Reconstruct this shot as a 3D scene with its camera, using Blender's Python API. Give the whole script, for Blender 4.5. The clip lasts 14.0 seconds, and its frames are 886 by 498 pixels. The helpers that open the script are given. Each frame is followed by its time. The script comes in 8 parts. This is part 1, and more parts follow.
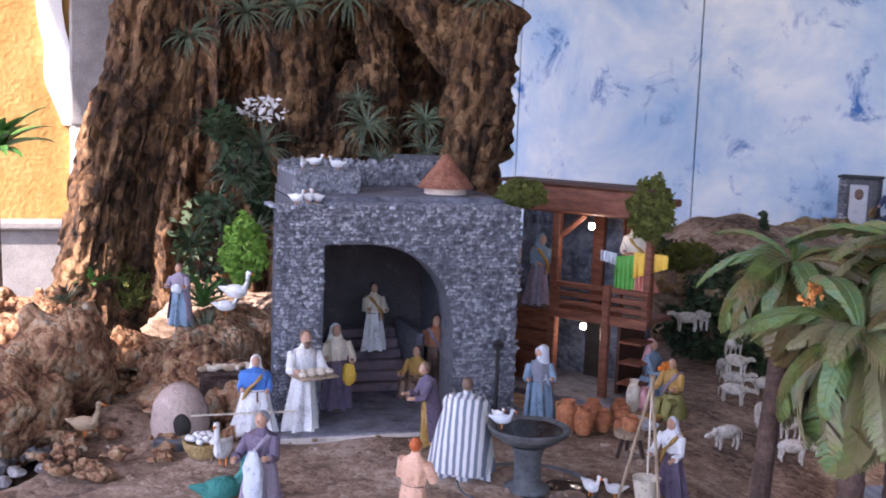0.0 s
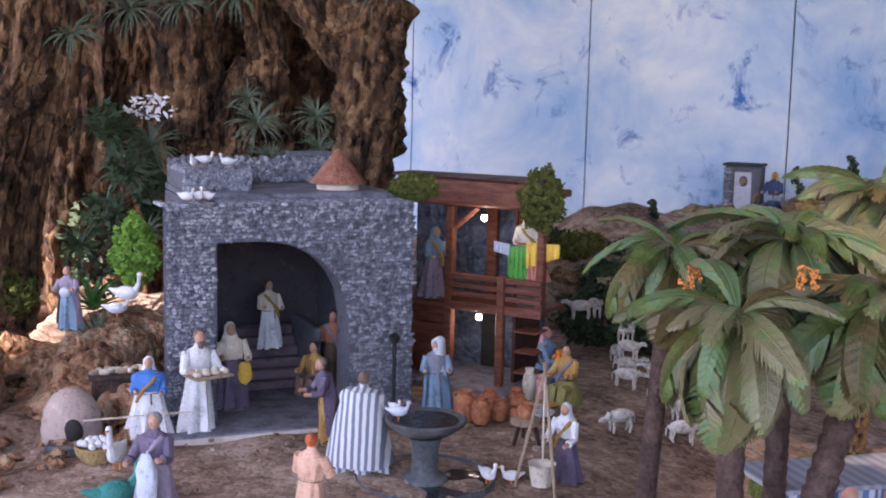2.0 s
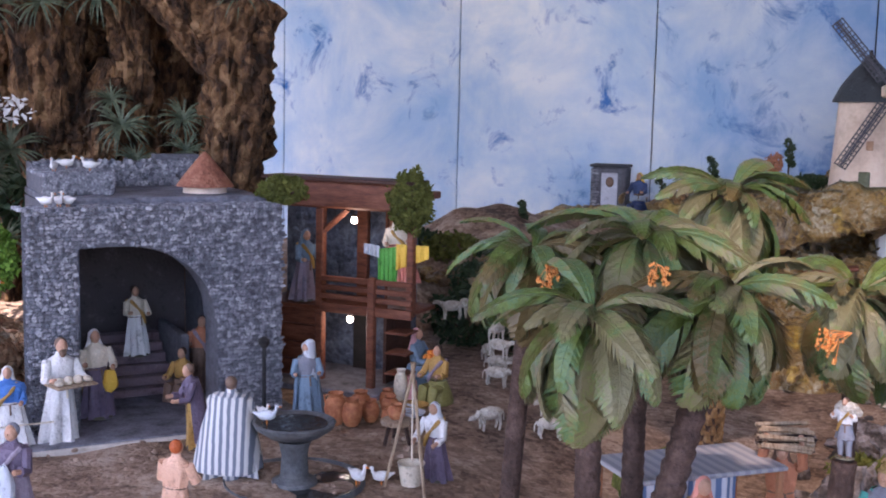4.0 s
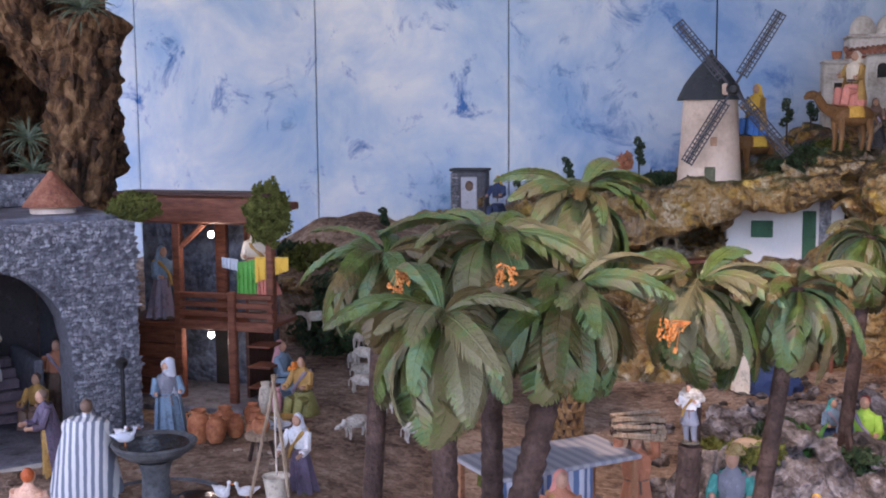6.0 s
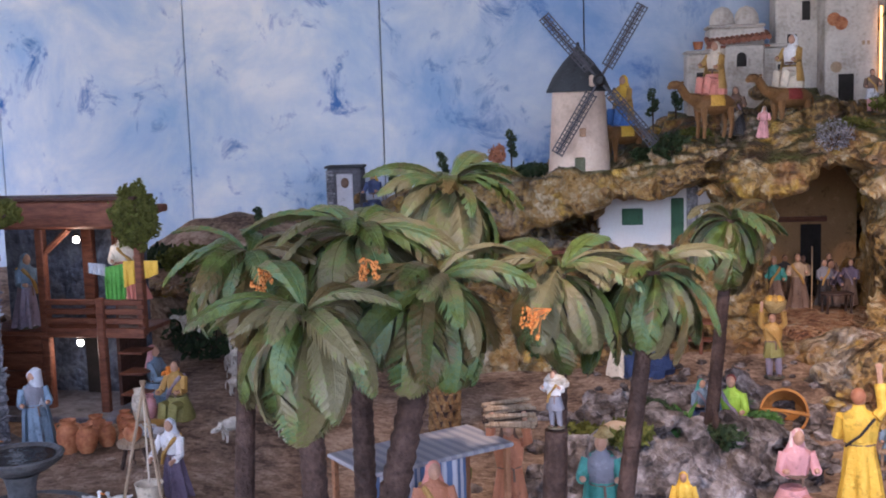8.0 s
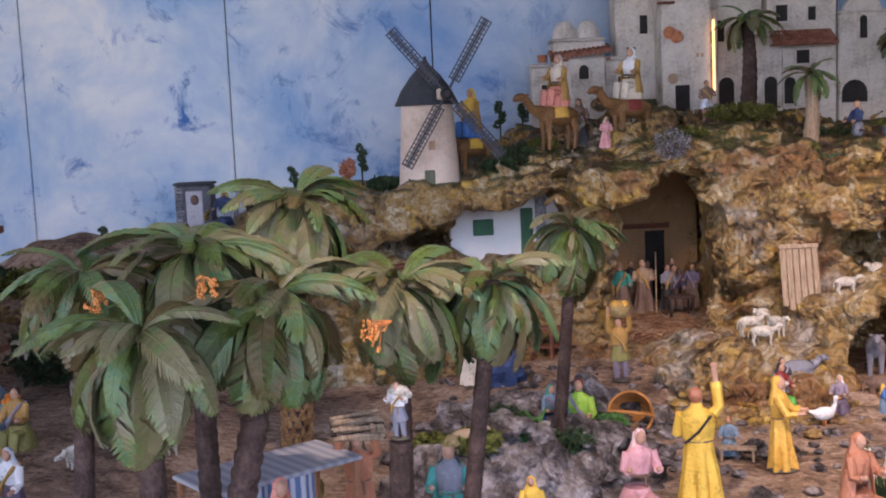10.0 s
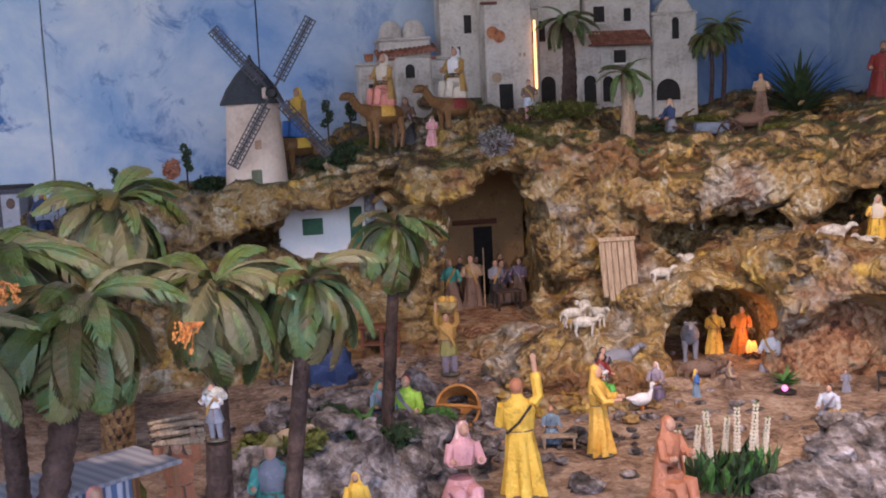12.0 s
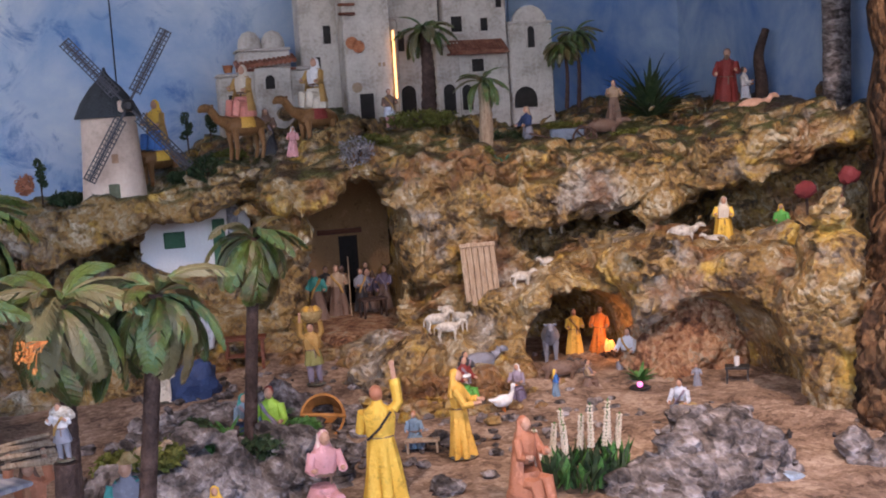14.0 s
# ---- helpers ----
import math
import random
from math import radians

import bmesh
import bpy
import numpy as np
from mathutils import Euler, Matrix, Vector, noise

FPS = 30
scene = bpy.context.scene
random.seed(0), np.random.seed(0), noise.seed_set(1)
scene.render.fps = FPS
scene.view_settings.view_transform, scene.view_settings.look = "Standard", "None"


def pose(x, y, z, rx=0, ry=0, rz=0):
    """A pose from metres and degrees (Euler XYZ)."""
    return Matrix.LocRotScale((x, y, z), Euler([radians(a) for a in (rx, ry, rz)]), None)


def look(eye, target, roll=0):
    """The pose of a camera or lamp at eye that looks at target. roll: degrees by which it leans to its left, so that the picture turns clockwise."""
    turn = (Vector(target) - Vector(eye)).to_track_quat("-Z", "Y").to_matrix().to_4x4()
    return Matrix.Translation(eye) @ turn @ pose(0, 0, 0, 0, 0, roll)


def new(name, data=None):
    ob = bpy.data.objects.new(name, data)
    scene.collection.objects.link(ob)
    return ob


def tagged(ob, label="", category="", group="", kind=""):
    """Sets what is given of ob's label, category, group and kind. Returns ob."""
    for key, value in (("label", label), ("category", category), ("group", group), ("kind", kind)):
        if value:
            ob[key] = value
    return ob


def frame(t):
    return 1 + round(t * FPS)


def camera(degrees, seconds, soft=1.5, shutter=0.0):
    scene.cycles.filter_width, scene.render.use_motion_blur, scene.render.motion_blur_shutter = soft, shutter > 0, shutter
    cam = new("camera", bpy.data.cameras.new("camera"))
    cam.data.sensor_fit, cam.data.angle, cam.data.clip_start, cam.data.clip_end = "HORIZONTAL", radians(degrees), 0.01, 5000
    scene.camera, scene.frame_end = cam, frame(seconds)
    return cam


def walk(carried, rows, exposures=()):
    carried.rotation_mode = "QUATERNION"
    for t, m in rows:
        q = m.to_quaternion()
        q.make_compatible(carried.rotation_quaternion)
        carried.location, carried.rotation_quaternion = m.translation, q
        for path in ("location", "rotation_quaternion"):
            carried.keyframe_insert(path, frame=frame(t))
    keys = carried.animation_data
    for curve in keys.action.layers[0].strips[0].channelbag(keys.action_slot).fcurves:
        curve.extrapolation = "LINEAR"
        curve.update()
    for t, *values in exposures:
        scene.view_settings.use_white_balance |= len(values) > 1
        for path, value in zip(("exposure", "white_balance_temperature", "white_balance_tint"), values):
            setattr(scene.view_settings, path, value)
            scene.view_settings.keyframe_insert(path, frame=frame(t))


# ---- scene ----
cam = camera(42.9, 14.0, soft=1.9)
METRES, EYE, TILT, LEAN, TURN = 0.27, 1.5, 0.0, 0.0, 29.6
ROWS = [
    (0.0, 0.0, 0.0, 0.0, 0.28, -7.32, -2.15),
    (0.5, 0.016, -0.0171, -0.0038, -0.74, -7.38, -1.85),
    (1.0, 0.0357, -0.032, -0.0087, -2.39, -7.31, -1.55),
    (1.5, 0.0508, -0.0489, -0.0097, -3.52, -7.29, -1.47),
    (2.0, 0.071, -0.0445, -0.0105, -4.86, -7.38, -1.27),
    (2.5, 0.0873, -0.0509, -0.0093, -6.28, -7.32, -1.19),
    (5.0, 0.2217, -0.1514, -0.0038, -14.61, -6.9, -0.66),
    (5.5, 0.2475, -0.17, -0.0054, -16.42, -6.75, 0.05),
    (6.0, 0.2739, -0.1763, -0.0038, -17.73, -6.69, 0.48),
    (6.5, 0.2982, -0.1873, -0.0073, -19.16, -6.62, 0.65),
    (7.0, 0.3274, -0.2002, -0.0124, -20.54, -6.68, 0.96),
    (7.5, 0.3626, -0.2105, -0.0122, -21.93, -6.75, 1.32),
    (8.0, 0.3969, -0.2318, -0.0193, -23.64, -6.96, 1.74),
    (10.5, 0.5186, -0.358, -0.0254, -32.85, -6.51, 2.59),
    (11.0, 0.5456, -0.3939, -0.0312, -35.06, -6.8, 2.7),
    (11.5, 0.5661, -0.4242, -0.0269, -36.85, -6.63, 2.66),
    (12.0, 0.591, -0.4588, -0.0302, -38.87, -6.95, 2.7),
    (12.5, 0.6167, -0.4945, -0.03, -40.79, -6.98, 2.93),
    (13.0, 0.6274, -0.5424, -0.0258, -42.22, -6.87, 3.12),
    (13.5, 0.6349, -0.5973, -0.0202, -43.52, -6.89, 3.3),
    (14.0, 0.6359, -0.6697, -0.0106, -45.26, -6.93, 3.52),
]
walk(cam, [(t, pose(0, 0, EYE, TILT, LEAN, TURN) @ pose(METRES * x, METRES * y, METRES * z, 90 + pitch, roll, yaw)) for t, x, y, z, yaw, pitch, roll in ROWS],
     exposures=[(0.0, 2.52, 5950, 28), (5.0, 2.42, 5900, 27), (8.0, 2.36, 5900, 26), (11.0, 2.18, 5850, 25), (14.0, 2.12, 5850, 25)])

# ---- world and lights ----
SUN_FROM = Vector((-0.22, -0.98, 0.95)).normalized()
world = bpy.data.worlds.new("daylight")
scene.world = world
world.use_nodes = True
wn = world.node_tree.nodes
sky = wn.new("ShaderNodeTexSky")
sky.sky_type, sky.sun_disc = "NISHITA", False
sky.sun_elevation = math.asin(SUN_FROM.z)
sky.sun_rotation = math.atan2(SUN_FROM.x, SUN_FROM.y)
wn["Background"].inputs[1].default_value = 0.15
world.node_tree.links.new(sky.outputs[0], wn["Background"].inputs[0])

sun = new("sun", bpy.data.lights.new("sun", "SUN"))
sun.data.energy, sun.data.angle, sun.data.color = 3.4, radians(0.6), (1.0, 0.9, 0.74)
sun.matrix_world = look(SUN_FROM * 10, (0, 0, 0))


def point_lamp(name, place, watts, colour, radius):
    lamp = new(name, bpy.data.lights.new(name, "POINT"))
    lamp.data.energy, lamp.data.color, lamp.data.shadow_soft_size = watts, colour, radius
    lamp.location = place
    return lamp


def assumed_spot(place, target, watts, colour):
    """An unseen warm lamp under the porch ceiling, added to brighten the display."""
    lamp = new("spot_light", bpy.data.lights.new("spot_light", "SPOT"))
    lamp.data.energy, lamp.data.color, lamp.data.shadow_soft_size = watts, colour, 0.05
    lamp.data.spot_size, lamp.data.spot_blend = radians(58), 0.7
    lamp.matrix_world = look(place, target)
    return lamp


# Both lamps are assumed: one warms the east rocks, one lifts the path.
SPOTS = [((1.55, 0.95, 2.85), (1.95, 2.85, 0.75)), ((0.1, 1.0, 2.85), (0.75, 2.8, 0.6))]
assumed_spot(*SPOTS[0], 68.0, (1.0, 0.74, 0.52))
assumed_spot(*SPOTS[1], 40.0, (1.0, 0.78, 0.56))

# ---- materials ----
MATS = {}


def shade(name, colours, scale=20.0, rough=0.7, bump=0.2, grain=120.0, stretch=(1, 1, 1), metal=0.0, lumps=0.0, lump_scale=30.0,
          vary=0.0, emit=None, power=0.0, world_space=False):
    """A node material: a ramp of colours over two scales of noise, fine relief, and cells where lumps is set."""
    if name in MATS:
        return MATS[name]
    m = bpy.data.materials.new(name)
    m.use_nodes = True
    nt = m.node_tree
    n, link = nt.nodes, nt.links.new
    b = n["Principled BSDF"]
    b.inputs["Roughness"].default_value = rough
    b.inputs["Metallic"].default_value = metal
    b.inputs["Specular IOR Level"].default_value = 0.3
    tc = n.new("ShaderNodeTexCoord")
    mp = n.new("ShaderNodeMapping")
    mp.inputs["Scale"].default_value = stretch
    link(tc.outputs["Object"], mp.inputs[0])
    big = n.new("ShaderNodeTexNoise")
    big.inputs["Scale"].default_value, big.inputs["Detail"].default_value, big.inputs["Roughness"].default_value = scale, 6, 0.65
    link(mp.outputs[0], big.inputs["Vector"])
    small = n.new("ShaderNodeTexNoise")
    small.inputs["Scale"].default_value, small.inputs["Detail"].default_value = grain, 3
    link(mp.outputs[0], small.inputs["Vector"])
    mixv = n.new("ShaderNodeMath")
    mixv.operation = "MULTIPLY_ADD"
    link(small.outputs["Fac"], mixv.inputs[0])
    mixv.inputs[1].default_value = 0.35
    sub = n.new("ShaderNodeMath")
    sub.operation = "SUBTRACT"
    link(big.outputs["Fac"], sub.inputs[0])
    sub.inputs[1].default_value = 0.175
    link(sub.outputs[0], mixv.inputs[2])
    factor = mixv.outputs[0]
    if vary:
        info = n.new("ShaderNodeObjectInfo")
        mv = n.new("ShaderNodeMath")
        mv.operation = "MULTIPLY_ADD"
        link(info.outputs["Random"], mv.inputs[0])
        mv.inputs[1].default_value = vary
        link(factor, mv.inputs[2])
        mo = n.new("ShaderNodeMath")
        mo.operation = "SUBTRACT"
        link(mv.outputs[0], mo.inputs[0])
        mo.inputs[1].default_value = vary / 2
        factor = mo.outputs[0]
    ramp = n.new("ShaderNodeValToRGB")
    els = ramp.color_ramp.elements
    k = len(colours)
    while len(els) < k:
        els.new(0.5)
    for i, c in enumerate(colours):
        els[i].position = 0.5 if k == 1 else 0.3 + 0.4 * i / (k - 1)
        els[i].color = (*c, 1)
    link(factor, ramp.inputs[0])
    link(ramp.outputs[0], b.inputs["Base Color"])
    height = small.outputs["Fac"]
    if lumps:
        vo = n.new("ShaderNodeTexVoronoi")
        vo.inputs["Scale"].default_value = lump_scale
        link(mp.outputs[0], vo.inputs["Vector"])
        add = n.new("ShaderNodeMath")
        add.operation = "MULTIPLY_ADD"
        link(vo.outputs["Distance"], add.inputs[0])
        add.inputs[1].default_value = -lumps
        link(small.outputs["Fac"], add.inputs[2])
        add2 = n.new("ShaderNodeMath")
        add2.operation = "ADD"
        link(add.outputs[0], add2.inputs[0])
        link(big.outputs["Fac"], add2.inputs[1])
        height = add2.outputs[0]
        cell = n.new("ShaderNodeSeparateColor")
        link(vo.outputs["Color"], cell.inputs[0])
        crumb = n.new("ShaderNodeMath")
        crumb.operation = "MULTIPLY_ADD"
        link(cell.outputs[0], crumb.inputs[0])
        crumb.inputs[1].default_value = 0.18
        link(factor, crumb.inputs[2])
        shift = n.new("ShaderNodeMath")
        shift.operation = "SUBTRACT"
        link(crumb.outputs[0], shift.inputs[0])
        shift.inputs[1].default_value = 0.09
        link(shift.outputs[0], ramp.inputs[0])
    if bump:
        bp = n.new("ShaderNodeBump")
        bp.inputs["Strength"].default_value = min(1.0, bump)
        bp.inputs["Distance"].default_value = 0.018 if lumps else 0.01
        link(height, bp.inputs["Height"])
        link(bp.outputs[0], b.inputs["Normal"])
    if emit:
        b.inputs["Emission Color"].default_value = (*emit, 1)
        b.inputs["Emission Strength"].default_value = power
    MATS[name] = m
    return m


def paint(name, c, rough=0.55):
    """Hand-painted clay: one colour with brushed lighter and darker patches."""
    d = tuple(v * 0.55 for v in c)
    l = tuple(min(0.9, v * 1.3 + 0.02) for v in c)
    return shade("paint_" + name, [d, c, c, l], scale=22, rough=rough, bump=0.4, grain=120)


def stripes(name, a, b, scale, axis="X"):
    """Woven cloth with stripes along one axis."""
    if name in MATS:
        return MATS[name]
    m = bpy.data.materials.new(name)
    m.use_nodes = True
    nt = m.node_tree
    n, link = nt.nodes, nt.links.new
    bs = n["Principled BSDF"]
    bs.inputs["Roughness"].default_value = 0.85
    tc = n.new("ShaderNodeTexCoord")
    wv = n.new("ShaderNodeTexWave")
    wv.bands_direction = axis
    wv.inputs["Scale"].default_value, wv.inputs["Distortion"].default_value = scale, 0.6
    wv.inputs["Detail"].default_value, wv.inputs["Detail Scale"].default_value = 2, 3
    link(tc.outputs["Object"], wv.inputs["Vector"])
    rp = n.new("ShaderNodeValToRGB")
    els = rp.color_ramp.elements
    els[0].position, els[0].color = 0.35, (*a, 1)
    els[1].position, els[1].color = 0.6, (*b, 1)
    link(wv.outputs["Fac"], rp.inputs[0])
    link(rp.outputs[0], bs.inputs["Base Color"])
    MATS[name] = m
    return m


def painted_sky():
    """Blue and white clouds sponged on boards, deeper blue towards the far end."""
    m = bpy.data.materials.new("painted_sky")
    m.use_nodes = True
    nt = m.node_tree
    n, link = nt.nodes, nt.links.new
    b = n["Principled BSDF"]
    b.inputs["Roughness"].default_value = 0.8
    geo = n.new("ShaderNodeNewGeometry")
    sep = n.new("ShaderNodeSeparateXYZ")
    link(geo.outputs["Position"], sep.inputs[0])
    big = n.new("ShaderNodeTexNoise")
    big.inputs["Scale"].default_value, big.inputs["Detail"].default_value, big.inputs["Roughness"].default_value = 2.3, 7, 0.62
    big.inputs["Distortion"].default_value = 0.4
    link(geo.outputs["Position"], big.inputs["Vector"])
    dab = n.new("ShaderNodeTexNoise")
    dab.inputs["Scale"].default_value, dab.inputs["Detail"].default_value, dab.inputs["Roughness"].default_value = 4.6, 8, 0.7
    dab.inputs["Distortion"].default_value = 0.8
    link(geo.outputs["Position"], dab.inputs["Vector"])
    r1 = n.new("ShaderNodeValToRGB")
    e = r1.color_ramp.elements
    e[0].position, e[0].color = 0.36, (0.84, 0.87, 0.89, 1)
    e[1].position, e[1].color = 0.66, (0.36, 0.54, 0.77, 1)
    link(big.outputs["Fac"], r1.inputs[0])
    r2 = n.new("ShaderNodeValToRGB")
    e = r2.color_ramp.elements
    e[0].position, e[0].color = 0.555, (0, 0, 0, 1)
    e[1].position, e[1].color = 0.68, (1, 1, 1, 1)
    link(dab.outputs["Fac"], r2.inputs[0])
    mix = n.new("ShaderNodeMix")
    mix.data_type = "RGBA"
    link(r2.outputs[0], mix.inputs["Factor"])
    link(r1.outputs[0], mix.inputs["A"])
    mix.inputs["B"].default_value = (0.045, 0.17, 0.50, 1)
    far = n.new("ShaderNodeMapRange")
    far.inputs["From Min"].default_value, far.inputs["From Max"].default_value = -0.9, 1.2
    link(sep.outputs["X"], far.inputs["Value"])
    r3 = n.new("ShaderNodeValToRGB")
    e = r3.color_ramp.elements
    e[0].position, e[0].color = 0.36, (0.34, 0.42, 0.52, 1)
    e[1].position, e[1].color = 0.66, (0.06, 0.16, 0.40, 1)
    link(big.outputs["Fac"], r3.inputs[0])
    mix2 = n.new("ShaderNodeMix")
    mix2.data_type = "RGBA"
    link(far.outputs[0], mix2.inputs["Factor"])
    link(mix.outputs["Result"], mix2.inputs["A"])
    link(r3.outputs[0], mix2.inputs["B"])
    link(mix2.outputs["Result"], b.inputs["Base Color"])
    MATS["painted_sky"] = m
    return m


SKY = painted_sky()
ROCK = shade("ochre_rock", [(0.035, 0.022, 0.012), (0.13, 0.085, 0.04), (0.29, 0.18, 0.055), (0.30, 0.225, 0.12), (0.47, 0.40, 0.27)], scale=6, rough=0.42, bump=0.8, grain=85, lumps=0.8, lump_scale=48)
EARTH = shade("earth", [(0.07, 0.042, 0.028), (0.18, 0.118, 0.08), (0.29, 0.20, 0.142), (0.42, 0.32, 0.24)], scale=6, rough=0.9, bump=0.35, grain=110, lumps=0.3, lump_scale=60)
BARK = shade("cork_bark", [(0.012, 0.007, 0.004), (0.055, 0.028, 0.014), (0.145, 0.076, 0.034), (0.28, 0.165, 0.082)], scale=12, rough=0.9, bump=1.0, grain=55, stretch=(1, 1, 0.7), lumps=1.8, lump_scale=34)
GREYBARK = shade("grey_bark", [(0.022, 0.018, 0.016), (0.09, 0.075, 0.07), (0.21, 0.182, 0.174), (0.38, 0.34, 0.33)], scale=14, rough=0.9, bump=0.8, grain=80, stretch=(1, 0.5, 1.4), lumps=0.9, lump_scale=40)
TUFF = shade("red_tuff", [(0.08, 0.035, 0.02), (0.25, 0.12, 0.06), (0.36, 0.22, 0.12), (0.30, 0.25, 0.18)], scale=12, rough=0.9, bump=0.9, grain=90, lumps=1.0, lump_scale=50)
STONE = shade("slate_chips", [(0.07, 0.072, 0.085), (0.15, 0.152, 0.175), (0.235, 0.235, 0.26), (0.44, 0.44, 0.46)], scale=60, rough=0.7, bump=0.4, grain=260, vary=0.27)
MORTAR = shade("dark_mortar", [(0.08, 0.08, 0.092), (0.16, 0.16, 0.18)], scale=60, rough=0.9, bump=0.5, grain=200)
SLATE = shade("slate_floor", [(0.05, 0.05, 0.062), (0.16, 0.16, 0.19), (0.25, 0.25, 0.29)], scale=16, rough=0.6, bump=0.4, grain=110)
WOOD = shade("red_wood", [(0.07, 0.022, 0.012), (0.15, 0.05, 0.025), (0.22, 0.085, 0.045)], scale=14, rough=0.55, bump=0.3, grain=60, stretch=(1, 6, 6))
PALEWOOD = shade("pale_wood", [(0.18, 0.12, 0.075), (0.36, 0.26, 0.17), (0.48, 0.37, 0.26)], scale=25, rough=0.8, bump=0.6, grain=90, stretch=(6, 6, 0.7))
TRUNK = shade("palm_trunk", [(0.022, 0.012, 0.009), (0.055, 0.032, 0.024), (0.10, 0.062, 0.05)], scale=30, rough=0.8, bump=0.6, grain=140)
PALMSCALE = shade("palm_scale", [(0.06, 0.032, 0.014), (0.15, 0.085, 0.035), (0.24, 0.15, 0.07)], scale=30, rough=0.85, bump=0.4)
LEAF = shade("palm_leaf", [(0.11, 0.08, 0.028), (0.045, 0.062, 0.012), (0.065, 0.098, 0.018), (0.105, 0.145, 0.034), (0.065, 0.14, 0.066), (0.14, 0.165, 0.045), (0.15, 0.135, 0.065)], scale=2.6, rough=0.30, bump=0.25, grain=55, vary=0.58)
LEAF.node_tree.nodes["Principled BSDF"].inputs["Specular IOR Level"].default_value = 0.42
GREEN = shade("leaf_green", [(0.02, 0.06, 0.015), (0.05, 0.14, 0.03), (0.10, 0.22, 0.05)], scale=30, rough=0.5, bump=0.2)
DARKLEAF = shade("dark_leaf", [(0.012, 0.028, 0.012), (0.03, 0.055, 0.022), (0.06, 0.085, 0.035)], scale=30, rough=0.6, bump=0.2)
AGAVE = shade("grey_green_leaf", [(0.035, 0.05, 0.028), (0.08, 0.10, 0.06), (0.15, 0.165, 0.105)], scale=30, rough=0.5, bump=0.1)
MOSS = shade("moss", [(0.045, 0.055, 0.01), (0.12, 0.13, 0.025), (0.20, 0.20, 0.05)], scale=40, rough=0.95, bump=0.9, grain=200)
WHITEWALL = shade("whitewash", [(0.30, 0.25, 0.20), (0.50, 0.45, 0.385), (0.60, 0.55, 0.48)], scale=9, rough=0.85, bump=0.35, grain=80)
CREAM = shade("cream_plaster", [(0.52, 0.39, 0.29), (0.68, 0.53, 0.41), (0.75, 0.62, 0.50)], scale=6, rough=0.85, bump=0.3, grain=70)
TERRACOTTA = shade("terracotta", [(0.22, 0.07, 0.03), (0.38, 0.14, 0.06), (0.48, 0.22, 0.10)], scale=30, rough=0.7, bump=0.2)
ROOFTILE = shade("roof_tile", [(0.14, 0.055, 0.035), (0.26, 0.10, 0.06), (0.34, 0.16, 0.10)], scale=40, rough=0.8, bump=0.5)
# Near-black that stands in for the shade inside openings and gaps.
DARK = shade("shade_black", [(0.012, 0.010, 0.009), (0.03, 0.025, 0.022)], scale=20, rough=0.8, bump=0.1)
YELLOWWALL = shade("yellow_stucco", [(0.26, 0.14, 0.038), (0.35, 0.20, 0.06), (0.42, 0.265, 0.095)], scale=5, rough=0.9, bump=0.7, grain=45)
WHITETRIM = shade("white_trim", [(0.68, 0.66, 0.63), (0.80, 0.79, 0.77)], scale=4, rough=0.8, bump=0.1)
GREYWALL = shade("grey_render", [(0.15, 0.14, 0.135), (0.23, 0.215, 0.205), (0.30, 0.285, 0.27)], scale=5, rough=0.9, bump=0.3)
CEIL = shade("ceiling_paint", [(0.45, 0.42, 0.38), (0.55, 0.52, 0.48)], scale=3, rough=0.9, bump=0.1)
WATER = shade("dark_water", [(0.010, 0.012, 0.014), (0.03, 0.034, 0.036)], scale=12, rough=0.12, bump=0.3, grain=30)
TINSEL = shade("silver_tinsel", [(0.10, 0.10, 0.12), (0.34, 0.34, 0.38), (0.62, 0.62, 0.66)], scale=60, rough=0.3, bump=0.1, metal=0.5)
IRON = shade("dark_iron", [(0.02, 0.02, 0.022), (0.06, 0.058, 0.056)], scale=30, rough=0.5, bump=0.2, metal=0.4)
GREYSTONE = shade("fountain_stone", [(0.045, 0.047, 0.05), (0.09, 0.092, 0.095), (0.15, 0.15, 0.15)], scale=22, rough=0.6, bump=0.4)
STRAW = shade("straw", [(0.20, 0.13, 0.05), (0.36, 0.25, 0.10), (0.48, 0.36, 0.17)], scale=40, rough=0.9, bump=0.8, grain=150)
DATES = shade("orange_dates", [(0.42, 0.10, 0.02), (0.62, 0.20, 0.04), (0.72, 0.34, 0.10)], scale=60, rough=0.5, bump=0.1)
BULB = shade("lit_bulb", [(0.9, 0.85, 0.7)], rough=0.4, bump=0, emit=(1.0, 0.86, 0.6), power=6.0)
EMBER = shade("lit_ember", [(0.9, 0.4, 0.1)], rough=0.6, bump=0, emit=(1.0, 0.30, 0.05), power=0.28)
PINKEMBER = shade("pink_lamp", [(0.9, 0.3, 0.5)], rough=0.6, bump=0, emit=(1.0, 0.15, 0.45), power=0.45)
STRIP = shade("lit_strip", [(0.9, 0.6, 0.3)], rough=0.6, bump=0, emit=(1.0, 0.45, 0.10), power=0.9)


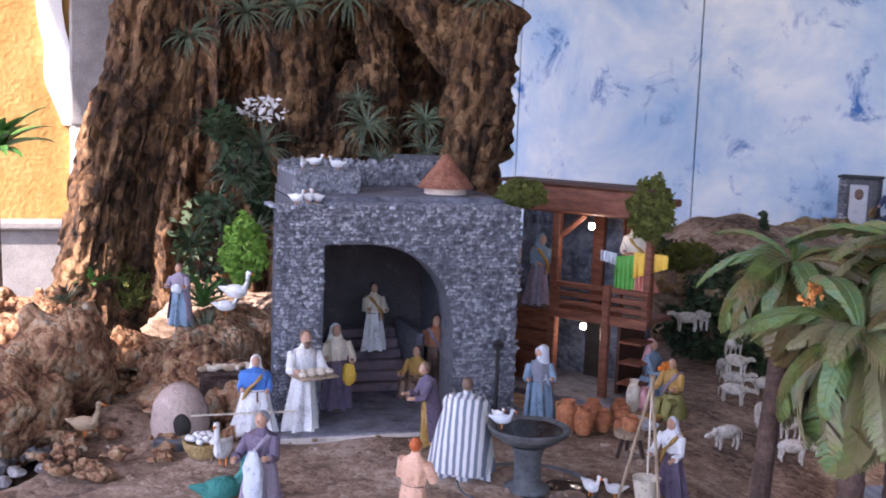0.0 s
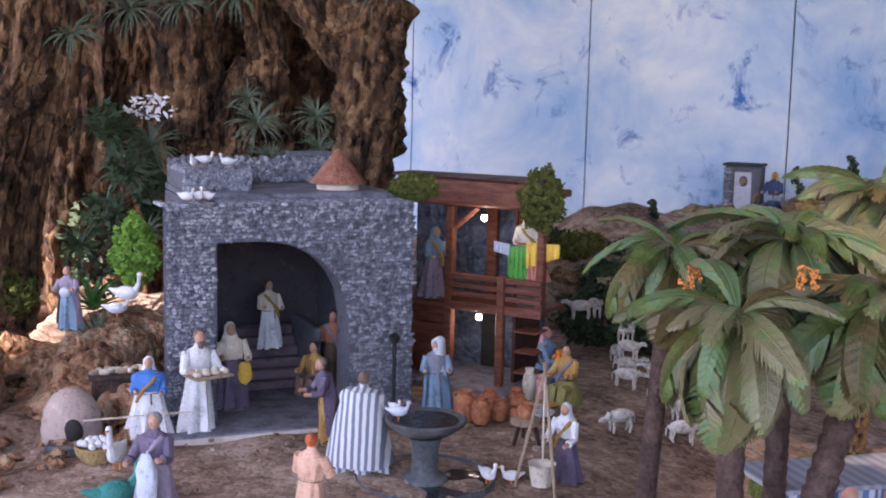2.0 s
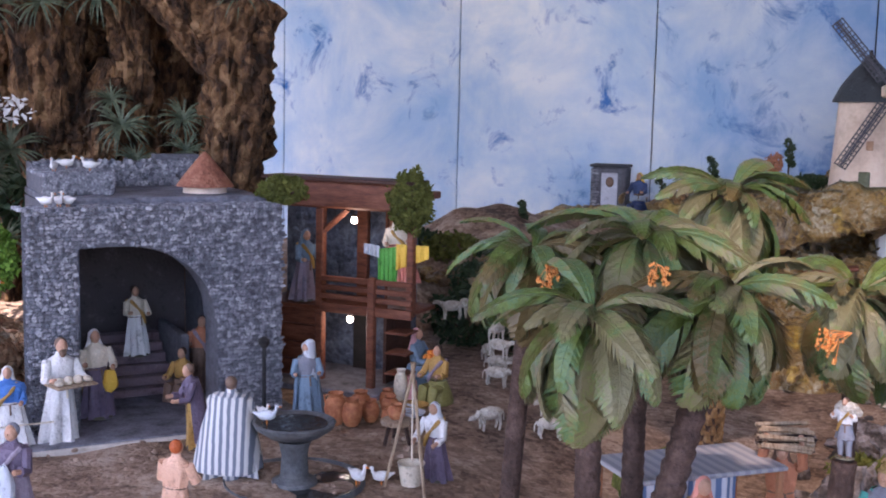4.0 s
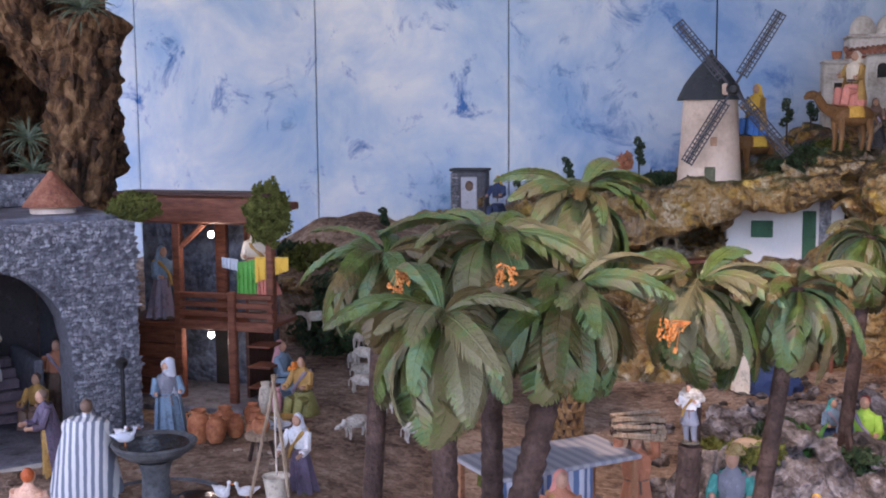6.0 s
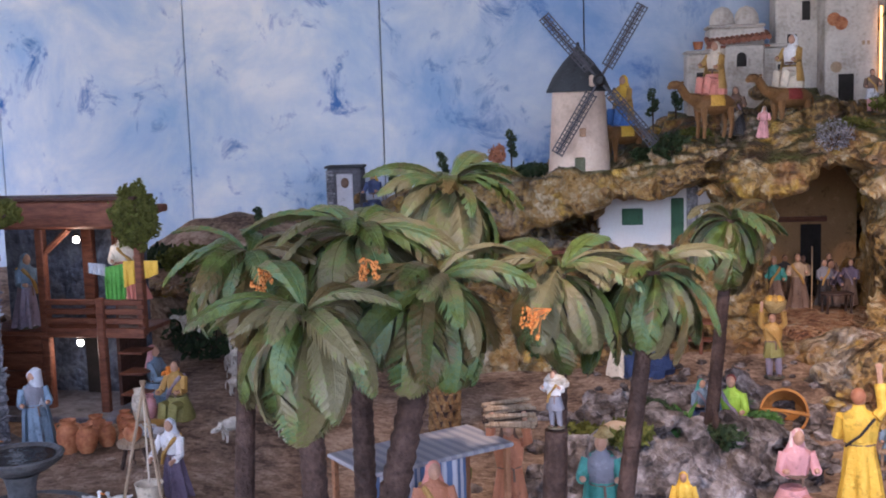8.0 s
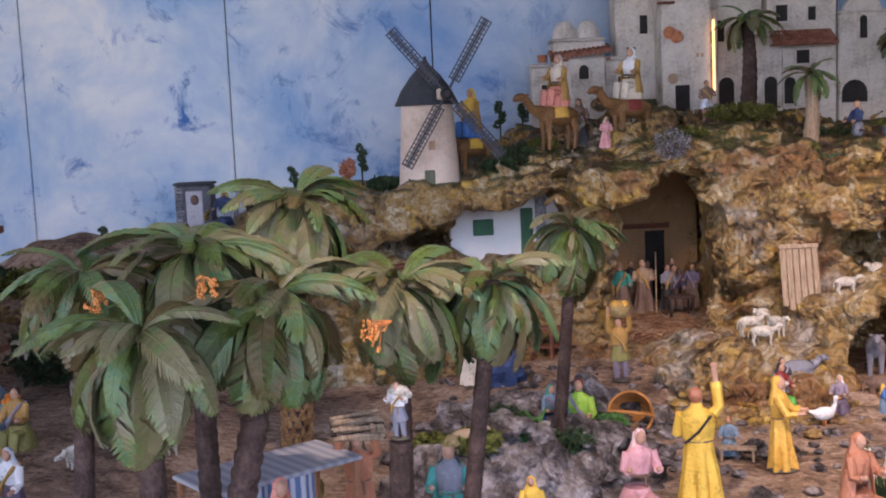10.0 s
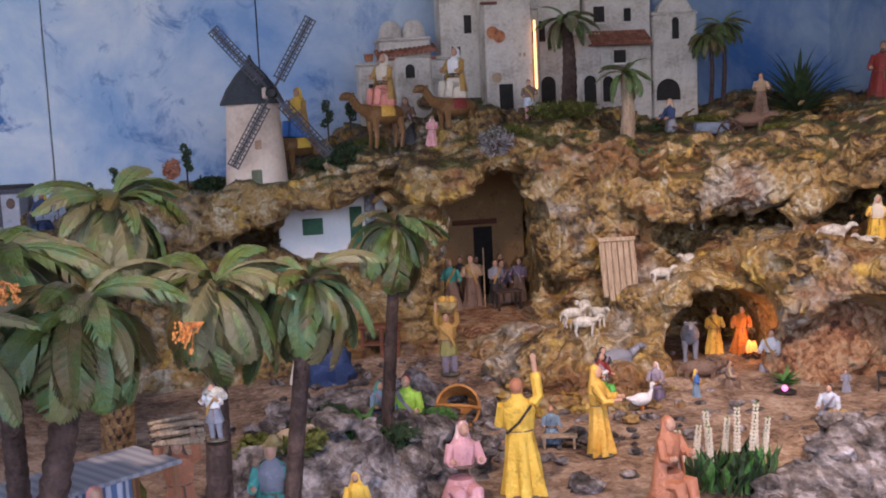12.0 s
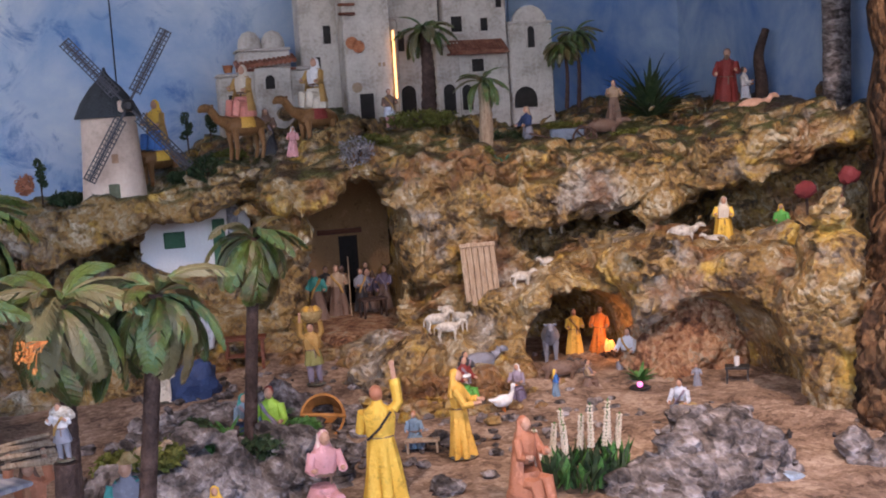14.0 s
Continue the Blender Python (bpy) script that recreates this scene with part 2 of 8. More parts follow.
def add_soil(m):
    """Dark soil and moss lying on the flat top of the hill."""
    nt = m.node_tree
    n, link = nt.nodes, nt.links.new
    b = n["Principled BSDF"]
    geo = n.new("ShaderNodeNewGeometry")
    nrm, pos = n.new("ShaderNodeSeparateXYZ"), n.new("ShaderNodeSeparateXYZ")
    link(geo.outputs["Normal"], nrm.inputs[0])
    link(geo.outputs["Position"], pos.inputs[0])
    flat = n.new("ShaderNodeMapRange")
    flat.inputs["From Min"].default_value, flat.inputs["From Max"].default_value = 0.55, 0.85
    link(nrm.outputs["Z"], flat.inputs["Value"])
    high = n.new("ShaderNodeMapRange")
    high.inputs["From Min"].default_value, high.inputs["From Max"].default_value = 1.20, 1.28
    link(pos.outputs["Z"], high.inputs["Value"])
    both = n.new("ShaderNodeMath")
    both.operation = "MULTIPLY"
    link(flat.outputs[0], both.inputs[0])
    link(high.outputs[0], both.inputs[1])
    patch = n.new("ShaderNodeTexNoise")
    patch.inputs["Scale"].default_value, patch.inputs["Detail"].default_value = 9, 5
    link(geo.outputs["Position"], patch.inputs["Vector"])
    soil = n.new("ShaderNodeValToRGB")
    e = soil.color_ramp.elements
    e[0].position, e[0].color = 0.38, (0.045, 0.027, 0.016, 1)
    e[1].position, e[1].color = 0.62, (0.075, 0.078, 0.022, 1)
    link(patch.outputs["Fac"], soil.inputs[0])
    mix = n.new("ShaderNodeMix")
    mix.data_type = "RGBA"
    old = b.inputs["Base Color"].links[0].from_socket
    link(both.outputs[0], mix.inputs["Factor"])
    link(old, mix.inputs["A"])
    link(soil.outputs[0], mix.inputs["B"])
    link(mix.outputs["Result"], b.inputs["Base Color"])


def add_patches(m):
    """Grey stone, red earth and yellow lichen lying in broad patches over the ochre rock."""
    nt = m.node_tree
    n, link = nt.nodes, nt.links.new
    b = n["Principled BSDF"]
    geo = n.new("ShaderNodeNewGeometry")
    for seed, size, lo, hi, c0, c1 in ((0.0, 3.2, 0.55, 0.64, (0.13, 0.11, 0.095), (0.40, 0.37, 0.32)), (7.3, 4.1, 0.53, 0.62, (0.09, 0.038, 0.016), (0.25, 0.12, 0.045)),
                                       (13.1, 7.5, 0.57, 0.66, (0.34, 0.20, 0.02), (0.58, 0.40, 0.08))):
        off = n.new("ShaderNodeVectorMath")
        off.inputs[1].default_value = (seed, seed * 0.7, seed * 1.3)
        link(geo.outputs["Position"], off.inputs[0])
        patch, fine = n.new("ShaderNodeTexNoise"), n.new("ShaderNodeTexNoise")
        patch.inputs["Scale"].default_value, patch.inputs["Detail"].default_value, patch.inputs["Roughness"].default_value = size, 6, 0.62
        fine.inputs["Scale"].default_value, fine.inputs["Detail"].default_value = 46, 4
        link(off.outputs[0], patch.inputs["Vector"])
        link(off.outputs[0], fine.inputs["Vector"])
        where, tint = n.new("ShaderNodeMapRange"), n.new("ShaderNodeValToRGB")
        where.inputs["From Min"].default_value, where.inputs["From Max"].default_value = lo, hi
        where.inputs["To Max"].default_value = 0.8
        link(patch.outputs["Fac"], where.inputs["Value"])
        e = tint.color_ramp.elements
        e[0].position, e[0].color = 0.38, (*c0, 1)
        e[1].position, e[1].color = 0.62, (*c1, 1)
        link(fine.outputs["Fac"], tint.inputs[0])
        mix = n.new("ShaderNodeMix")
        mix.data_type = "RGBA"
        old = b.inputs["Base Color"].links[0].from_socket
        link(where.outputs[0], mix.inputs["Factor"])
        link(old, mix.inputs["A"])
        link(tint.outputs[0], mix.inputs["B"])
        link(mix.outputs["Result"], b.inputs["Base Color"])


add_patches(ROCK)
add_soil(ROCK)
SKIN = paint("skin", (0.46, 0.26, 0.17))
HAIR = paint("hair", (0.055, 0.032, 0.022))
FLEECE = shade("fleece", [(0.26, 0.22, 0.17), (0.52, 0.47, 0.39), (0.68, 0.64, 0.56)], scale=60, rough=0.9, bump=0.6, grain=200)
BASE = paint("base", (0.10, 0.09, 0.065), 0.8)


# ---- mesh building ----
class MB:
    """Collects shapes, each with a material slot, into one mesh."""

    def __init__(self):
        self.v, self.f, self.m, self.mats = [], [], [], []

    def slot(self, mat):
        if mat not in self.mats:
            self.mats.append(mat)
        return self.mats.index(mat)

    def add(self, verts, faces, mat, m=None):
        k, s = len(self.v), self.slot(mat)
        self.v += [tuple(m @ Vector(p)) if m is not None else tuple(p) for p in verts]
        self.f += [tuple(i + k for i in q) for q in faces]
        self.m += [s] * len(faces)
        return self

    def box(self, lo, hi, mat, m=None, c=0.0):
        """A box with its upright and level edges cut off by c."""
        x0, y0, z0 = lo
        x1, y1, z1 = hi
        c = min(c, 0.45 * min(x1 - x0, y1 - y0, z1 - z0))
        if c <= 0:
            v = [(x, y, z) for z in (z0, z1) for x, y in ((x0, y0), (x1, y0), (x1, y1), (x0, y1))]
            f = [(3, 2, 1, 0), (4, 5, 6, 7), (0, 1, 5, 4), (1, 2, 6, 5), (2, 3, 7, 6), (3, 0, 4, 7)]
            return self.add(v, f, mat, m)
        ring = []
        for z, e in ((z0, c), (z0 + c, 0), (z1 - c, 0), (z1, c)):
            ring.append([(x0 + c + e, y0 + e, z), (x1 - c - e, y0 + e, z), (x1 - e, y0 + c + e, z), (x1 - e, y1 - c - e, z),
                         (x1 - c - e, y1 - e, z), (x0 + c + e, y1 - e, z), (x0 + e, y1 - c - e, z), (x0 + e, y0 + c + e, z)])
        return self.rings(ring, mat, m)

    def rings(self, rings, mat, m=None, caps=True, closed=True):
        k = len(rings[0])
        v = [p for r in rings for p in r]
        f = []
        for i in range(len(rings) - 1):
            for j in range(k if closed else k - 1):
                a, b = i * k + j, i * k + (j + 1) % k
                f.append((a, b, b + k, a + k))
        if caps and closed:
            f.append(tuple(range(k - 1, -1, -1)))
            f.append(tuple((len(rings) - 1) * k + j for j in range(k)))
        return self.add(v, f, mat, m)

    def lathe(self, prof, mat, m=None, seg=20, sy=1.0, fold=0.0, nfold=7, phase=0.0, caps=True):
        """A turned shape from (radius, height) pairs; fold pleats it, more where it hangs low."""
        z0, z1 = prof[0][1], prof[-1][1]
        rs = []
        for r, z in prof:
            w = fold * (1 - (z - z0) / max(1e-6, z1 - z0))
            ring = []
            for j in range(seg):
                a = 2 * math.pi * j / seg
                q = r * (1 + w * math.sin(nfold * a + phase) + 0.5 * w * math.sin((nfold + 4) * a + 2 * phase + 3 * z / max(1e-6, z1)))
                ring.append((q * math.cos(a), q * sy * math.sin(a), z))
            rs.append(ring)
        return self.rings(rs, mat, m, caps)

    def tube(self, pts, rads, mat, m=None, seg=8, caps=True):
        pts = [Vector(p) for p in pts]
        if not hasattr(rads, "__len__"):
            rads = [rads] * len(pts)
        rs, side = [], None
        for i, p in enumerate(pts):
            d = (pts[min(i + 1, len(pts) - 1)] - pts[max(i - 1, 0)]).normalized()
            if side is None:
                side = d.orthogonal().normalized()
            side = (side - d * side.dot(d)).normalized()
            up = d.cross(side)
            rs.append([tuple(p + rads[i] * (math.cos(2 * math.pi * j / seg) * side + math.sin(2 * math.pi * j / seg) * up)) for j in range(seg)])
        return self.rings(rs, mat, m, caps)

    def ball(self, c, r, mat, m=None, seg=12, rows=8, rough=0.0, seed=0.0, freq=3.0):
        if not hasattr(r, "__len__"):
            r = (r, r, r)
        rs = []
        for i in range(rows + 1):
            b = math.pi * (0.02 + 0.96 * i / rows) - math.pi / 2
            ring = []
            for j in range(seg):
                a = 2 * math.pi * j / seg
                d = Vector((math.cos(a) * math.cos(b), math.sin(a) * math.cos(b), math.sin(b)))
                q = 1 + (rough * noise.noise(d * freq + Vector((seed, seed * 1.7, 0))) if rough else 0)
                ring.append((c[0] + r[0] * d.x * q, c[1] + r[1] * d.y * q, c[2] + r[2] * d.z * q))
            rs.append(ring)
        return self.rings(rs, mat, m)

    def mesh(self, name, smooth=True):
        me = bpy.data.meshes.new(name)
        me.from_pydata(self.v, [], self.f)
        for mt in self.mats:
            me.materials.append(mt)
        me.polygons.foreach_set("material_index", self.m)
        me.polygons.foreach_set("use_smooth", [smooth] * len(self.f))
        if smooth:
            me.set_sharp_from_angle(angle=radians(40))
        me.update()
        return me

    def obj(self, name, m=None, smooth=True, parent=None, label="", category="", group="", kind=""):
        ob = new(name, self.mesh(name, smooth))
        if parent is not None:
            ob.parent = parent
        if m is not None:
            ob.matrix_basis = m
        return tagged(ob, label, category, group, kind)


def part(name, mb, parent, label="", smooth=True, m=None):
    return mb.obj(name, m, smooth, parent, label)


def thing(name, m, label, category, group="", kind=""):
    """An Empty at a thing's base, for its parts."""
    ob = new(name)
    ob.empty_display_size = 0.02
    ob.matrix_basis = m
    return tagged(ob, label, category, group, kind)


def spline(pts, n):
    """n points on a smooth curve through pts."""
    p = [Vector(q) for q in pts]
    p = [2 * p[0] - p[1]] + p + [2 * p[-1] - p[-2]]
    out = []
    for i in range(n):
        s = i / (n - 1) * (len(p) - 3)
        k = min(int(s), len(p) - 4)
        u = s - k
        a, b, c, d = p[k:k + 4]
        out.append(0.5 * (2 * b + (c - a) * u + (2 * a - 5 * b + 4 * c - d) * u * u + (3 * b - a - 3 * c + d) * u ** 3))
    return out


# ---- rock solids ----
def lattice_noise(x, y, z, size, seed):
    """Smooth noise from -1 to 1 on arrays of places, with lumps of about that size."""
    rng = np.random.RandomState(seed)
    t = rng.uniform(-1, 1, (32, 32, 32)).astype(np.float32)
    out = []
    for a in (x, y, z):
        q = a / size + 100.0
        i = np.floor(q)
        u = q - i
        out.append((i.astype(np.int32) % 32, (u * u * (3 - 2 * u)).astype(np.float32)))
    (i, u), (j, v), (k, w) = out
    i1, j1, k1 = (i + 1) % 32, (j + 1) % 32, (k + 1) % 32
    c00 = t[i, j, k] * (1 - u) + t[i1, j, k] * u
    c10 = t[i, j1, k] * (1 - u) + t[i1, j1, k] * u
    c01 = t[i, j, k1] * (1 - u) + t[i1, j, k1] * u
    c11 = t[i, j1, k1] * (1 - u) + t[i1, j1, k1] * u
    return (c00 * (1 - v) + c10 * v) * (1 - w) + (c01 * (1 - v) + c11 * v) * w


def boulders(x, y, z, size, seed):
    """0 at the middle of each boulder of about that size, towards 1 in the creases between them."""
    rng = np.random.RandomState(seed)
    t = rng.uniform(0.12, 0.88, (16, 16, 16, 3)).astype(np.float32)
    q = [a / size + 64.0 for a in (x, y, z)]
    base = [np.floor(a).astype(np.int32) for a in q]
    best = np.full(x.shape, 9.0, np.float32)
    for di, dj, dk in [(a, b, c) for a in (-1, 0, 1) for b in (-1, 0, 1) for c in (-1, 0, 1)]:
        i, j, k = base[0] + di, base[1] + dj, base[2] + dk
        p = t[i % 16, j % 16, k % 16]
        best = np.minimum(best, (q[0] - i - p[..., 0]) ** 2 + (q[1] - j - p[..., 1]) ** 2 + (q[2] - k - p[..., 2]) ** 2)
    return np.sqrt(best)


def add_boulders(d, x, y, z, layers):
    """Roughens a distance near its surface with layers of (size, depth, seed)."""
    near = np.abs(d) < 0.11
    xs, ys, zs = x[near], y[near], z[near]
    w = 0.05 * lattice_noise(xs, ys, zs, 0.09, 31)
    out = d.copy()
    for size, depth, seed in layers:
        out[near] += depth * (boulders(xs + w, ys - w, zs * 1.25 + w, size, seed) - 0.55)
    return out


def surface_nets(f, origin, h):
    """Vertices and quads of the surface f = 0 of a grid of values."""
    s = f < 0
    n = [d - 1 for d in f.shape]
    corners = [(a, b, c) for a in (0, 1) for b in (0, 1) for c in (0, 1)]
    count = sum(s[a:a + n[0], b:b + n[1], c:c + n[2]].astype(np.int8) for a, b, c in corners)
    cells = np.argwhere((count > 0) & (count < 8))
    index = np.full(n, -1, np.int64)
    index[tuple(cells.T)] = np.arange(len(cells))
    vals = np.stack([f[cells[:, 0] + a, cells[:, 1] + b, cells[:, 2] + c] for a, b, c in corners], 1)
    pos, hits = np.zeros((len(cells), 3)), np.zeros(len(cells))
    for p in range(8):
        for q in range(p + 1, 8):
            d = np.subtract(corners[q], corners[p])
            if abs(d).sum() != 1:
                continue
            cross = (vals[:, p] < 0) != (vals[:, q] < 0)
            t = np.where(cross, vals[:, p] / np.where(cross, vals[:, p] - vals[:, q], 1), 0)
            pos += cross[:, None] * (np.array(corners[p]) + t[:, None] * d)
            hits += cross
    verts = (cells + pos / hits[:, None]) * h + origin
    quads = []
    for axis in range(3):
        o1, o2 = [(1, 2), (2, 0), (0, 1)][axis]
        lo = [slice(1, -1)] * 3
        hi = [slice(1, -1)] * 3
        lo[axis], hi[axis] = slice(0, -1), slice(1, None)
        a, b = s[tuple(lo)], s[tuple(hi)]
        for flip in (False, True):
            e = np.argwhere((b & ~a) if flip else (a & ~b))
            base = e.copy()
            for ax in range(3):
                if ax != axis:
                    base[:, ax] += 1
            ring = []
            for d1, d2 in ((-1, -1), (0, -1), (0, 0), (-1, 0)):
                c = base.copy()
                c[:, o1] += d1
                c[:, o2] += d2
                ring.append(index[tuple(c.T)])
            q = np.stack(ring, 1)
            quads.append(q[:, ::-1] if flip else q)
    quads = np.concatenate(quads)
    return verts, quads[(quads >= 0).all(1)]


def solid(name, func, lo, hi, h, mat, **tags):
    """A rock from a signed distance over a box of space."""
    axes = [np.arange(a, b, h, dtype=np.float32) for a, b in zip(lo, hi)]
    x, y, z = np.meshgrid(*axes, indexing="ij")
    f = func(x, y, z)
    for ax in range(3):
        for end in (0, -1):
            k = [slice(None)] * 3
            k[ax] = end
            f[tuple(k)] = np.maximum(f[tuple(k)], 0.002)
    v, q = surface_nets(f, np.array(lo), h)
    me = bpy.data.meshes.new(name)
    me.from_pydata(v.tolist(), [], q.tolist())
    me.materials.append(mat)
    me.polygons.foreach_set("use_smooth", [True] * len(q))
    me.update()
    return tagged(new(name, me), **tags)


def smooth_min(a, b, k):
    t = np.clip(0.5 + 0.5 * (b - a) / k, 0, 1)
    return b * (1 - t) + a * t - k * t * (1 - t)


def smooth_max(a, b, k):
    return -smooth_min(-a, -b, k)


def egg(x, y, z, c, r):
    """Near enough the distance to an ellipsoid."""
    q = np.sqrt(((x - c[0]) / r[0]) ** 2 + ((y - c[1]) / r[1]) ** 2 + ((z - c[2]) / r[2]) ** 2)
    return (q - 1) * min(r)


def ease(a, b, v):
    q = np.clip((v - a) / (b - a), 0, 1)
    return q * q * (3 - 2 * q)


def ground_level(x, y):
    z = 0.74 - 0.09 * ease(-0.9, -0.1, x)
    z = z + 0.11 * ease(2.9, 4.1, y) * ease(0, 0.5, x) * (1 - ease(1.2, 1.6, x))
    return z + 0.12 * ease(2.35, 3.2, y - 0.45 * (x + 1.9)) * (1 - ease(-1.9, -1.6, x))


# ---- setting ----
def boards(name, x0, x1, w, y, z0, z1, mat, label):
    wall = thing(name, pose(0, y, 0), label, "wall", kind="structure")
    x = x0
    while x < x1 - 0.01:
        part("panel", MB().box((x + 0.0025, 0, z0), (x + w - 0.0025, 0.02, z1), mat, c=0.002), wall, smooth=False)
        x += w
    part("backing", MB().box((x0, 0.021, z0), (x, 0.05, z1), DARK), wall, smooth=False)
    return wall


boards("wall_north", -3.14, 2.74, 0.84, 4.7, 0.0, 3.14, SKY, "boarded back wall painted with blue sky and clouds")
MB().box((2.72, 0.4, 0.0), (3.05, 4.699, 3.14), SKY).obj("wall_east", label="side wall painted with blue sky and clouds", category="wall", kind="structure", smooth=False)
# Unseen, assumed ceiling; its edges are set to keep sun off the display.
MB().box((-2.73, -2.4, 3.15), (3.05, 4.8, 3.25), CEIL).obj("ceiling", label="assumed pale porch ceiling, out of view, shading the display", category="ceiling", kind="structure", smooth=False)
MB().box((-40, -40, -0.1), (40, 40, 0.0), GREYWALL).obj("ground", label="grey paved yard around the display", category="ground", kind="structure", smooth=False)
MB().box((-16, -14.2, 0), (16, -14.0, 3.0), CREAM).obj("wall_south", label="plain pale wall across the yard", category="wall", kind="structure", smooth=False)

# Unseen slabs added beside the ceiling to shade the bark cliff and corbel.
for x0, x1, y0 in ((-3.28, -2.733, 0.57), (-4.43, -3.283, 1.34)):
    MB().box((x0, y0, 3.15), (x1, 4.8, 3.25), CEIL).obj("eave", label="added slab, out of view, shading bark cliff and corbel", category="roof", kind="structure", smooth=False)
# Housings for the assumed lamps, all out of view.
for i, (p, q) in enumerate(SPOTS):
    lampholder = thing("assumed_spot_lamp", look(Vector(p) + (Vector(p) - Vector(q)).normalized() * 0.04, q), "assumed warm spot lamp, out of view, brightening the display", "lamp", "ceiling spots")
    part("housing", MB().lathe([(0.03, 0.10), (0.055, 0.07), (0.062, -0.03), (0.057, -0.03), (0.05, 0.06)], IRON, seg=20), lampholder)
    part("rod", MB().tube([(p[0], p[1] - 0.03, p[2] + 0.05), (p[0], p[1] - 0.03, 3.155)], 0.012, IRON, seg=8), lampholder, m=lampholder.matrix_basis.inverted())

# the sunlit house corner beyond the display
YARD = pose(-4.2, 3.56, 0, 0, 0, 49.6)
MB().box((-4.0, 0.0, 0.9), (0.34, 0.15, 4.2), YELLOWWALL).obj("wall_west", YARD, label="yellow stucco house wall in full sun", category="wall", kind="structure", smooth=False)
plinth = thing("plinth", YARD, "grey rendered plinth with a stone coping", "plinth", kind="structure")
part("base_course", MB().box((-4.0, -0.06, 0.0), (0.34, 0.12, 0.86), GREYWALL, c=0.005), plinth, smooth=False)
part("coping", MB().box((-4.0, -0.10, 0.863), (0.34, 0.12, 0.905), GREYWALL, c=0.01), plinth, smooth=False)
tr = MB()
curve = spline([(-0.02, 2.4), (0.02, 1.85), (0.05, 1.7), (0.05, 1.55), (0.10, 1.42), (0.13, 1.34)], 16)
tr.rings([[(u, -0.03, z), (u + 0.11, -0.03, z), (u + 0.11, 0.02, z), (u, 0.02, z)] for u, z in [(p.x, p.y) for p in curve]], WHITETRIM)
tr.obj("trim", YARD, label="curved white plaster trim on the yellow wall", category="trim", kind="structure")
jamb = MB()
jamb.box((0.16, -0.06, 1.34), (0.75, 0.0, 4.2), GREYWALL, c=0.01)
jamb.obj("corbel", YARD, label="grey rendered corbel in shade", category="trim", kind="structure", smooth=False)
MB().box((0.16, -0.05, 0.0), (0.75, 0.0, 1.335), WHITETRIM, c=0.01).obj("pilaster", YARD, label="white pilaster in bright sun", category="trim", kind="structure", smooth=False)


def terrain():
    """The display's ground: earth with lumps, a stream bed at the west end."""
    nx, ny = 330, 210
    xs, ys = np.linspace(-3.2, 2.9, nx), np.linspace(0.75, 4.68, ny)
    x, y = np.meshgrid(xs, ys, indexing="ij")
    z = ground_level(x, y)
    o = np.zeros_like(x)
    rough = 0.25 + 0.75 * (1 - ease(-1.75, -1.5, x)) + 0.5 * ease(1.2, 1.5, x)
    z = z + rough * (0.030 * lattice_noise(x, y, o, 0.22, 5) + 0.014 * lattice_noise(x, y, o, 0.08, 6) + 0.005 * lattice_noise(x, y, o, 0.04, 7))
    bed = -1.98 - 0.30 * (y - 1.55) + 0.05 * np.sin(5 * y)
    z = z - 0.10 * np.exp(-((x - bed) / 0.07) ** 2) * (1 - ease(2.5, 2.9, y))
    z = z + 0.10 * ease(0.12, 0.35, bed - x)
    z = z - 0.25 * (1 - ease(1.15, 1.7, y)) * ease(-0.9, -0.4, x)
    z = z - 0.7 * ease(0.0, 0.10, -2.20 - 0.28 * (y - 1.6) - x)
    v = np.stack([x, y, z], -1).reshape(-1, 3)
    i = (np.arange(nx - 1)[:, None] * ny + np.arange(ny - 1)[None]).ravel()
    q = np.stack([i, i + ny, i + ny + 1, i + 1], 1)
    me = bpy.data.meshes.new("ground_display")
    me.from_pydata(v.tolist(), [], q.tolist())
    me.materials.append(EARTH)
    me.polygons.foreach_set("use_smooth", [True] * len(q))
    return tagged(new("ground_display", me), "brown earth ground of the display with stones", "ground", kind="structure")


terrain()
MB().box((-3.2, 0.72, 0.0), (2.94, 0.75, 0.42), GREYWALL).obj("wall_front", label="low plinth under the display", category="wall", kind="structure", smooth=False)


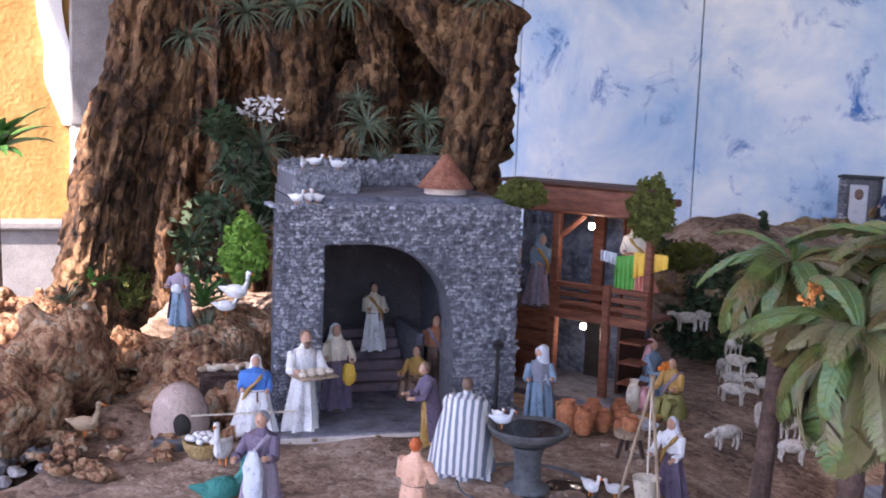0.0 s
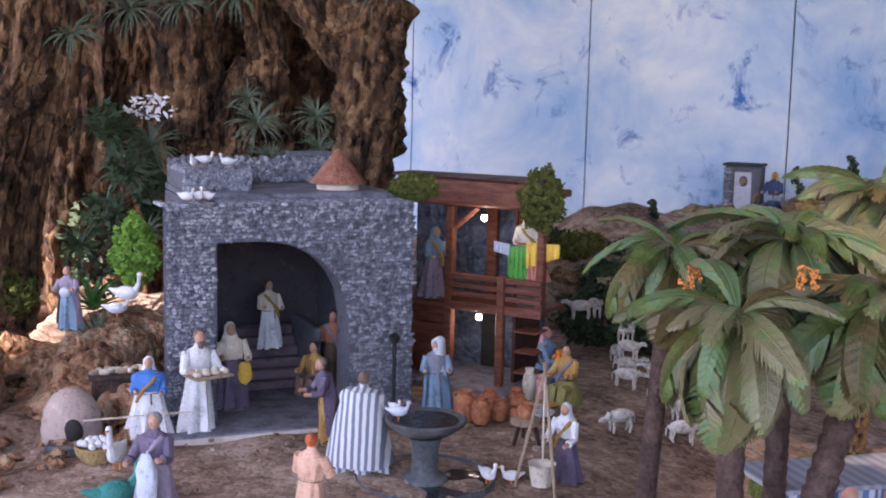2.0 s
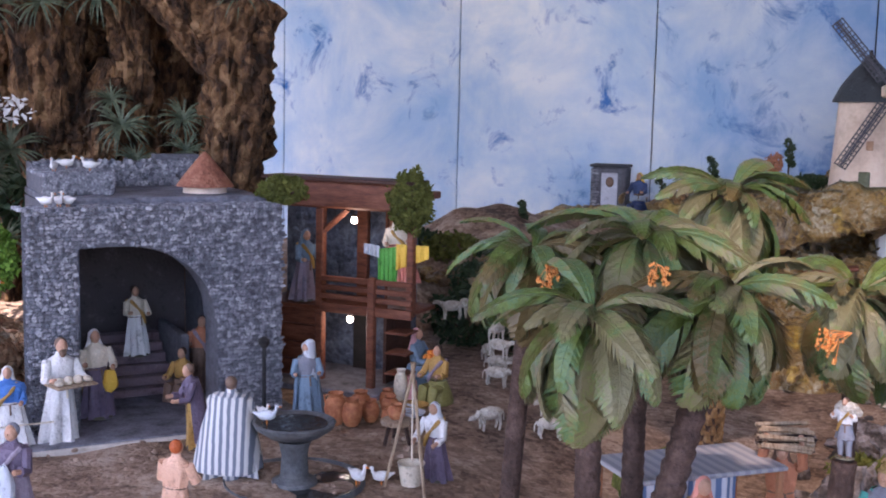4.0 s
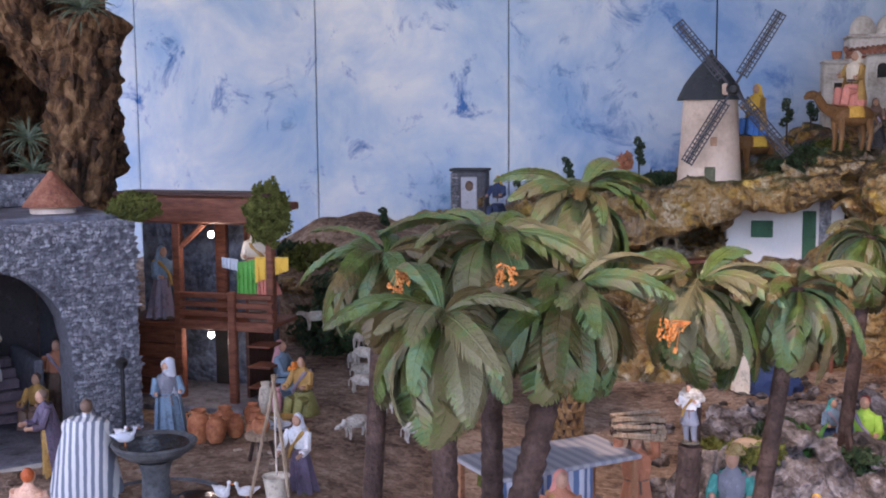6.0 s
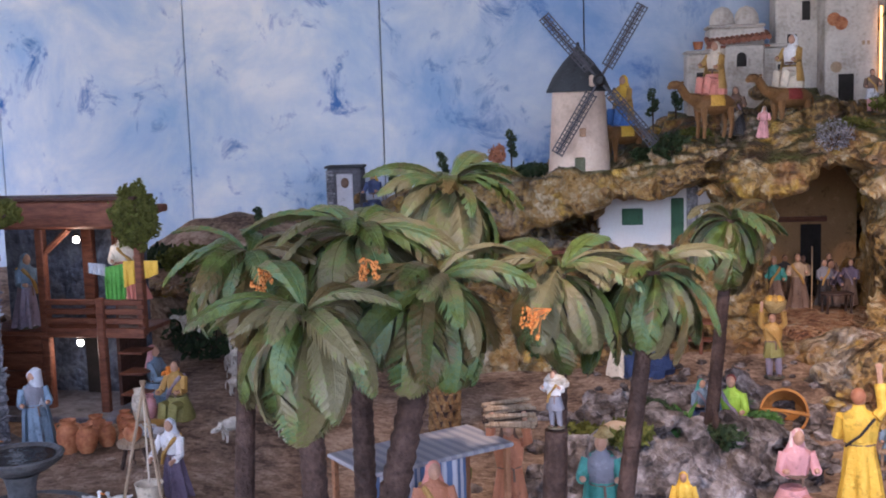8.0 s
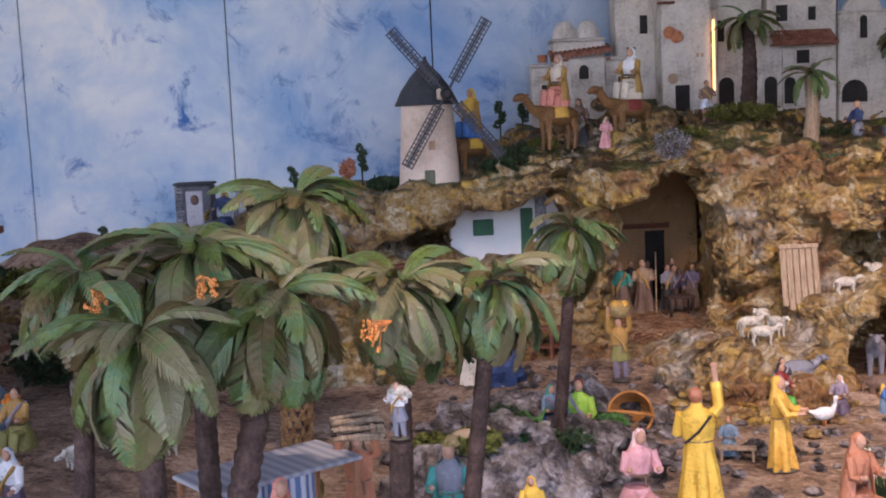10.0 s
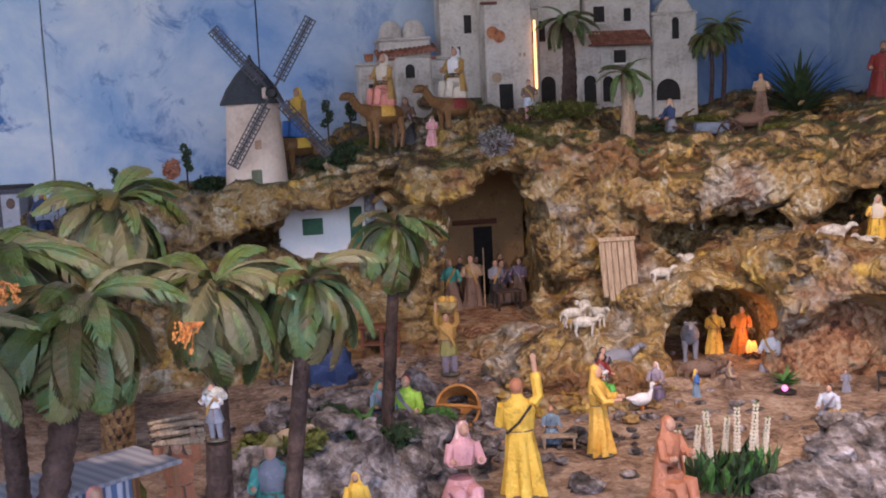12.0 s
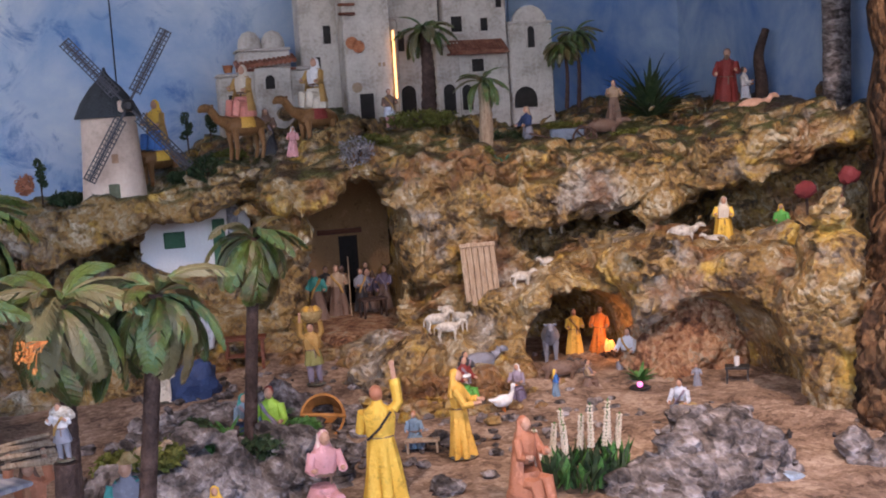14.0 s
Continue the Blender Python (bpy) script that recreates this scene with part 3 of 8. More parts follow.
def hill(x, y, z):
    lip = np.interp(x, [-1.2, -0.5, 0, 0.6, 1.0, 1.3, 1.5, 2.0, 2.5, 2.8], [4.2, 4.1, 3.94, 3.82, 3.68, 3.52, 3.40, 3.28, 2.98, 2.98])
    top = np.interp(x, [-1.2, -0.75, -0.5, -0.2, 0, 0.6, 1.0, 1.3, 1.5, 2.0, 2.5, 2.8], [0.98, 1.10, 1.14, 1.22, 1.235, 1.325, 1.385, 1.33, 1.27, 1.34, 1.41, 1.41])
    rise = np.interp(x, [0, 0.6, 1.1, 1.5, 1.8, 2.5], [0.0, 0.15, 0.16, 0.24, 0.10, 0.05])
    under = np.interp(x, [-1.2, -0.4, 0, 0.3, 0.6, 1.0, 1.3, 1.5, 1.8, 2.0, 2.2, 2.5, 2.8], [0.5, 0.9, 1.11, 1.185, 1.235, 1.27, 1.15, 1.13, 1.15, 1.17, 1.21, 1.31, 1.31])
    upper = smooth_max(z - (top + rise * np.maximum(0, y - lip)), (lip - y) * 0.9, 0.07)
    upper = smooth_max(upper, under + 0.10 * ease(0.0, 0.5, y - lip) - z, 0.06)
    back = smooth_max(z - top, 4.42 - y, 0.08)
    slope = (z - (0.72 + 0.62 * np.clip(y - 3.62, 0, 0.46))) * 0.8
    slope = np.maximum(slope, np.maximum(x - 0.80, 3.56 - y))
    slope = np.maximum(slope, -1.2 - x)
    jamb = egg(x, y, z, (0.745, 4.05, 0.98), (0.10, 0.24, 0.42))
    mass = egg(x, y, z, (1.36, 3.86, 1.02), (0.24, 0.36, 0.34))
    terrace = smooth_max(z - (0.90 + 0.05 * ease(1.3, 1.7, x)), 3.22 + 0.35 * ease(0, 0.45, 1.55 - x) - y, 0.08)
    terrace = smooth_max(terrace, 1.12 - x, 0.1)
    rubble = egg(x, y, z, (1.12, 3.42, 0.64), (0.30, 0.30, 0.16))
    block = smooth_max(smooth_max(z - (1.03 - 0.10 * ease(3.0, 2.6, y)), (2.98 - 0.40 * ease(1.75, 2.15, x)) - y, 0.10), np.abs(x - 1.97) - 0.29, 0.09)
    d = smooth_min(upper, back, 0.06)
    d = smooth_min(d, egg(x, y, z, (2.66, 3.05, 0.90), (0.13, 0.50, 0.47)), 0.05)
    d = smooth_min(d, egg(x, y, z, (2.62, 3.75, 0.95), (0.42, 0.40, 0.50)), 0.06)
    d = smooth_min(d, smooth_max(np.maximum(3.80 - y, 1.5 - x), z - 1.3, 0.05), 0.05)
    d = smooth_min(d, slope, 0.06)
    d = smooth_min(d, jamb, 0.05)
    d = smooth_min(d, mass, 0.07)
    d = smooth_min(d, terrace, 0.05)
    d = smooth_min(d, rubble, 0.05)
    d = smooth_min(d, block, 0.06)
    d = smooth_min(d, egg(x, y, z, (2.00, 2.53, 0.78), (0.115, 0.13, 0.32)), 0.06)
    d = d + 0.034 * lattice_noise(x, y, z, 0.17, 1) + 0.022 * lattice_noise(x, y, z, 0.08, 2) + 0.010 * lattice_noise(x, y, z, 0.028, 20)
    d = add_boulders(d, x, y, z, ((0.16, 0.085, 41), (0.07, 0.045, 42), (0.034, 0.020, 43)))
    cave = egg(x, y, z, (0.99, 4.10, 0.90), (0.20, 0.46, 0.40))
    fire = egg(x, y, z, (1.60, 3.36, 0.70), (0.21, 0.42, 0.215))
    arch = egg(x, y, z, (1.86, 2.86, 0.68), (0.20, 0.36, 0.235))
    for hole in (cave, fire, arch):
        d = smooth_max(d, -(hole + 0.012 * lattice_noise(x, y, z, 0.07, 4)), 0.025)
    return d


solid("rock_hill", hill, (-1.25, 2.35, 0.55), (2.712, 4.66, 1.75), 0.0108, ROCK, label="ochre crumbling rock hill with caves and ledges", category="rock", kind="structure")


def arch_back(x, y, z):
    d = egg(x, y, z, (1.95, 3.14, 0.70), (0.24, 0.14, 0.26))
    d = smooth_min(d, egg(x, y, z, (1.80, 3.08, 0.64), (0.12, 0.12, 0.10)), 0.04)
    return add_boulders(d, x, y, z, ((0.10, 0.05, 51), (0.04, 0.022, 52)))


solid("cave_rock", arch_back, (1.6, 2.85, 0.55), (2.25, 3.35, 1.0), 0.011, TUFF, label="reddish brown rock at the back of the arched cave", category="rock")


def bank(x, y, z):
    d = egg(x, y, z, (-1.02, 3.95, 0.80), (0.50, 0.45, 0.33))
    d = smooth_min(d, egg(x, y, z, (-0.55, 4.2, 0.78), (0.6, 0.35, 0.28)), 0.08)
    return d + 0.03 * lattice_noise(x, y, z, 0.15, 8) + 0.015 * lattice_noise(x, y, z, 0.06, 9)


solid("rock_bank", bank, (-1.65, 3.4, 0.6), (0.2, 4.66, 1.25), 0.018, EARTH, label="brown earth bank behind the wooden gallery", category="rock", kind="structure")


def mound(x, y, z):
    d = egg(x, y, z, (0.27, 2.32, 0.62), (0.22, 0.20, 0.22))
    d = smooth_min(d, egg(x, y, z, (0.46, 2.52, 0.62), (0.20, 0.20, 0.15)), 0.05)
    d = smooth_min(d, egg(x, y, z, (0.50, 3.10, 0.65), (0.28, 0.10, 0.085)), 0.04)
    d = d + 0.06 * (0.3 - np.abs(lattice_noise(x, y * 0.5, z * 2, 0.10, 10))) + 0.03 * (0.3 - np.abs(lattice_noise(x, y, z * 2, 0.045, 11)))
    return d


solid("bark_mound", mound, (-0.05, 1.95, 0.45), (0.85, 3.25, 1.0), 0.010, GREYBARK, label="grey cork bark mound between the palms", category="rock", kind="structure")


def gnarl(x, y, z):
    d = egg(x, y, z, (1.37, 2.12, 0.62), (0.20, 0.16, 0.12))
    d = smooth_min(d, egg(x, y, z, (1.50, 2.22, 0.635), (0.16, 0.16, 0.145)), 0.04)
    d = smooth_min(d, egg(x, y, z, (1.22, 1.98, 0.59), (0.16, 0.13, 0.10)), 0.04)
    d = smooth_min(d, egg(x, y, z, (1.831, 2.100, 0.58), (0.10, 0.10, 0.13)), 0.03)
    w = np.sin(60 * (x * 0.7 - z * 0.9 + 0.05 * lattice_noise(x, y, z, 0.1, 12)))
    return d + 0.055 * (0.3 - np.abs(lattice_noise(x, y, z, 0.085, 13))) + 0.03 * (0.3 - np.abs(lattice_noise(x, y, z, 0.038, 14))) + 0.004 * w


solid("bark_lump", gnarl, (1.0, 1.6, 0.45), (2.05, 2.5, 0.95), 0.0095, GREYBARK, label="gnarled grey cork bark lump on the ground", category="rock")


def tuff(x, y, z):
    d = egg(x, y, z, (-2.10, 1.86, 0.84), (0.10, 0.12, 0.16))
    d = smooth_min(d, egg(x, y, z, (-2.05, 1.62, 0.78), (0.13, 0.16, 0.12)), 0.04)
    d = smooth_min(d, egg(x, y, z, (-2.22, 1.72, 0.78), (0.14, 0.2, 0.12)), 0.04)
    return d + 0.03 * lattice_noise(x, y, z, 0.075, 15) + 0.015 * lattice_noise(x, y, z, 0.03, 16)


solid("tuff_rock", tuff, (-2.5, 1.35, 0.6), (-1.85, 2.1, 1.1), 0.011, TUFF, label="reddish porous tuff rocks beside the stream", category="rock", kind="structure")


def west_bank(x, y, z):
    d = egg(x, y, z, (-1.97, 2.28, 0.70), (0.21, 0.26, 0.22))
    d = smooth_min(d, egg(x, y, z, (-1.84, 2.10, 0.70), (0.15, 0.2, 0.11)), 0.05)
    d = smooth_min(d, egg(x, y, z, (-2.40, 2.05, 0.78), (0.2, 0.3, 0.17)), 0.04)
    return d + 0.045 * lattice_noise(x, y, z, 0.10, 17) + 0.055 * (0.3 - np.abs(lattice_noise(x, y, z, 0.06, 18))) + 0.02 * (0.3 - np.abs(lattice_noise(x, y, z, 0.03, 19)))


solid("west_bank", west_bank, (-2.75, 1.6, 0.6), (-1.6, 2.7, 1.05), 0.0105, TUFF, label="rugged reddish rock bank beside the stream", category="rock", kind="structure")


# ---- cork bark cliff ----
def cork(pts, rads, seed, flat=1.0):
    """One cork-bark trunk: ridged, lumpy, tapering."""
    path = spline(pts, 90)
    rr = [p.x for p in spline([(r, 0, 0) for r in rads], 90)]
    seg = 56

    def skin(i, j, lift=0.0):
        p, r = path[i], rr[i] + lift
        a = 2 * math.pi * j / seg
        d = Vector((math.cos(a), math.sin(a), 0))
        q = 1 + 0.34 * noise.noise(Vector((d.x * 2.2 + seed, d.y * 2.2, p.z * 3.0)))
        q += 0.20 * noise.noise(Vector((d.x * 6 + seed, d.y * 6, p.z * 14.0))) + 0.14 * noise.noise(Vector((d.x * 14 + seed, d.y * 14, p.z * 40)))
        return (p.x + r * q * d.x, p.y + r * q * d.y * flat, p.z + 0.01 * noise.noise(d * 5 + Vector((seed, 0, p.z * 20))))

    tree = thing("cork_trunk", Matrix(), "rough brown cork bark trunk against the back wall", "bark", "cork bark cliff")
    part("core", MB().rings([[skin(i, j) for j in range(seg)] for i in range(90)], BARK), tree)
    rng = random.Random(int(seed * 10))
    for _ in range(16):
        i0, j0 = rng.randrange(2, 72), rng.randrange(28, 56)
        ni, nj = rng.randrange(8, 16), rng.randrange(4, 9)
        grid = []
        for a in range(ni + 1):
            row = []
            for b in range(nj + 1):
                e = min(a, ni - a, b, nj - b)
                lift = (-0.010, 0.006, 0.011)[min(2, e)] + 0.006 * noise.noise(Vector((a * 0.6, b * 0.6, seed + i0)))
                row.append(skin(i0 + a, (j0 + b + (1 if a % 3 == 0 and e == 0 else 0)) % seg, lift))
            grid.append(row)
        k = nj + 1
        quads = [(a * k + b, a * k + b + 1, (a + 1) * k + b + 1, (a + 1) * k + b) for a in range(ni) for b in range(nj)]
        part("bark_plate", MB().add([p for row in grid for p in row], quads, BARK), tree)
    return tree


cork([(-2.33, 2.13, 0.80), (-2.33, 2.15, 0.98), (-2.315, 2.165, 1.12), (-2.32, 2.24, 1.42), (-2.27, 2.30, 1.66), (-2.25, 2.32, 2.2)], [0.088, 0.078, 0.076, 0.078, 0.08, 0.09], 1.0)
cork([(-2.30, 2.29, 0.85), (-2.29, 2.31, 1.1), (-2.26, 2.34, 1.35), (-2.21, 2.38, 1.6), (-2.17, 2.41, 2.2)], [0.038, 0.038, 0.038, 0.045, 0.06], 2.0)
cork([(-2.07, 2.72, 1.22), (-2.07, 2.72, 1.36), (-2.06, 2.72, 1.6), (-2.05, 2.72, 2.2)], [0.03, 0.075, 0.09, 0.13], 3.0)
cork([(-1.94, 2.78, 1.24), (-1.95, 2.78, 1.36), (-1.95, 2.8, 1.47), (-1.93, 2.84, 1.62)], [0.04, 0.065, 0.075, 0.03], 4.0)
cork([(-1.89, 2.88, 1.42), (-1.88, 2.87, 1.6), (-1.90, 2.86, 1.8), (-1.92, 2.86, 2.2)], [0.04, 0.055, 0.06, 0.10], 5.0)
cork([(-1.575, 2.92, 1.15), (-1.565, 2.91, 1.36), (-1.555, 2.91, 1.5), (-1.56, 2.91, 1.66), (-1.53, 2.90, 1.76), (-1.50, 2.9, 1.80)], [0.085, 0.08, 0.085, 0.10, 0.10, 0.03], 6.0)
cork([(-1.62, 2.87, 1.58), (-1.66, 2.86, 1.68), (-1.72, 2.84, 1.80), (-1.80, 2.82, 2.1)], [0.03, 0.06, 0.085, 0.13], 7.0)
cork([(-2.16, 2.95, 1.5), (-2.18, 2.95, 1.7), (-2.2, 2.95, 2.2)], [0.10, 0.14, 0.2], 8.0)


def cliff():
    """The bark slabs behind the trunks, one uneven upright sheet with thickness."""
    nu, nz = 110, 90
    front, verts = [], []
    for i in range(nu):
        u = i / (nu - 1)
        x, y = -2.75 + 1.07 * u, 2.72 + 0.57 * u
        for k in range(nz):
            z = 0.7 + 1.75 * k / (nz - 1)
            d = 0.13 * noise.noise(Vector((u * 7, 0, z * 1.4))) + 0.06 * noise.noise(Vector((u * 22, 3, z * 5))) + 0.025 * noise.noise(Vector((u * 60, 7, z * 22)))
            front.append((x + 0.47 * d, y - 0.88 * d, z))
    q = [(i * nz + k, (i + 1) * nz + k, (i + 1) * nz + k + 1, i * nz + k + 1) for i in range(nu - 1) for k in range(nz - 1)]
    mb = MB().add(front, q, BARK)
    ob = mb.obj("cork_cliff", label="dark brown cork bark slabs lining the corner", category="bark", kind="structure")
    thick = ob.modifiers.new("thickness", "SOLIDIFY")
    thick.thickness, thick.offset = 0.08, -1
    return ob


cliff()

# ---- stone gatehouse ----
HOUSE = pose(-1.60, 2.03, 0.74, 0, 0, 46.8)
house = thing("stone_house", HOUSE, "grey slate-chip stone gatehouse with a wide arched passage", "house")
W, H, D0 = 0.60, 0.51, 0.10


def arch_top(u):
    if u <= 0.21:
        return 0.428 - 0.06 * max(0.0, 0.17 - u)
    q = min(1.0, (u - 0.21) / 0.23)
    return 0.428 - 0.20 * (1 - math.sqrt(max(0.0, 1 - q ** 2.2)))


wall = MB()
us = [0.118 + 0.322 * i / 24 for i in range(25)]
outline = [(0, 0), (0.118, 0)] + [(u, arch_top(u)) for u in us] + [(0.44, 0), (W, 0), (W, H), (0, H)]
wall.rings([[(u if u > 0 else 0.022, D0, z) for u, z in outline], [(u, 0, z) for u, z in outline]], MORTAR)
front = part("front_wall", wall, house, smooth=False)
sides = MB()
sides.box((0.085, D0 + 0.003, 0), (0.13, 0.55, H - 0.002), MORTAR)
sides.box((0.50, D0 + 0.003, 0), (W, 0.50, H - 0.002), MORTAR)
side = part("side_wall", sides, house, smooth=False)
# Its dark colour stands in for the shade deep inside the passage.
part("rear_wall", MB().box((0.131, 0.50, 0), (0.498, 0.55, H), paint("shaded_wall", (0.09, 0.075, 0.075), 0.9)), house, smooth=False)
part("flat_roof", MB().box((0.085, D0 + 0.004, H - 0.001), (W, 0.55, H + 0.02), SLATE, c=0.004), house, smooth=False)
part("threshold", MB().box((-0.02, -0.12, -0.05), (0.64, 0.50, 0.008), SLATE, c=0.004), house, "dark slate paved floor with a pale edge", smooth=False)
part("edging", MB().box((-0.02, -0.128, -0.05), (0.64, -0.121, 0.006), WHITEWALL, c=0.002), house, smooth=False)
for k in range(6):
    part("step", MB().box((0.235, 0.24 + 0.035 * k, 0.009), (0.405, 0.24 + 0.035 * (k + 1) - 0.001, 0.030 + 0.022 * k), paint("mauve_step", (0.17, 0.12, 0.13)), c=0.003), house, smooth=False)
part("stair_wall", MB().box((0.407, 0.20, 0.009), (0.428, 0.44, 0.17), MORTAR, c=0.004), house, smooth=False)
# Lighter bluish slate puts the daylight on this reveal into the colour.
part("inner_wall", MB().box((0.131, 0.15, 0.009), (0.150, 0.46, 0.44), paint("lit_slate", (0.20, 0.22, 0.27)), c=0.003), house, smooth=False)
par = MB()
par.box((0.09, 0.47, H + 0.021), (W - 0.03, 0.55, H + 0.085), MORTAR)
par.box((0.42, 0.50, H + 0.086), (0.54, 0.55, H + 0.105), MORTAR)
par.box((0.08, 0.20, H + 0.021), (0.24, 0.46, H + 0.065), MORTAR)
parapet = part("parapet", par, house, smooth=False)

# dovecote cone on the roof
cone = thing("roof_dovecote", HOUSE @ pose(0.475, 0.22, H + 0.021), "small round turret with a brown conical tiled roof", "turret")
part("drum", MB().lathe([(0.055, 0), (0.055, 0.012), (0.05, 0.02)], CREAM, seg=24), cone)
part("roof", MB().lathe([(0.073, 0.016), (0.070, 0.022), (0.045, 0.055), (0.018, 0.088), (0.003, 0.104)], ROOFTILE, seg=28, fold=0.03, nfold=14), cone)


# ---- wooden gallery beside the house ----
GAL = pose(-1.42, 2.80, 0.75, 0, 0, -6)
gallery = thing("wooden_gallery", GAL, "two-storey reddish wooden gallery with a balcony rail", "house")
GW = 0.49
BLUESLATE = shade("blue_slate", [(0.035, 0.042, 0.06), (0.09, 0.105, 0.14), (0.15, 0.17, 0.21)], scale=22, rough=0.8, bump=0.6, grain=90, lumps=0.6, lump_scale=60)
part("rear_wall", MB().box((-0.02, 0.17, 0), (GW - 0.10, 0.20, 0.475), BLUESLATE), gallery, smooth=False)
part("roof_beam", MB().box((0.04, -0.035, 0.476), (GW - 0.01, 0.05, 0.548), WOOD, c=0.006), gallery, smooth=False)
part("roof_edge", MB().box((0.03, -0.045, 0.549), (GW, 0.06, 0.558), paint("dark_board", (0.06, 0.025, 0.018)), c=0.002), gallery, smooth=False)
part("roof_board", MB().box((0.03, 0.052, 0.500), (GW - 0.03, 0.20, 0.520), WOOD, c=0.003), gallery, smooth=False)
part("post", MB().box((0.19, -0.022, 0.0), (0.214, 0.0, 0.475), WOOD, c=0.003), gallery, smooth=False)
part("post", MB().box((GW - 0.024, -0.024, 0.20), (GW - 0.004, 0.0, 0.475), WOOD, c=0.003), gallery, smooth=False)
part("post", MB().box((0.362, -0.046, 0.0), (0.384, -0.026, 0.300), WOOD, c=0.003), gallery, smooth=False)
part("post", MB().box((0.004, -0.018, 0.0), (0.018, -0.002, 0.475), BLUESLATE, c=0.003), gallery, smooth=False)
part("balcony_floor", MB().box((0.0, -0.024, 0.196), (GW - 0.026, 0.168, 0.208), WOOD, c=0.002), gallery, smooth=False)
part("floor_beam", MB().box((0.216, -0.038, 0.196), (GW, -0.0245, 0.222), WOOD, c=0.002), gallery, smooth=False)
for z in (0.232, 0.256, 0.280):
    part("rail", MB().box((0.216, -0.036, z), (GW - 0.002, -0.0255, z + 0.015), WOOD, c=0.002), gallery, smooth=False)
part("brace", MB().tube([(0.216, -0.014, 0.415), (0.285, -0.014, 0.474)], 0.008, WOOD, seg=6), gallery)
for k in range(4):
    part("board", MB().box((0.020, -0.012, 0.002 + 0.049 * k), (0.189, 0.004, 0.049 + 0.049 * k), WOOD, c=0.003), gallery, smooth=False)
part("board", MB().box((0.225, 0.145, 0.212), (0.258, 0.166, 0.46), WOOD, c=0.003), gallery, smooth=False)
part("door", MB().box((0.325, 0.145, 0.212), (0.40, 0.166, 0.45), WOOD, c=0.004), gallery, "dark red wooden door", smooth=False)
part("door_frame", MB().box((0.318, 0.140, 0.212), (0.3245, 0.167, 0.462), WOOD, c=0.002), gallery, smooth=False)
# No hole here: a flat slab coloured like the shade within.
part("doorway", MB().box((0.216, 0.150, 0.0), (0.268, 0.168, 0.185), DARK), gallery, smooth=False)
part("end_wall", MB().box((GW - 0.11, 0.02, 0.0), (GW - 0.101, 0.168, 0.195), paint("dark_board", (0.06, 0.025, 0.018))), gallery, smooth=False)
part("floor", MB().box((0.0, -0.10, -0.03), (GW - 0.06, 0.168, 0.004), SLATE, c=0.003), gallery, smooth=False)
for k in range(3):
    part("shelf", MB().box((GW - 0.085, -0.02, 0.04 + 0.055 * k), (GW - 0.02, 0.05, 0.046 + 0.055 * k), WOOD, c=0.001), gallery, smooth=False)
for u, v, z in ((0.300, -0.005, 0.447), (0.277, 0.02, 0.172)):
    lamp = thing("hanging_bulb", GAL @ pose(u, v, z), "small lit white bulb hanging in the gallery", "lamp", "gallery bulbs")
    part("bulb", MB().lathe([(0.003, -0.010), (0.0075, -0.006), (0.0085, 0.0), (0.006, 0.007), (0.003, 0.010)], BULB, seg=14), lamp)
    part("shade", MB().lathe([(0.010, 0.008), (0.006, 0.014), (0.002, 0.016)], IRON, seg=12), lamp)
    part("wire", MB().tube([(0, 0, 0.016), (0, 0, 0.028)], 0.0015, IRON, seg=5), lamp)
    point_lamp("gallery_light", GAL @ Vector((u, v - 0.022, z - 0.02)), 0.06, (1.0, 0.87, 0.66), 0.01)


# ---- palms ----
def frond_mesh(seed, length, width, droop, rise=60.0, fast=0.5):
    """A broad cloth palm leaf: a raised rib and pleated halves cut into pointed leaflets along the rim."""
    rng = random.Random(seed)
    mb, n = MB(), 26
    pts = [Vector((0, 0, 0))]
    for i in range(n):
        a = radians(rise) - droop * ((i + 1) / n) ** fast
        pts.append(pts[-1] + Vector((math.cos(a), 0.02 * math.sin(3 * i / n + seed), math.sin(a))) * (length / n))
    for side in (-1, 1):
        rib = []
        for i in range(n + 1):
            s = i / n
            w = width * max(0.03, min(1.0, (s + 0.02) / 0.34) ** 0.9 * min(1.0, (1.02 - s) / 0.42) ** 0.62)
            d = (pts[min(i + 1, n)] - pts[max(i - 1, 0)]).normalized()
            rib.append((w, d, Vector((-d.z, 0, d.x)), 0.0035 * (1 if i % 2 else -1)))
        for i in range(n):
            deep = rng.random() < 0.10
            reach, sag = rng.uniform(0.96, 1.08), rng.uniform(0.30, 0.40)
            quad = []
            for k, e in ((i, 0), (i + 1, 1)):
                w, d, up, lift = rib[k]
                cut = reach if e else (0.55 if deep else 0.80)
                quad.append((pts[k], pts[k] + Vector((0, side * w * 0.52, 0)) + up * (lift + w * 0.04) + d * (w * 0.34),
                             pts[k] + Vector((0, side * w * cut, 0)) + up * (lift * 0.5 - w * sag * cut) + d * (w * (0.95 if e else 0.70))))
            (a0, a1, a2), (b0, b1, b2) = quad
            f = [(0, 3, 4, 1), (1, 4, 5, 2)]
            mb.add([a0, a1, a2, b0, b1, b2], f if side < 0 else [q[::-1] for q in f], LEAF)
    mb.tube(pts, [0.011 * (1 - 0.8 * i / n) + 0.001 for i in range(n + 1)], LEAF, seg=5)
    return mb.mesh("frond")


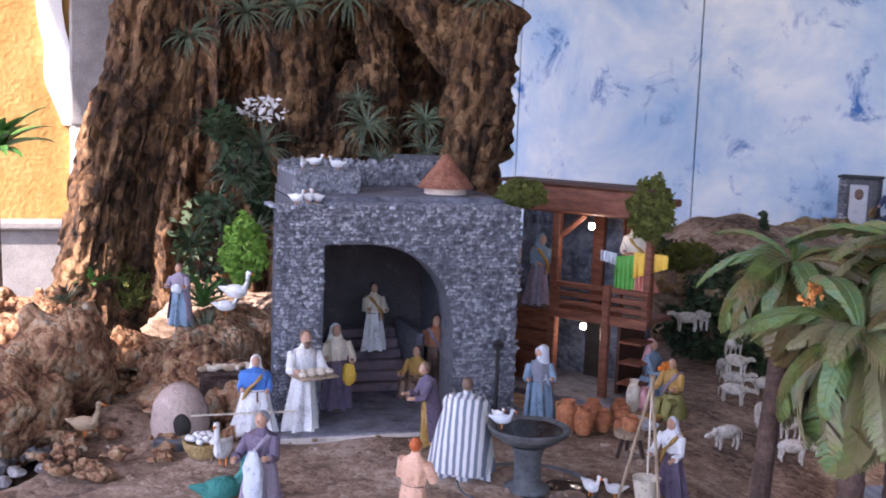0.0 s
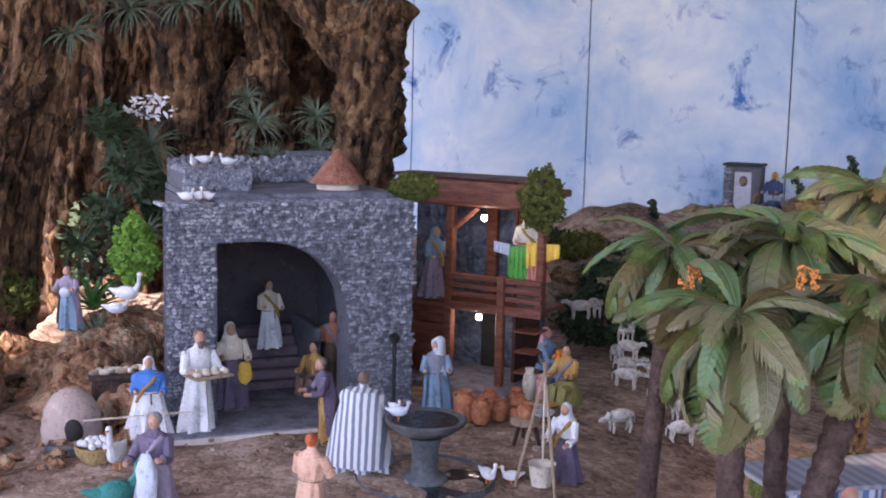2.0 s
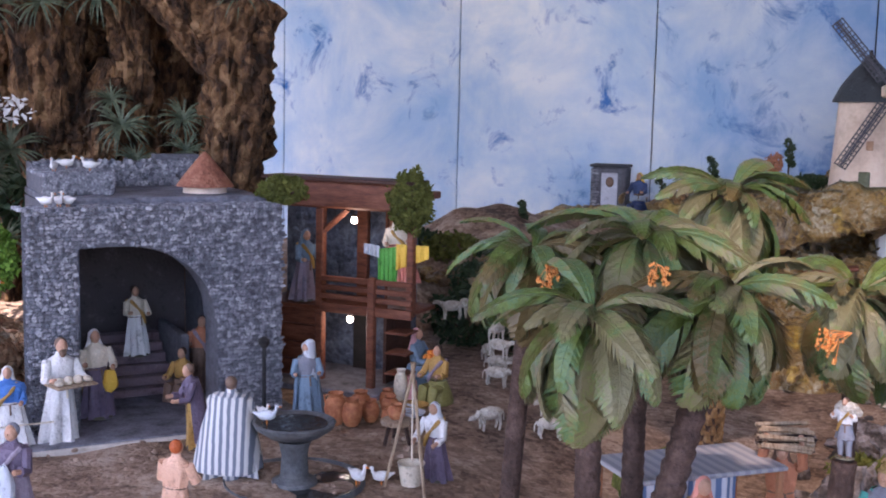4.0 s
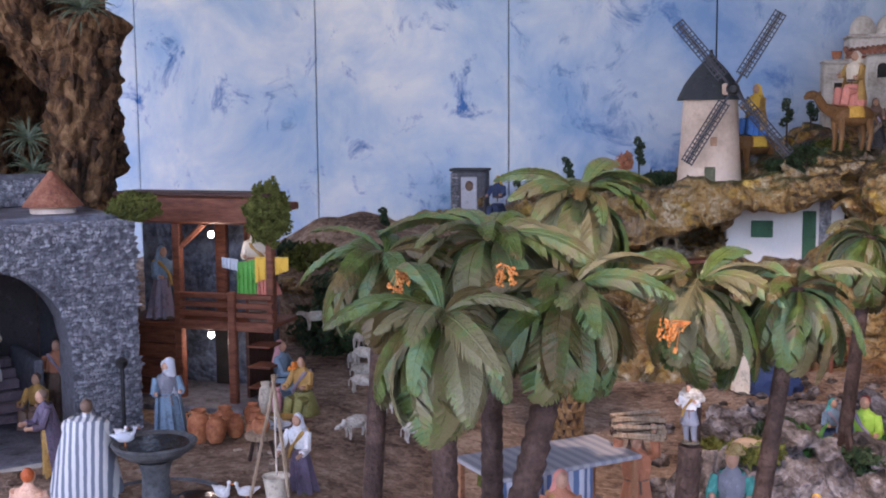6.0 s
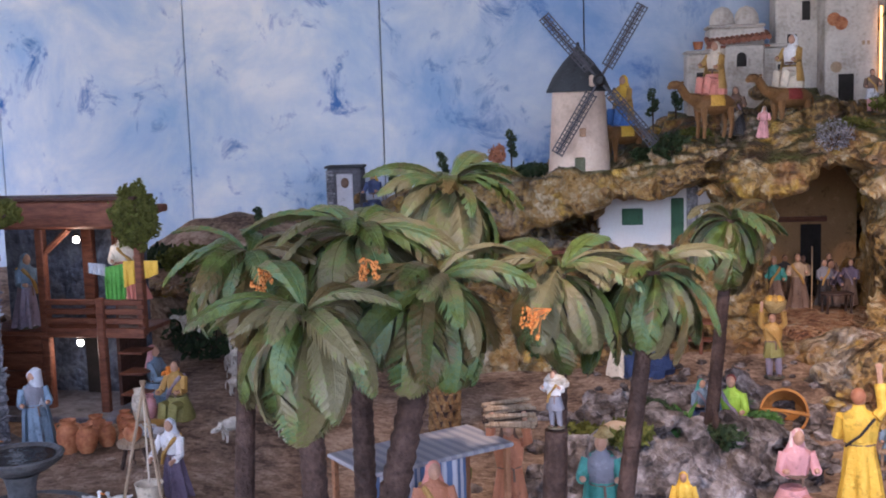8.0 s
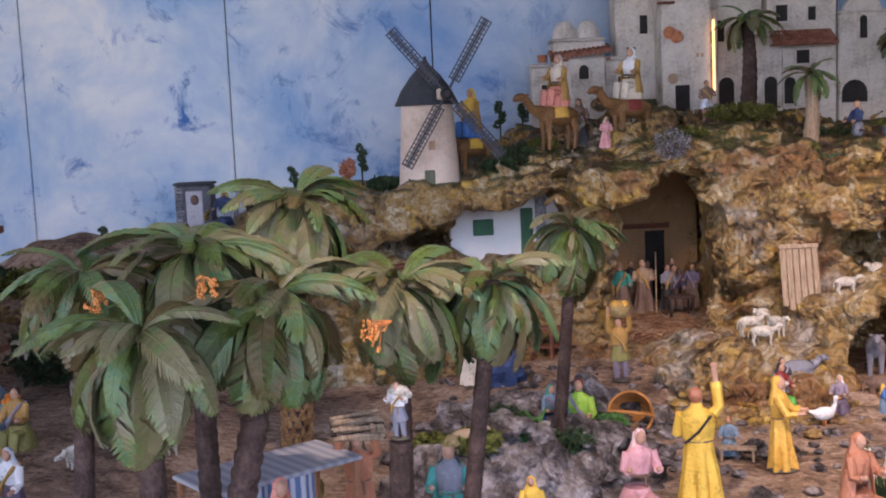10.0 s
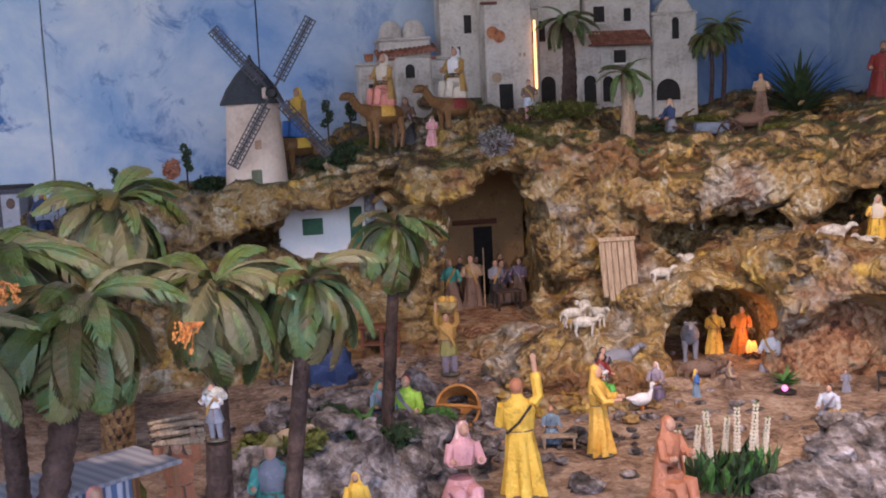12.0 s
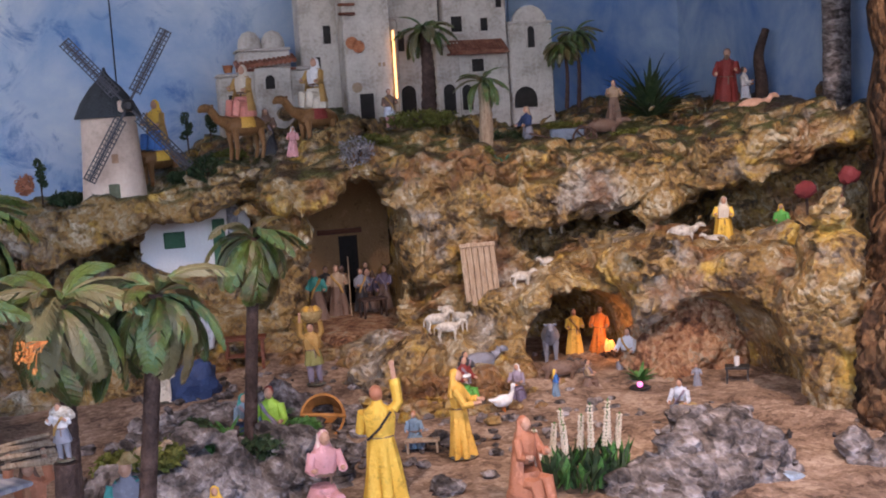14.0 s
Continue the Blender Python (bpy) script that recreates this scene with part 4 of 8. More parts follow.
FRONDS = [frond_mesh(k, 1.0, w, d, r, q) for k, w, d, r, q in ((1, 0.225, 2.40, 56, 0.50), (2, 0.25, 2.5, 56, 0.46), (3, 0.20, 2.1, 52, 0.55), (4, 0.235, 2.3, 54, 0.5), (5, 0.17, 1.95, 62, 0.62), (6, 0.145, 1.7, 64, 0.7))]
DATE_MESHES = [MB().ball((0, 0, 0), (0.0021, 0.0021, 0.0029), DATES, seg=7, rows=5).mesh("date")]


def date_cluster(parent, place, size, seed, slant=0.0):
    """A bunch of orange strands, each date a piece of its own."""
    rng = random.Random(seed)
    mb = MB()
    tips = []
    for _ in range(15):
        a, r = rng.uniform(0, 6.28), size * rng.uniform(0.2, 1.0)
        tip = Vector((0.9 * r * math.cos(a) - slant * size, 0.6 * r * math.sin(a), rng.uniform(-1.2, 0.5) * size))
        mb.tube([(slant * size, 0, 0.6 * size), tuple(tip * 0.5 + Vector((0, 0, 0.45 * size))), tuple(tip)], 0.03 * size, DATES, seg=4)
        tips.append(tip)
    bunch = part("date_bunch", mb, parent, "orange hanging date bunch", m=Matrix.Translation(place))
    for tip in tips:
        for _ in range(4):
            ob = new("date", DATE_MESHES[0])
            ob.parent = bunch
            ob.location = tip + Vector((rng.uniform(-0.2, 0.2), rng.uniform(-0.2, 0.2), rng.uniform(-0.25, 0.3))) * size
    return bunch


def palm(foot, crown, r0, r1, leaf, count, seed, dates=None, label="artificial palm with broad dusty green leaves", bend=0.0, rings=0.10, low=0.0, slant=0.0, scales=False):
    rng = random.Random(seed)
    foot, crown = Vector(foot), Vector(crown)
    p = thing("palm_tree", Matrix.Translation(foot), label, "palm", "palms of the display")
    top = crown - foot
    path = spline([(0, 0, 0), tuple(top * 0.5 + Vector((bend, 0, 0))), tuple(top)], 120)
    rads = [(r0 + (r1 - r0) * i / 119) * (1 + rings * (0, 0.4, 0.8, 1.0)[i % 4]) for i in range(120)]
    part("trunk", MB().tube(path, rads, TRUNK, seg=14), p)
    if scales:
        sc = MB()
        for i in range(34):
            for k in range(9):
                a = 2 * math.pi * (k + 0.5 * (i % 2)) / 9
                c = path[i * 120 // 34]
                sc.tube([(c.x + 0.95 * r0 * math.cos(a), c.y + 0.95 * r0 * math.sin(a), c.z - 0.008), (c.x + 1.18 * r0 * math.cos(a), c.y + 1.18 * r0 * math.sin(a), c.z + 0.012)], [0.010, 0.005], PALMSCALE, seg=5)
        tagged(part("bark_scale", sc, p, "straw-coloured bark scales"), kind="stuff")
    for i in range(count):
        q = i / count
        a = 2.39996 * i + rng.uniform(-0.3, 0.3)
        tilt = -8 + 48 * q ** 0.8 + low + rng.uniform(-13, 13)
        s = leaf * rng.uniform(0.68, 1.1)
        ob = new("frond", FRONDS[rng.randrange(4, 6) if q < 0.3 else rng.randrange(4)])
        ob.parent = p
        ob.matrix_basis = Matrix.Translation(top + Vector((0, 0, -0.012 * q))) @ pose(0, 0, 0, 0, 0, math.degrees(a)) @ pose(0, 0, 0, rng.uniform(-28, 28), tilt, 0) @ Matrix.Diagonal((s, s, s, 1))
    if dates:
        date_cluster(p, Vector(dates) - foot, 0.017 + 0.008 * slant, seed, slant)
    return p


palm((-0.405, 1.70, 0.70), (-0.380, 1.75, 1.274), 0.017, 0.014, 0.165, 38, 1, dates=(-0.318, 1.60, 1.262), rings=0.04)
palm((-0.207, 1.77, 0.64), (-0.205, 1.75, 1.305), 0.018, 0.016, 0.20, 44, 2, dates=(-0.160, 1.60, 1.275))
palm((-0.225, 1.50, 0.52), (-0.232, 1.50, 1.222), 0.020, 0.016, 0.185, 38, 3, low=5)
palm((-0.165, 2.55, 0.66), (-0.140, 2.60, 1.318), 0.030, 0.022, 0.235, 46, 4, scales=True)
palm((-0.255, 1.55, 0.50), (-0.069, 1.65, 1.238), 0.025, 0.017, 0.175, 38, 5, bend=0.012, rings=0.18)
palm((0.106, 1.735, 0.60), (0.116, 1.75, 1.238), 0.013, 0.011, 0.175, 38, 6, dates=(0.092, 1.60, 1.196), slant=0.6)
palm((0.165, 1.74, 0.50), (0.261, 1.75, 1.240), 0.016, 0.012, 0.150, 30, 7, low=-2, rings=0.04)
palm((0.455, 2.67, 0.62), (0.512, 2.67, 1.225), 0.017, 0.013, 0.18, 34, 8, low=4, rings=0.04)


# ---- painted figurines ----
def C(name):
    """Paints for the figurines' clothes."""
    t = {"white": (0.66, 0.64, 0.62), "blue": (0.06, 0.17, 0.46), "grey": (0.20, 0.20, 0.23), "brown": (0.16, 0.10, 0.07), "ochre": (0.38, 0.22, 0.06),
         "yellow": (0.74, 0.46, 0.06), "gold": (0.62, 0.36, 0.06), "green": (0.10, 0.34, 0.06), "lime": (0.30, 0.48, 0.05), "teal": (0.05, 0.24, 0.20), "purple": (0.12, 0.09, 0.13),
         "rust": (0.42, 0.17, 0.09), "pink": (0.60, 0.30, 0.30), "red": (0.20, 0.028, 0.022), "slate": (0.16, 0.23, 0.30), "cream": (0.60, 0.52, 0.40),
         "navy": (0.03, 0.05, 0.12), "tan": (0.34, 0.24, 0.15), "black": (0.03, 0.028, 0.03), "salmon": (0.62, 0.24, 0.18), "peach": (0.62, 0.36, 0.24),
         "mauve": (0.25, 0.20, 0.24), "olive": (0.22, 0.20, 0.06), "silver": (0.50, 0.52, 0.56), "orange": (0.70, 0.22, 0.03), "ginger": (0.40, 0.09, 0.025)}
    return paint(name, t[name])


PONCHO = stripes("striped_cloth", (0.16, 0.18, 0.22), (0.62, 0.60, 0.58), 22.0)


def body(mb, h, skirt, top, hood=None, hair=None, arms=((0.4, 0.3), (0.4, 0.3)), seat=0.0, lean=0.0, cloak=None, base=True, wide=1.0, m=None, apron=None, legs=None, seed=0.0, belt="brown", beard=False):
    """A robed figure of height h facing -y. arms: forward and upward reach of each; seat: how far it is sunk down on its lap."""
    m = m if m is not None else Matrix()
    s = h * (1.0 if not seat else 1.25)
    drop = -seat * s
    L = m @ pose(0, 0, 0, lean + 2.5 * math.sin(seed * 5.1), 3.0 * math.sin(seed * 3.3), 6.0 * math.sin(seed * 2.1))
    hair = hair or HAIR
    if base and not seat:
        mb.lathe([(0.15 * s, 0), (0.16 * s, 0.01 * s), (0.14 * s, 0.03 * s)], BASE, m, seg=14)
    if seat:
        mb.lathe([(0.20 * s, 0), (0.21 * s, 0.06 * s), (0.17 * s, 0.2 * s), (0.12 * s, 0.32 * s)], skirt, m, seg=18, fold=0.10, nfold=6, phase=seed)
        for e in (-1, 1):
            mb.tube([(e * 0.07 * s, 0.02 * s, 0.20 * s), (e * 0.085 * s, -0.20 * s, 0.22 * s), (e * 0.08 * s, -0.24 * s, 0.02 * s)], [0.085 * s, 0.075 * s, 0.06 * s], skirt, m, seg=9)
    elif legs:
        for e in (-1, 1):
            mb.tube([(e * 0.06 * s, 0, 0.45 * s), (e * 0.065 * s, -0.01 * s, 0.22 * s), (e * 0.07 * s, 0.0, 0.02 * s)], [0.075 * s, 0.055 * s, 0.04 * s], legs, L, seg=9)
            mb.ball((e * 0.07 * s, -0.025 * s, 0.03 * s), (0.035 * s, 0.06 * s, 0.028 * s), C("brown"), L, 8, 5)
        mb.lathe([(0.155 * s * wide, 0.32 * s), (0.145 * s * wide, 0.4 * s), (0.115 * s * wide, 0.56 * s)], skirt, L, seg=20, sy=0.75, fold=0.10, phase=seed)
    else:
        mb.lathe([(0.165 * s * wide, 0.015 * s), (0.16 * s * wide, 0.10 * s), (0.14 * s * wide, 0.3 * s), (0.12 * s * wide, 0.5 * s), (0.11 * s * wide, 0.58 * s)], skirt, L, seg=44, sy=0.78, fold=0.27, nfold=7, phase=seed)
    mb.lathe([(0.105 * s * wide, 0.54 * s + drop), (0.125 * s * wide, 0.63 * s + drop), (0.14 * s * wide, 0.73 * s + drop), (0.125 * s * wide, 0.79 * s + drop), (0.055 * s, 0.835 * s + drop), (0.042 * s, 0.87 * s + drop)], top, L, seg=28, sy=0.68, fold=0.10, nfold=8, phase=seed + 1)
    if int(abs(seed) * 7) % 3 and not cloak and skirt != top:
        e = 1 if int(abs(seed) * 5) % 2 else -1
        for y in (-1, 1):
            mb.tube(spline([(e * 0.10 * s, y * 0.045 * s, 0.80 * s + drop), (e * 0.03 * s, y * 0.103 * s * wide, 0.70 * s + drop), (-e * 0.05 * s * wide, y * 0.10 * s * wide, 0.60 * s + drop), (-e * 0.10 * s * wide, y * 0.09 * s, 0.46 * s + drop * 0.8)], 9), [0.022 * s + 0.006 * s * math.sin(k * 1.4) for k in range(9)], C("mauve" if int(abs(seed) * 11) % 2 else "ochre") if belt != "cream" else C("cream"), L, seg=7)
    if belt:
        mb.lathe([(0.108 * s * wide, 0.545 * s + drop), (0.119 * s * wide, 0.56 * s + drop), (0.108 * s * wide, 0.578 * s + drop)], C(belt), L, seg=18, sy=0.76)
        mb.tube([(0.03 * s, -0.088 * s * wide, 0.56 * s + drop), (0.035 * s, -0.10 * s * wide, 0.44 * s + drop * 0.7)], 0.012 * s, C(belt), L, seg=6)
    if beard:
        mb.ball((0, -0.05 * s, 0.865 * s + drop), (0.036 * s, 0.03 * s, 0.05 * s), hair, L, 8, 6)
    if apron:
        mb.ball((0, -0.055 * s, 0.42 * s + drop * 0.5), (0.10 * s, 0.065 * s, 0.22 * s), apron, L, 12, 8)
    hd = (0, -0.015 * s, 0.915 * s + drop)
    mb.ball(hd, (0.052 * s, 0.06 * s, 0.072 * s), SKIN, L, 12, 9)
    mb.ball((0, -0.072 * s, 0.91 * s + drop), (0.010 * s, 0.014 * s, 0.014 * s), SKIN, L, 6, 4)
    mb.ball((0, 0.012 * s, 0.935 * s + drop), (0.058 * s, 0.058 * s, 0.066 * s), hood or hair, L, 12, 8)
    if hood:
        mb.lathe([(0.135 * s, 0.70 * s + drop), (0.10 * s, 0.80 * s + drop), (0.07 * s, 0.88 * s + drop), (0.062 * s, 0.96 * s + drop)], hood, L @ pose(0, 0.028 * s, 0), seg=16, sy=0.62, fold=0.08, nfold=5, phase=seed)
    if cloak:
        rs = []
        for k in range(8):
            z = (0.82 - 0.72 * k / 7) * s + drop * (1 - k / 7)
            r = (0.10 + 0.11 * (k / 7) ** 0.8) * s * wide
            ring = []
            for j in range(17):
                a = radians(-35 + 250 * j / 16)
                q = r * (1 + 0.06 * math.sin(5 * a + seed + k * 0.3))
                ring.append((q * math.cos(a), 0.85 * q * math.sin(a) + 0.01 * s, z))
            inner = [(p[0] * 0.95, p[1] * 0.95, p[2]) for p in reversed(ring)]
            rs.append(ring + inner)
        mb.rings(rs, cloak, L)
    for e, (fw, upw) in zip((-1, 1), arms):
        sh = Vector((e * 0.125 * s, 0, 0.775 * s + drop))
        el = sh + Vector((e * 0.05 * s, -0.10 * s * fw, (-0.17 + 0.12 * max(0, upw)) * s))
        ha = el + Vector((-e * 0.03 * s, -0.16 * s * max(0.15, fw), 0.17 * s * upw))
        mb.tube([sh, el, el * 0.4 + ha * 0.6], [0.05 * s, 0.045 * s, 0.048 * s], cloak or top, L, seg=9)
        mb.tube([el * 0.5 + ha * 0.5, ha], [0.024 * s, 0.022 * s], SKIN, L, seg=7)
        mb.ball(ha, 0.028 * s, SKIN, L, 7, 5)
    return mb


def figurine(place, turn, h, label, extra=None, **kw):
    """One painted figurine; extra adds what it holds, in units of its height."""
    mb = MB()
    body(mb, h, seed=place[0] * 37 + place[1] * 11, **kw)
    if extra:
        extra(mb, h)
    return mb.obj("figurine", pose(*place, 0, 0, turn), label=label, category="figurine", group="painted nativity figurines")


def G(x, y, dz=0.0):
    return (x, y, float(ground_level(x, y)) + dz)


def tray(mb, h):
    mb.box((-0.20 * h, -0.40 * h, 0.60 * h), (0.20 * h, -0.12 * h, 0.62 * h), PALEWOOD, c=0.003)
    for i in range(7):
        mb.ball(((-0.14 + 0.047 * i) * h, (-0.30 + 0.09 * (i % 2)) * h, 0.645 * h), (0.045 * h, 0.05 * h, 0.03 * h), C("cream"), seg=8, rows=5)


def staff(mb, h):
    mb.tube([(0.2 * h, -0.2 * h, 0.0), (0.2 * h, -0.2 * h, 1.15 * h)], 0.012 * h, C("tan"), seg=6)


def long_pole(mb, h):
    mb.tube([(0.5 * h, -0.2 * h, 0.35 * h), (-0.75 * h, -0.25 * h, 0.32 * h)], 0.012 * h, C("cream"), seg=6)


def bundle(mb, h):
    rng = random.Random(4)
    for i in range(26):
        y, z = rng.uniform(-0.12, 0.12), rng.uniform(-0.09, 0.09)
        mb.tube([(rng.uniform(-0.25, -0.19) * h, (y - 0.02) * h, (1.05 + z) * h), (rng.uniform(0.19, 0.25) * h, (y + rng.uniform(-0.06, 0.06)) * h, (1.05 + z + rng.uniform(-0.04, 0.04)) * h)], 0.022 * h, PALEWOOD if i % 3 else TRUNK, seg=5)


def head_basket(mb, h):
    mb.lathe([(0.09 * h, 1.0 * h), (0.15 * h, 1.06 * h), (0.18 * h, 1.16 * h), (0.17 * h, 1.19 * h)], STRAW, seg=16)
    for i in range(8):
        a = i * 0.785
        mb.ball((0.10 * h * math.cos(a), 0.10 * h * math.sin(a), 1.20 * h), 0.055 * h, C("gold" if i % 2 else "ochre"), seg=7, rows=5)


def bow_bag(mb, h):
    mb.tube([(-0.10 * h, -0.09 * h, 0.80 * h), (0.0, -0.11 * h, 0.66 * h), (0.12 * h, -0.06 * h, 0.55 * h)], 0.012 * h, C("black"), seg=5)
    mb.tube([(-0.10 * h, 0.09 * h, 0.80 * h), (0.0, 0.11 * h, 0.66 * h), (0.12 * h, 0.06 * h, 0.55 * h)], 0.012 * h, C("black"), seg=5)


def shawl_yellow(mb, h):
    def drape(x0, x1, top0, top1, low0, low1, y, mat):
        rows = []
        for k in range(8):
            q = k / 7
            ring = []
            for j in range(15):
                e = j / 14
                x, hi, lo = x0 + (x1 - x0) * e, top0 + (top1 - top0) * e, low0 + (low1 - low0) * e
                ring.append((x * h, (y - 0.016 * math.sin(9 * math.pi * e) * (0.3 + q)) * h, (hi + (lo - hi) * q) * h))
            rows.append(ring + [(a, b + 0.012 * h, c) for a, b, c in reversed(ring)])
        mb.rings(rows, mat)

    mb.box((-0.17 * h, -0.12 * h, -0.069), (0.17 * h, 0.14 * h, 0.0), C("brown"), c=0.004)
    drape(-0.30, -0.03, 0.52, 0.56, 0.10, 0.06, -0.20, C("green"))
    drape(-0.02, 0.20, 0.50, 0.50, 0.02, 0.02, -0.17, C("salmon"))
    drape(-0.05, 0.40, 0.60, 0.58, 0.24, 0.40, -0.24, C("yellow"))
    drape(-0.50, -0.28, 0.60, 0.56, 0.46, 0.40, -0.20, C("silver"))


def oranges(mb, h):
    rng = random.Random(7)
    mb.lathe([(0.08 * h, 0.36 * h), (0.16 * h, 0.5 * h), (0.17 * h, 0.53 * h)], STRAW, pose(0, -0.25 * h, 0), seg=14)
    for _ in range(16):
        mb.ball((rng.uniform(-0.12, 0.12) * h, (-0.25 + rng.uniform(-0.1, 0.1)) * h, rng.uniform(0.52, 0.62) * h), 0.05 * h, C("orange"), seg=7, rows=5)


TO_CAM = 30.0   # yaw at which a figurine on the west side faces the visitor
# forecourt of the gatehouse
figurine(G(-1.519, 2.037), TO_CAM + 35, 0.238, "baker figurine in white holding a tray of bread", tray, skirt=C("white"), top=C("white"), hair=C("brown"), beard=True, belt="cream", arms=((0.9, 0.1), (0.9, 0.1)))
figurine(G(-1.585, 1.955), TO_CAM + 10, 0.185, "figurine in blue shirt and white apron with pole", long_pole, skirt=C("white"), top=C("blue"), hood=C("white"), arms=((0.6, -0.1), (0.6, -0.2)), apron=C("white"), wide=1.45)
figurine(G(-1.235, 1.545), TO_CAM - 25, 0.205, "figurine in mottled grey-brown clothes holding cloth", lambda mb, h: mb.ball((0.05 * h, -0.2 * h, 0.45 * h), (0.10 * h, 0.07 * h, 0.26 * h), C("silver"), None, 12, 8, 0.3), skirt=C("mauve"), top=C("purple"), hair=C("grey"), arms=((0.9, -0.1), (0.8, 0.1)), wide=1.15)
figurine(G(-1.067, 1.985), TO_CAM + 165, 0.212, "figurine wrapped in a grey and white striped poncho", None, skirt=PONCHO, top=PONCHO, hair=C("brown"), arms=((1.0, 0.0), (0.9, 0.0)), cloak=PONCHO, wide=1.6)
figurine(G(-1.215, 2.13), TO_CAM - 70, 0.192, "dark purple clothed figurine leaning forward", None, skirt=C("ochre"), top=C("purple"), hair=C("brown"), arms=((1.0, 0.1), (1.0, 0.1)), cloak=C("purple"), lean=8)
figurine(G(-0.965, 1.62), TO_CAM + 150, 0.19, "red-haired woman figurine in a peach dress", None, skirt=C("peach"), top=C("peach"), hair=C("ginger"), hood=None, arms=((0.5, 0.1), (0.5, -0.1)), cloak=None)
figurine(tuple(HOUSE @ Vector((0.178, 0.09, 0.009))), TO_CAM + 20, 0.215, "figurine in striped vest and yellow sash", lambda mb, h: mb.ball((0.1 * h, -0.1 * h, 0.42 * h), (0.09 * h, 0.04 * h, 0.13 * h), C("yellow"), None, 8, 6, 0.3), skirt=C("purple"), top=C("cream"), hood=C("white"), arms=((0.4, 0.1), (0.5, -0.2)))
figurine(tuple(HOUSE @ Vector((0.325, 0.33, 0.097))), TO_CAM + 30, 0.185, "figurine in a white robe on the stairs", None, skirt=C("white"), top=C("cream"), hair=HAIR, arms=((0.5, 0.1), (0.4, -0.1)))
figurine(tuple(HOUSE @ Vector((0.40, 0.16, 0.009))), TO_CAM - 40, 0.15, "seated figurine in brown and ochre clothes", None, skirt=C("brown"), top=C("ochre"), seat=0.26, arms=((0.8, 0.0), (0.8, 0.1)))
figurine(tuple(HOUSE @ Vector((0.462, 0.24, 0.009))), TO_CAM, 0.20, "figurine in rust red beside the stairs", None, skirt=C("brown"), top=C("rust"), arms=((0.4, 0.1), (0.4, -0.1)))
figurine(G(-1.095, 2.435), TO_CAM - 5, 0.19, "old man figurine with long grey hair and cloak", lambda mb, h: mb.lathe([(0.10 * h, 0.5 * h), (0.085 * h, 0.75 * h), (0.07 * h, 1.0 * h), (0.03 * h, 1.03 * h)], C("silver"), pose(0, 0.02 * h, 0), seg=14, sy=0.8, fold=0.1), skirt=C("slate"), top=C("grey"), hair=C("silver"), beard=True, cloak=C("slate"), arms=((0.5, 0.0), (0.5, 0.0)))
# market by the gallery
figurine(tuple(GAL @ Vector((0.125, 0.02, 0.209))), TO_CAM + 30, 0.200, "seated woman figurine in blue shawl on the balcony", None, skirt=C("mauve"), top=C("slate"), hood=C("slate"), arms=((0.7, 0.0), (0.7, 0.0)))
figurine(tuple(GAL @ Vector((0.430, 0.015, 0.280))), TO_CAM - 12, 0.190, "woman figurine in pale shawl holding bright cloths", shawl_yellow, skirt=C("salmon"), top=C("cream"), hood=C("cream"), arms=((0.9, 0.0), (0.8, 0.1)), wide=1.35)
figurine(G(-0.955, 2.82), TO_CAM + 60, 0.17, "seated woman figurine in blue dress with fruit", oranges, skirt=C("slate"), top=C("slate"), hood=C("pink"), seat=0.2, arms=((0.9, 0.0), (0.8, 0.1)))
figurine(G(-0.855, 2.70), TO_CAM - 50, 0.155, "seated figurine in ochre and brown working clay", None, skirt=C("olive"), top=C("ochre"), seat=0.2, arms=((0.9, 0.0), (0.9, 0.1)))
figurine(G(-0.675, 2.17), TO_CAM - 40, 0.175, "figurine in white and purple bending over a bucket", None, skirt=C("purple"), top=C("white"), hood=C("silver"), arms=((1.0, -0.3), (1.0, -0.2)), lean=6)
figurine((-2.005, 2.165, 0.905), TO_CAM - 20, 0.165, "shepherd figurine in lilac-grey coat on the bank", lambda mb, h: mb.ball((0, -0.12 * h, 0.6 * h), (0.1 * h, 0.06 * h, 0.08 * h), C("silver"), None, 8, 6), skirt=C("slate"), top=C("mauve"), hair=C("brown"), arms=((0.6, 0.2), (0.6, 0.2)), cloak=C("mauve"))
# between the palms
figurine((0.108, 1.655, 1.018), -25, 0.088, "small shepherd figurine in a white sheepskin", lambda mb, h: mb.ball((0, 0.03 * h, 0.80 * h), (0.24 * h, 0.13 * h, 0.13 * h), FLEECE, None, 10, 6, 0.3), skirt=C("grey"), top=C("white"), hair=C("brown"), arms=((0.6, 0.5), (0.6, 0.5)), legs=C("grey"))
figurine((0.02, 2.0, 0.735), 10, 0.20, "figurine in rust robe carrying a bundle of sticks", bundle, skirt=C("rust"), top=C("rust"), hood=C("brown"), arms=((0.3, 1.6), (0.3, 1.6)))
figurine((0.188, 1.95, 0.715), -10, 0.21, "figurine in a teal cloak with straw hat", lambda mb, h: mb.lathe([(0.09 * h, 0.97 * h), (0.06 * h, 1.0 * h), (0.03 * h, 1.05 * h)], STRAW, seg=12), skirt=C("teal"), top=C("grey"), cloak=C("teal"), hair=C("tan"), arms=((0.5, 0.1), (0.5, 0.1)))
figurine((-0.10, 1.76, 0.73), 15, 0.20, "woman figurine in a pink headscarf by the stall", None, skirt=C("red"), top=C("rust"), hood=C("salmon"), arms=((0.5, 0.0), (0.5, 0.0)))
figurine((-0.42, 1.62, 0.615), 40, 0.17, "figurine in a grey hood stooping", None, skirt=C("grey"), top=C("silver"), hood=C("silver"), arms=((0.6, 0.0), (0.6, 0.0)))
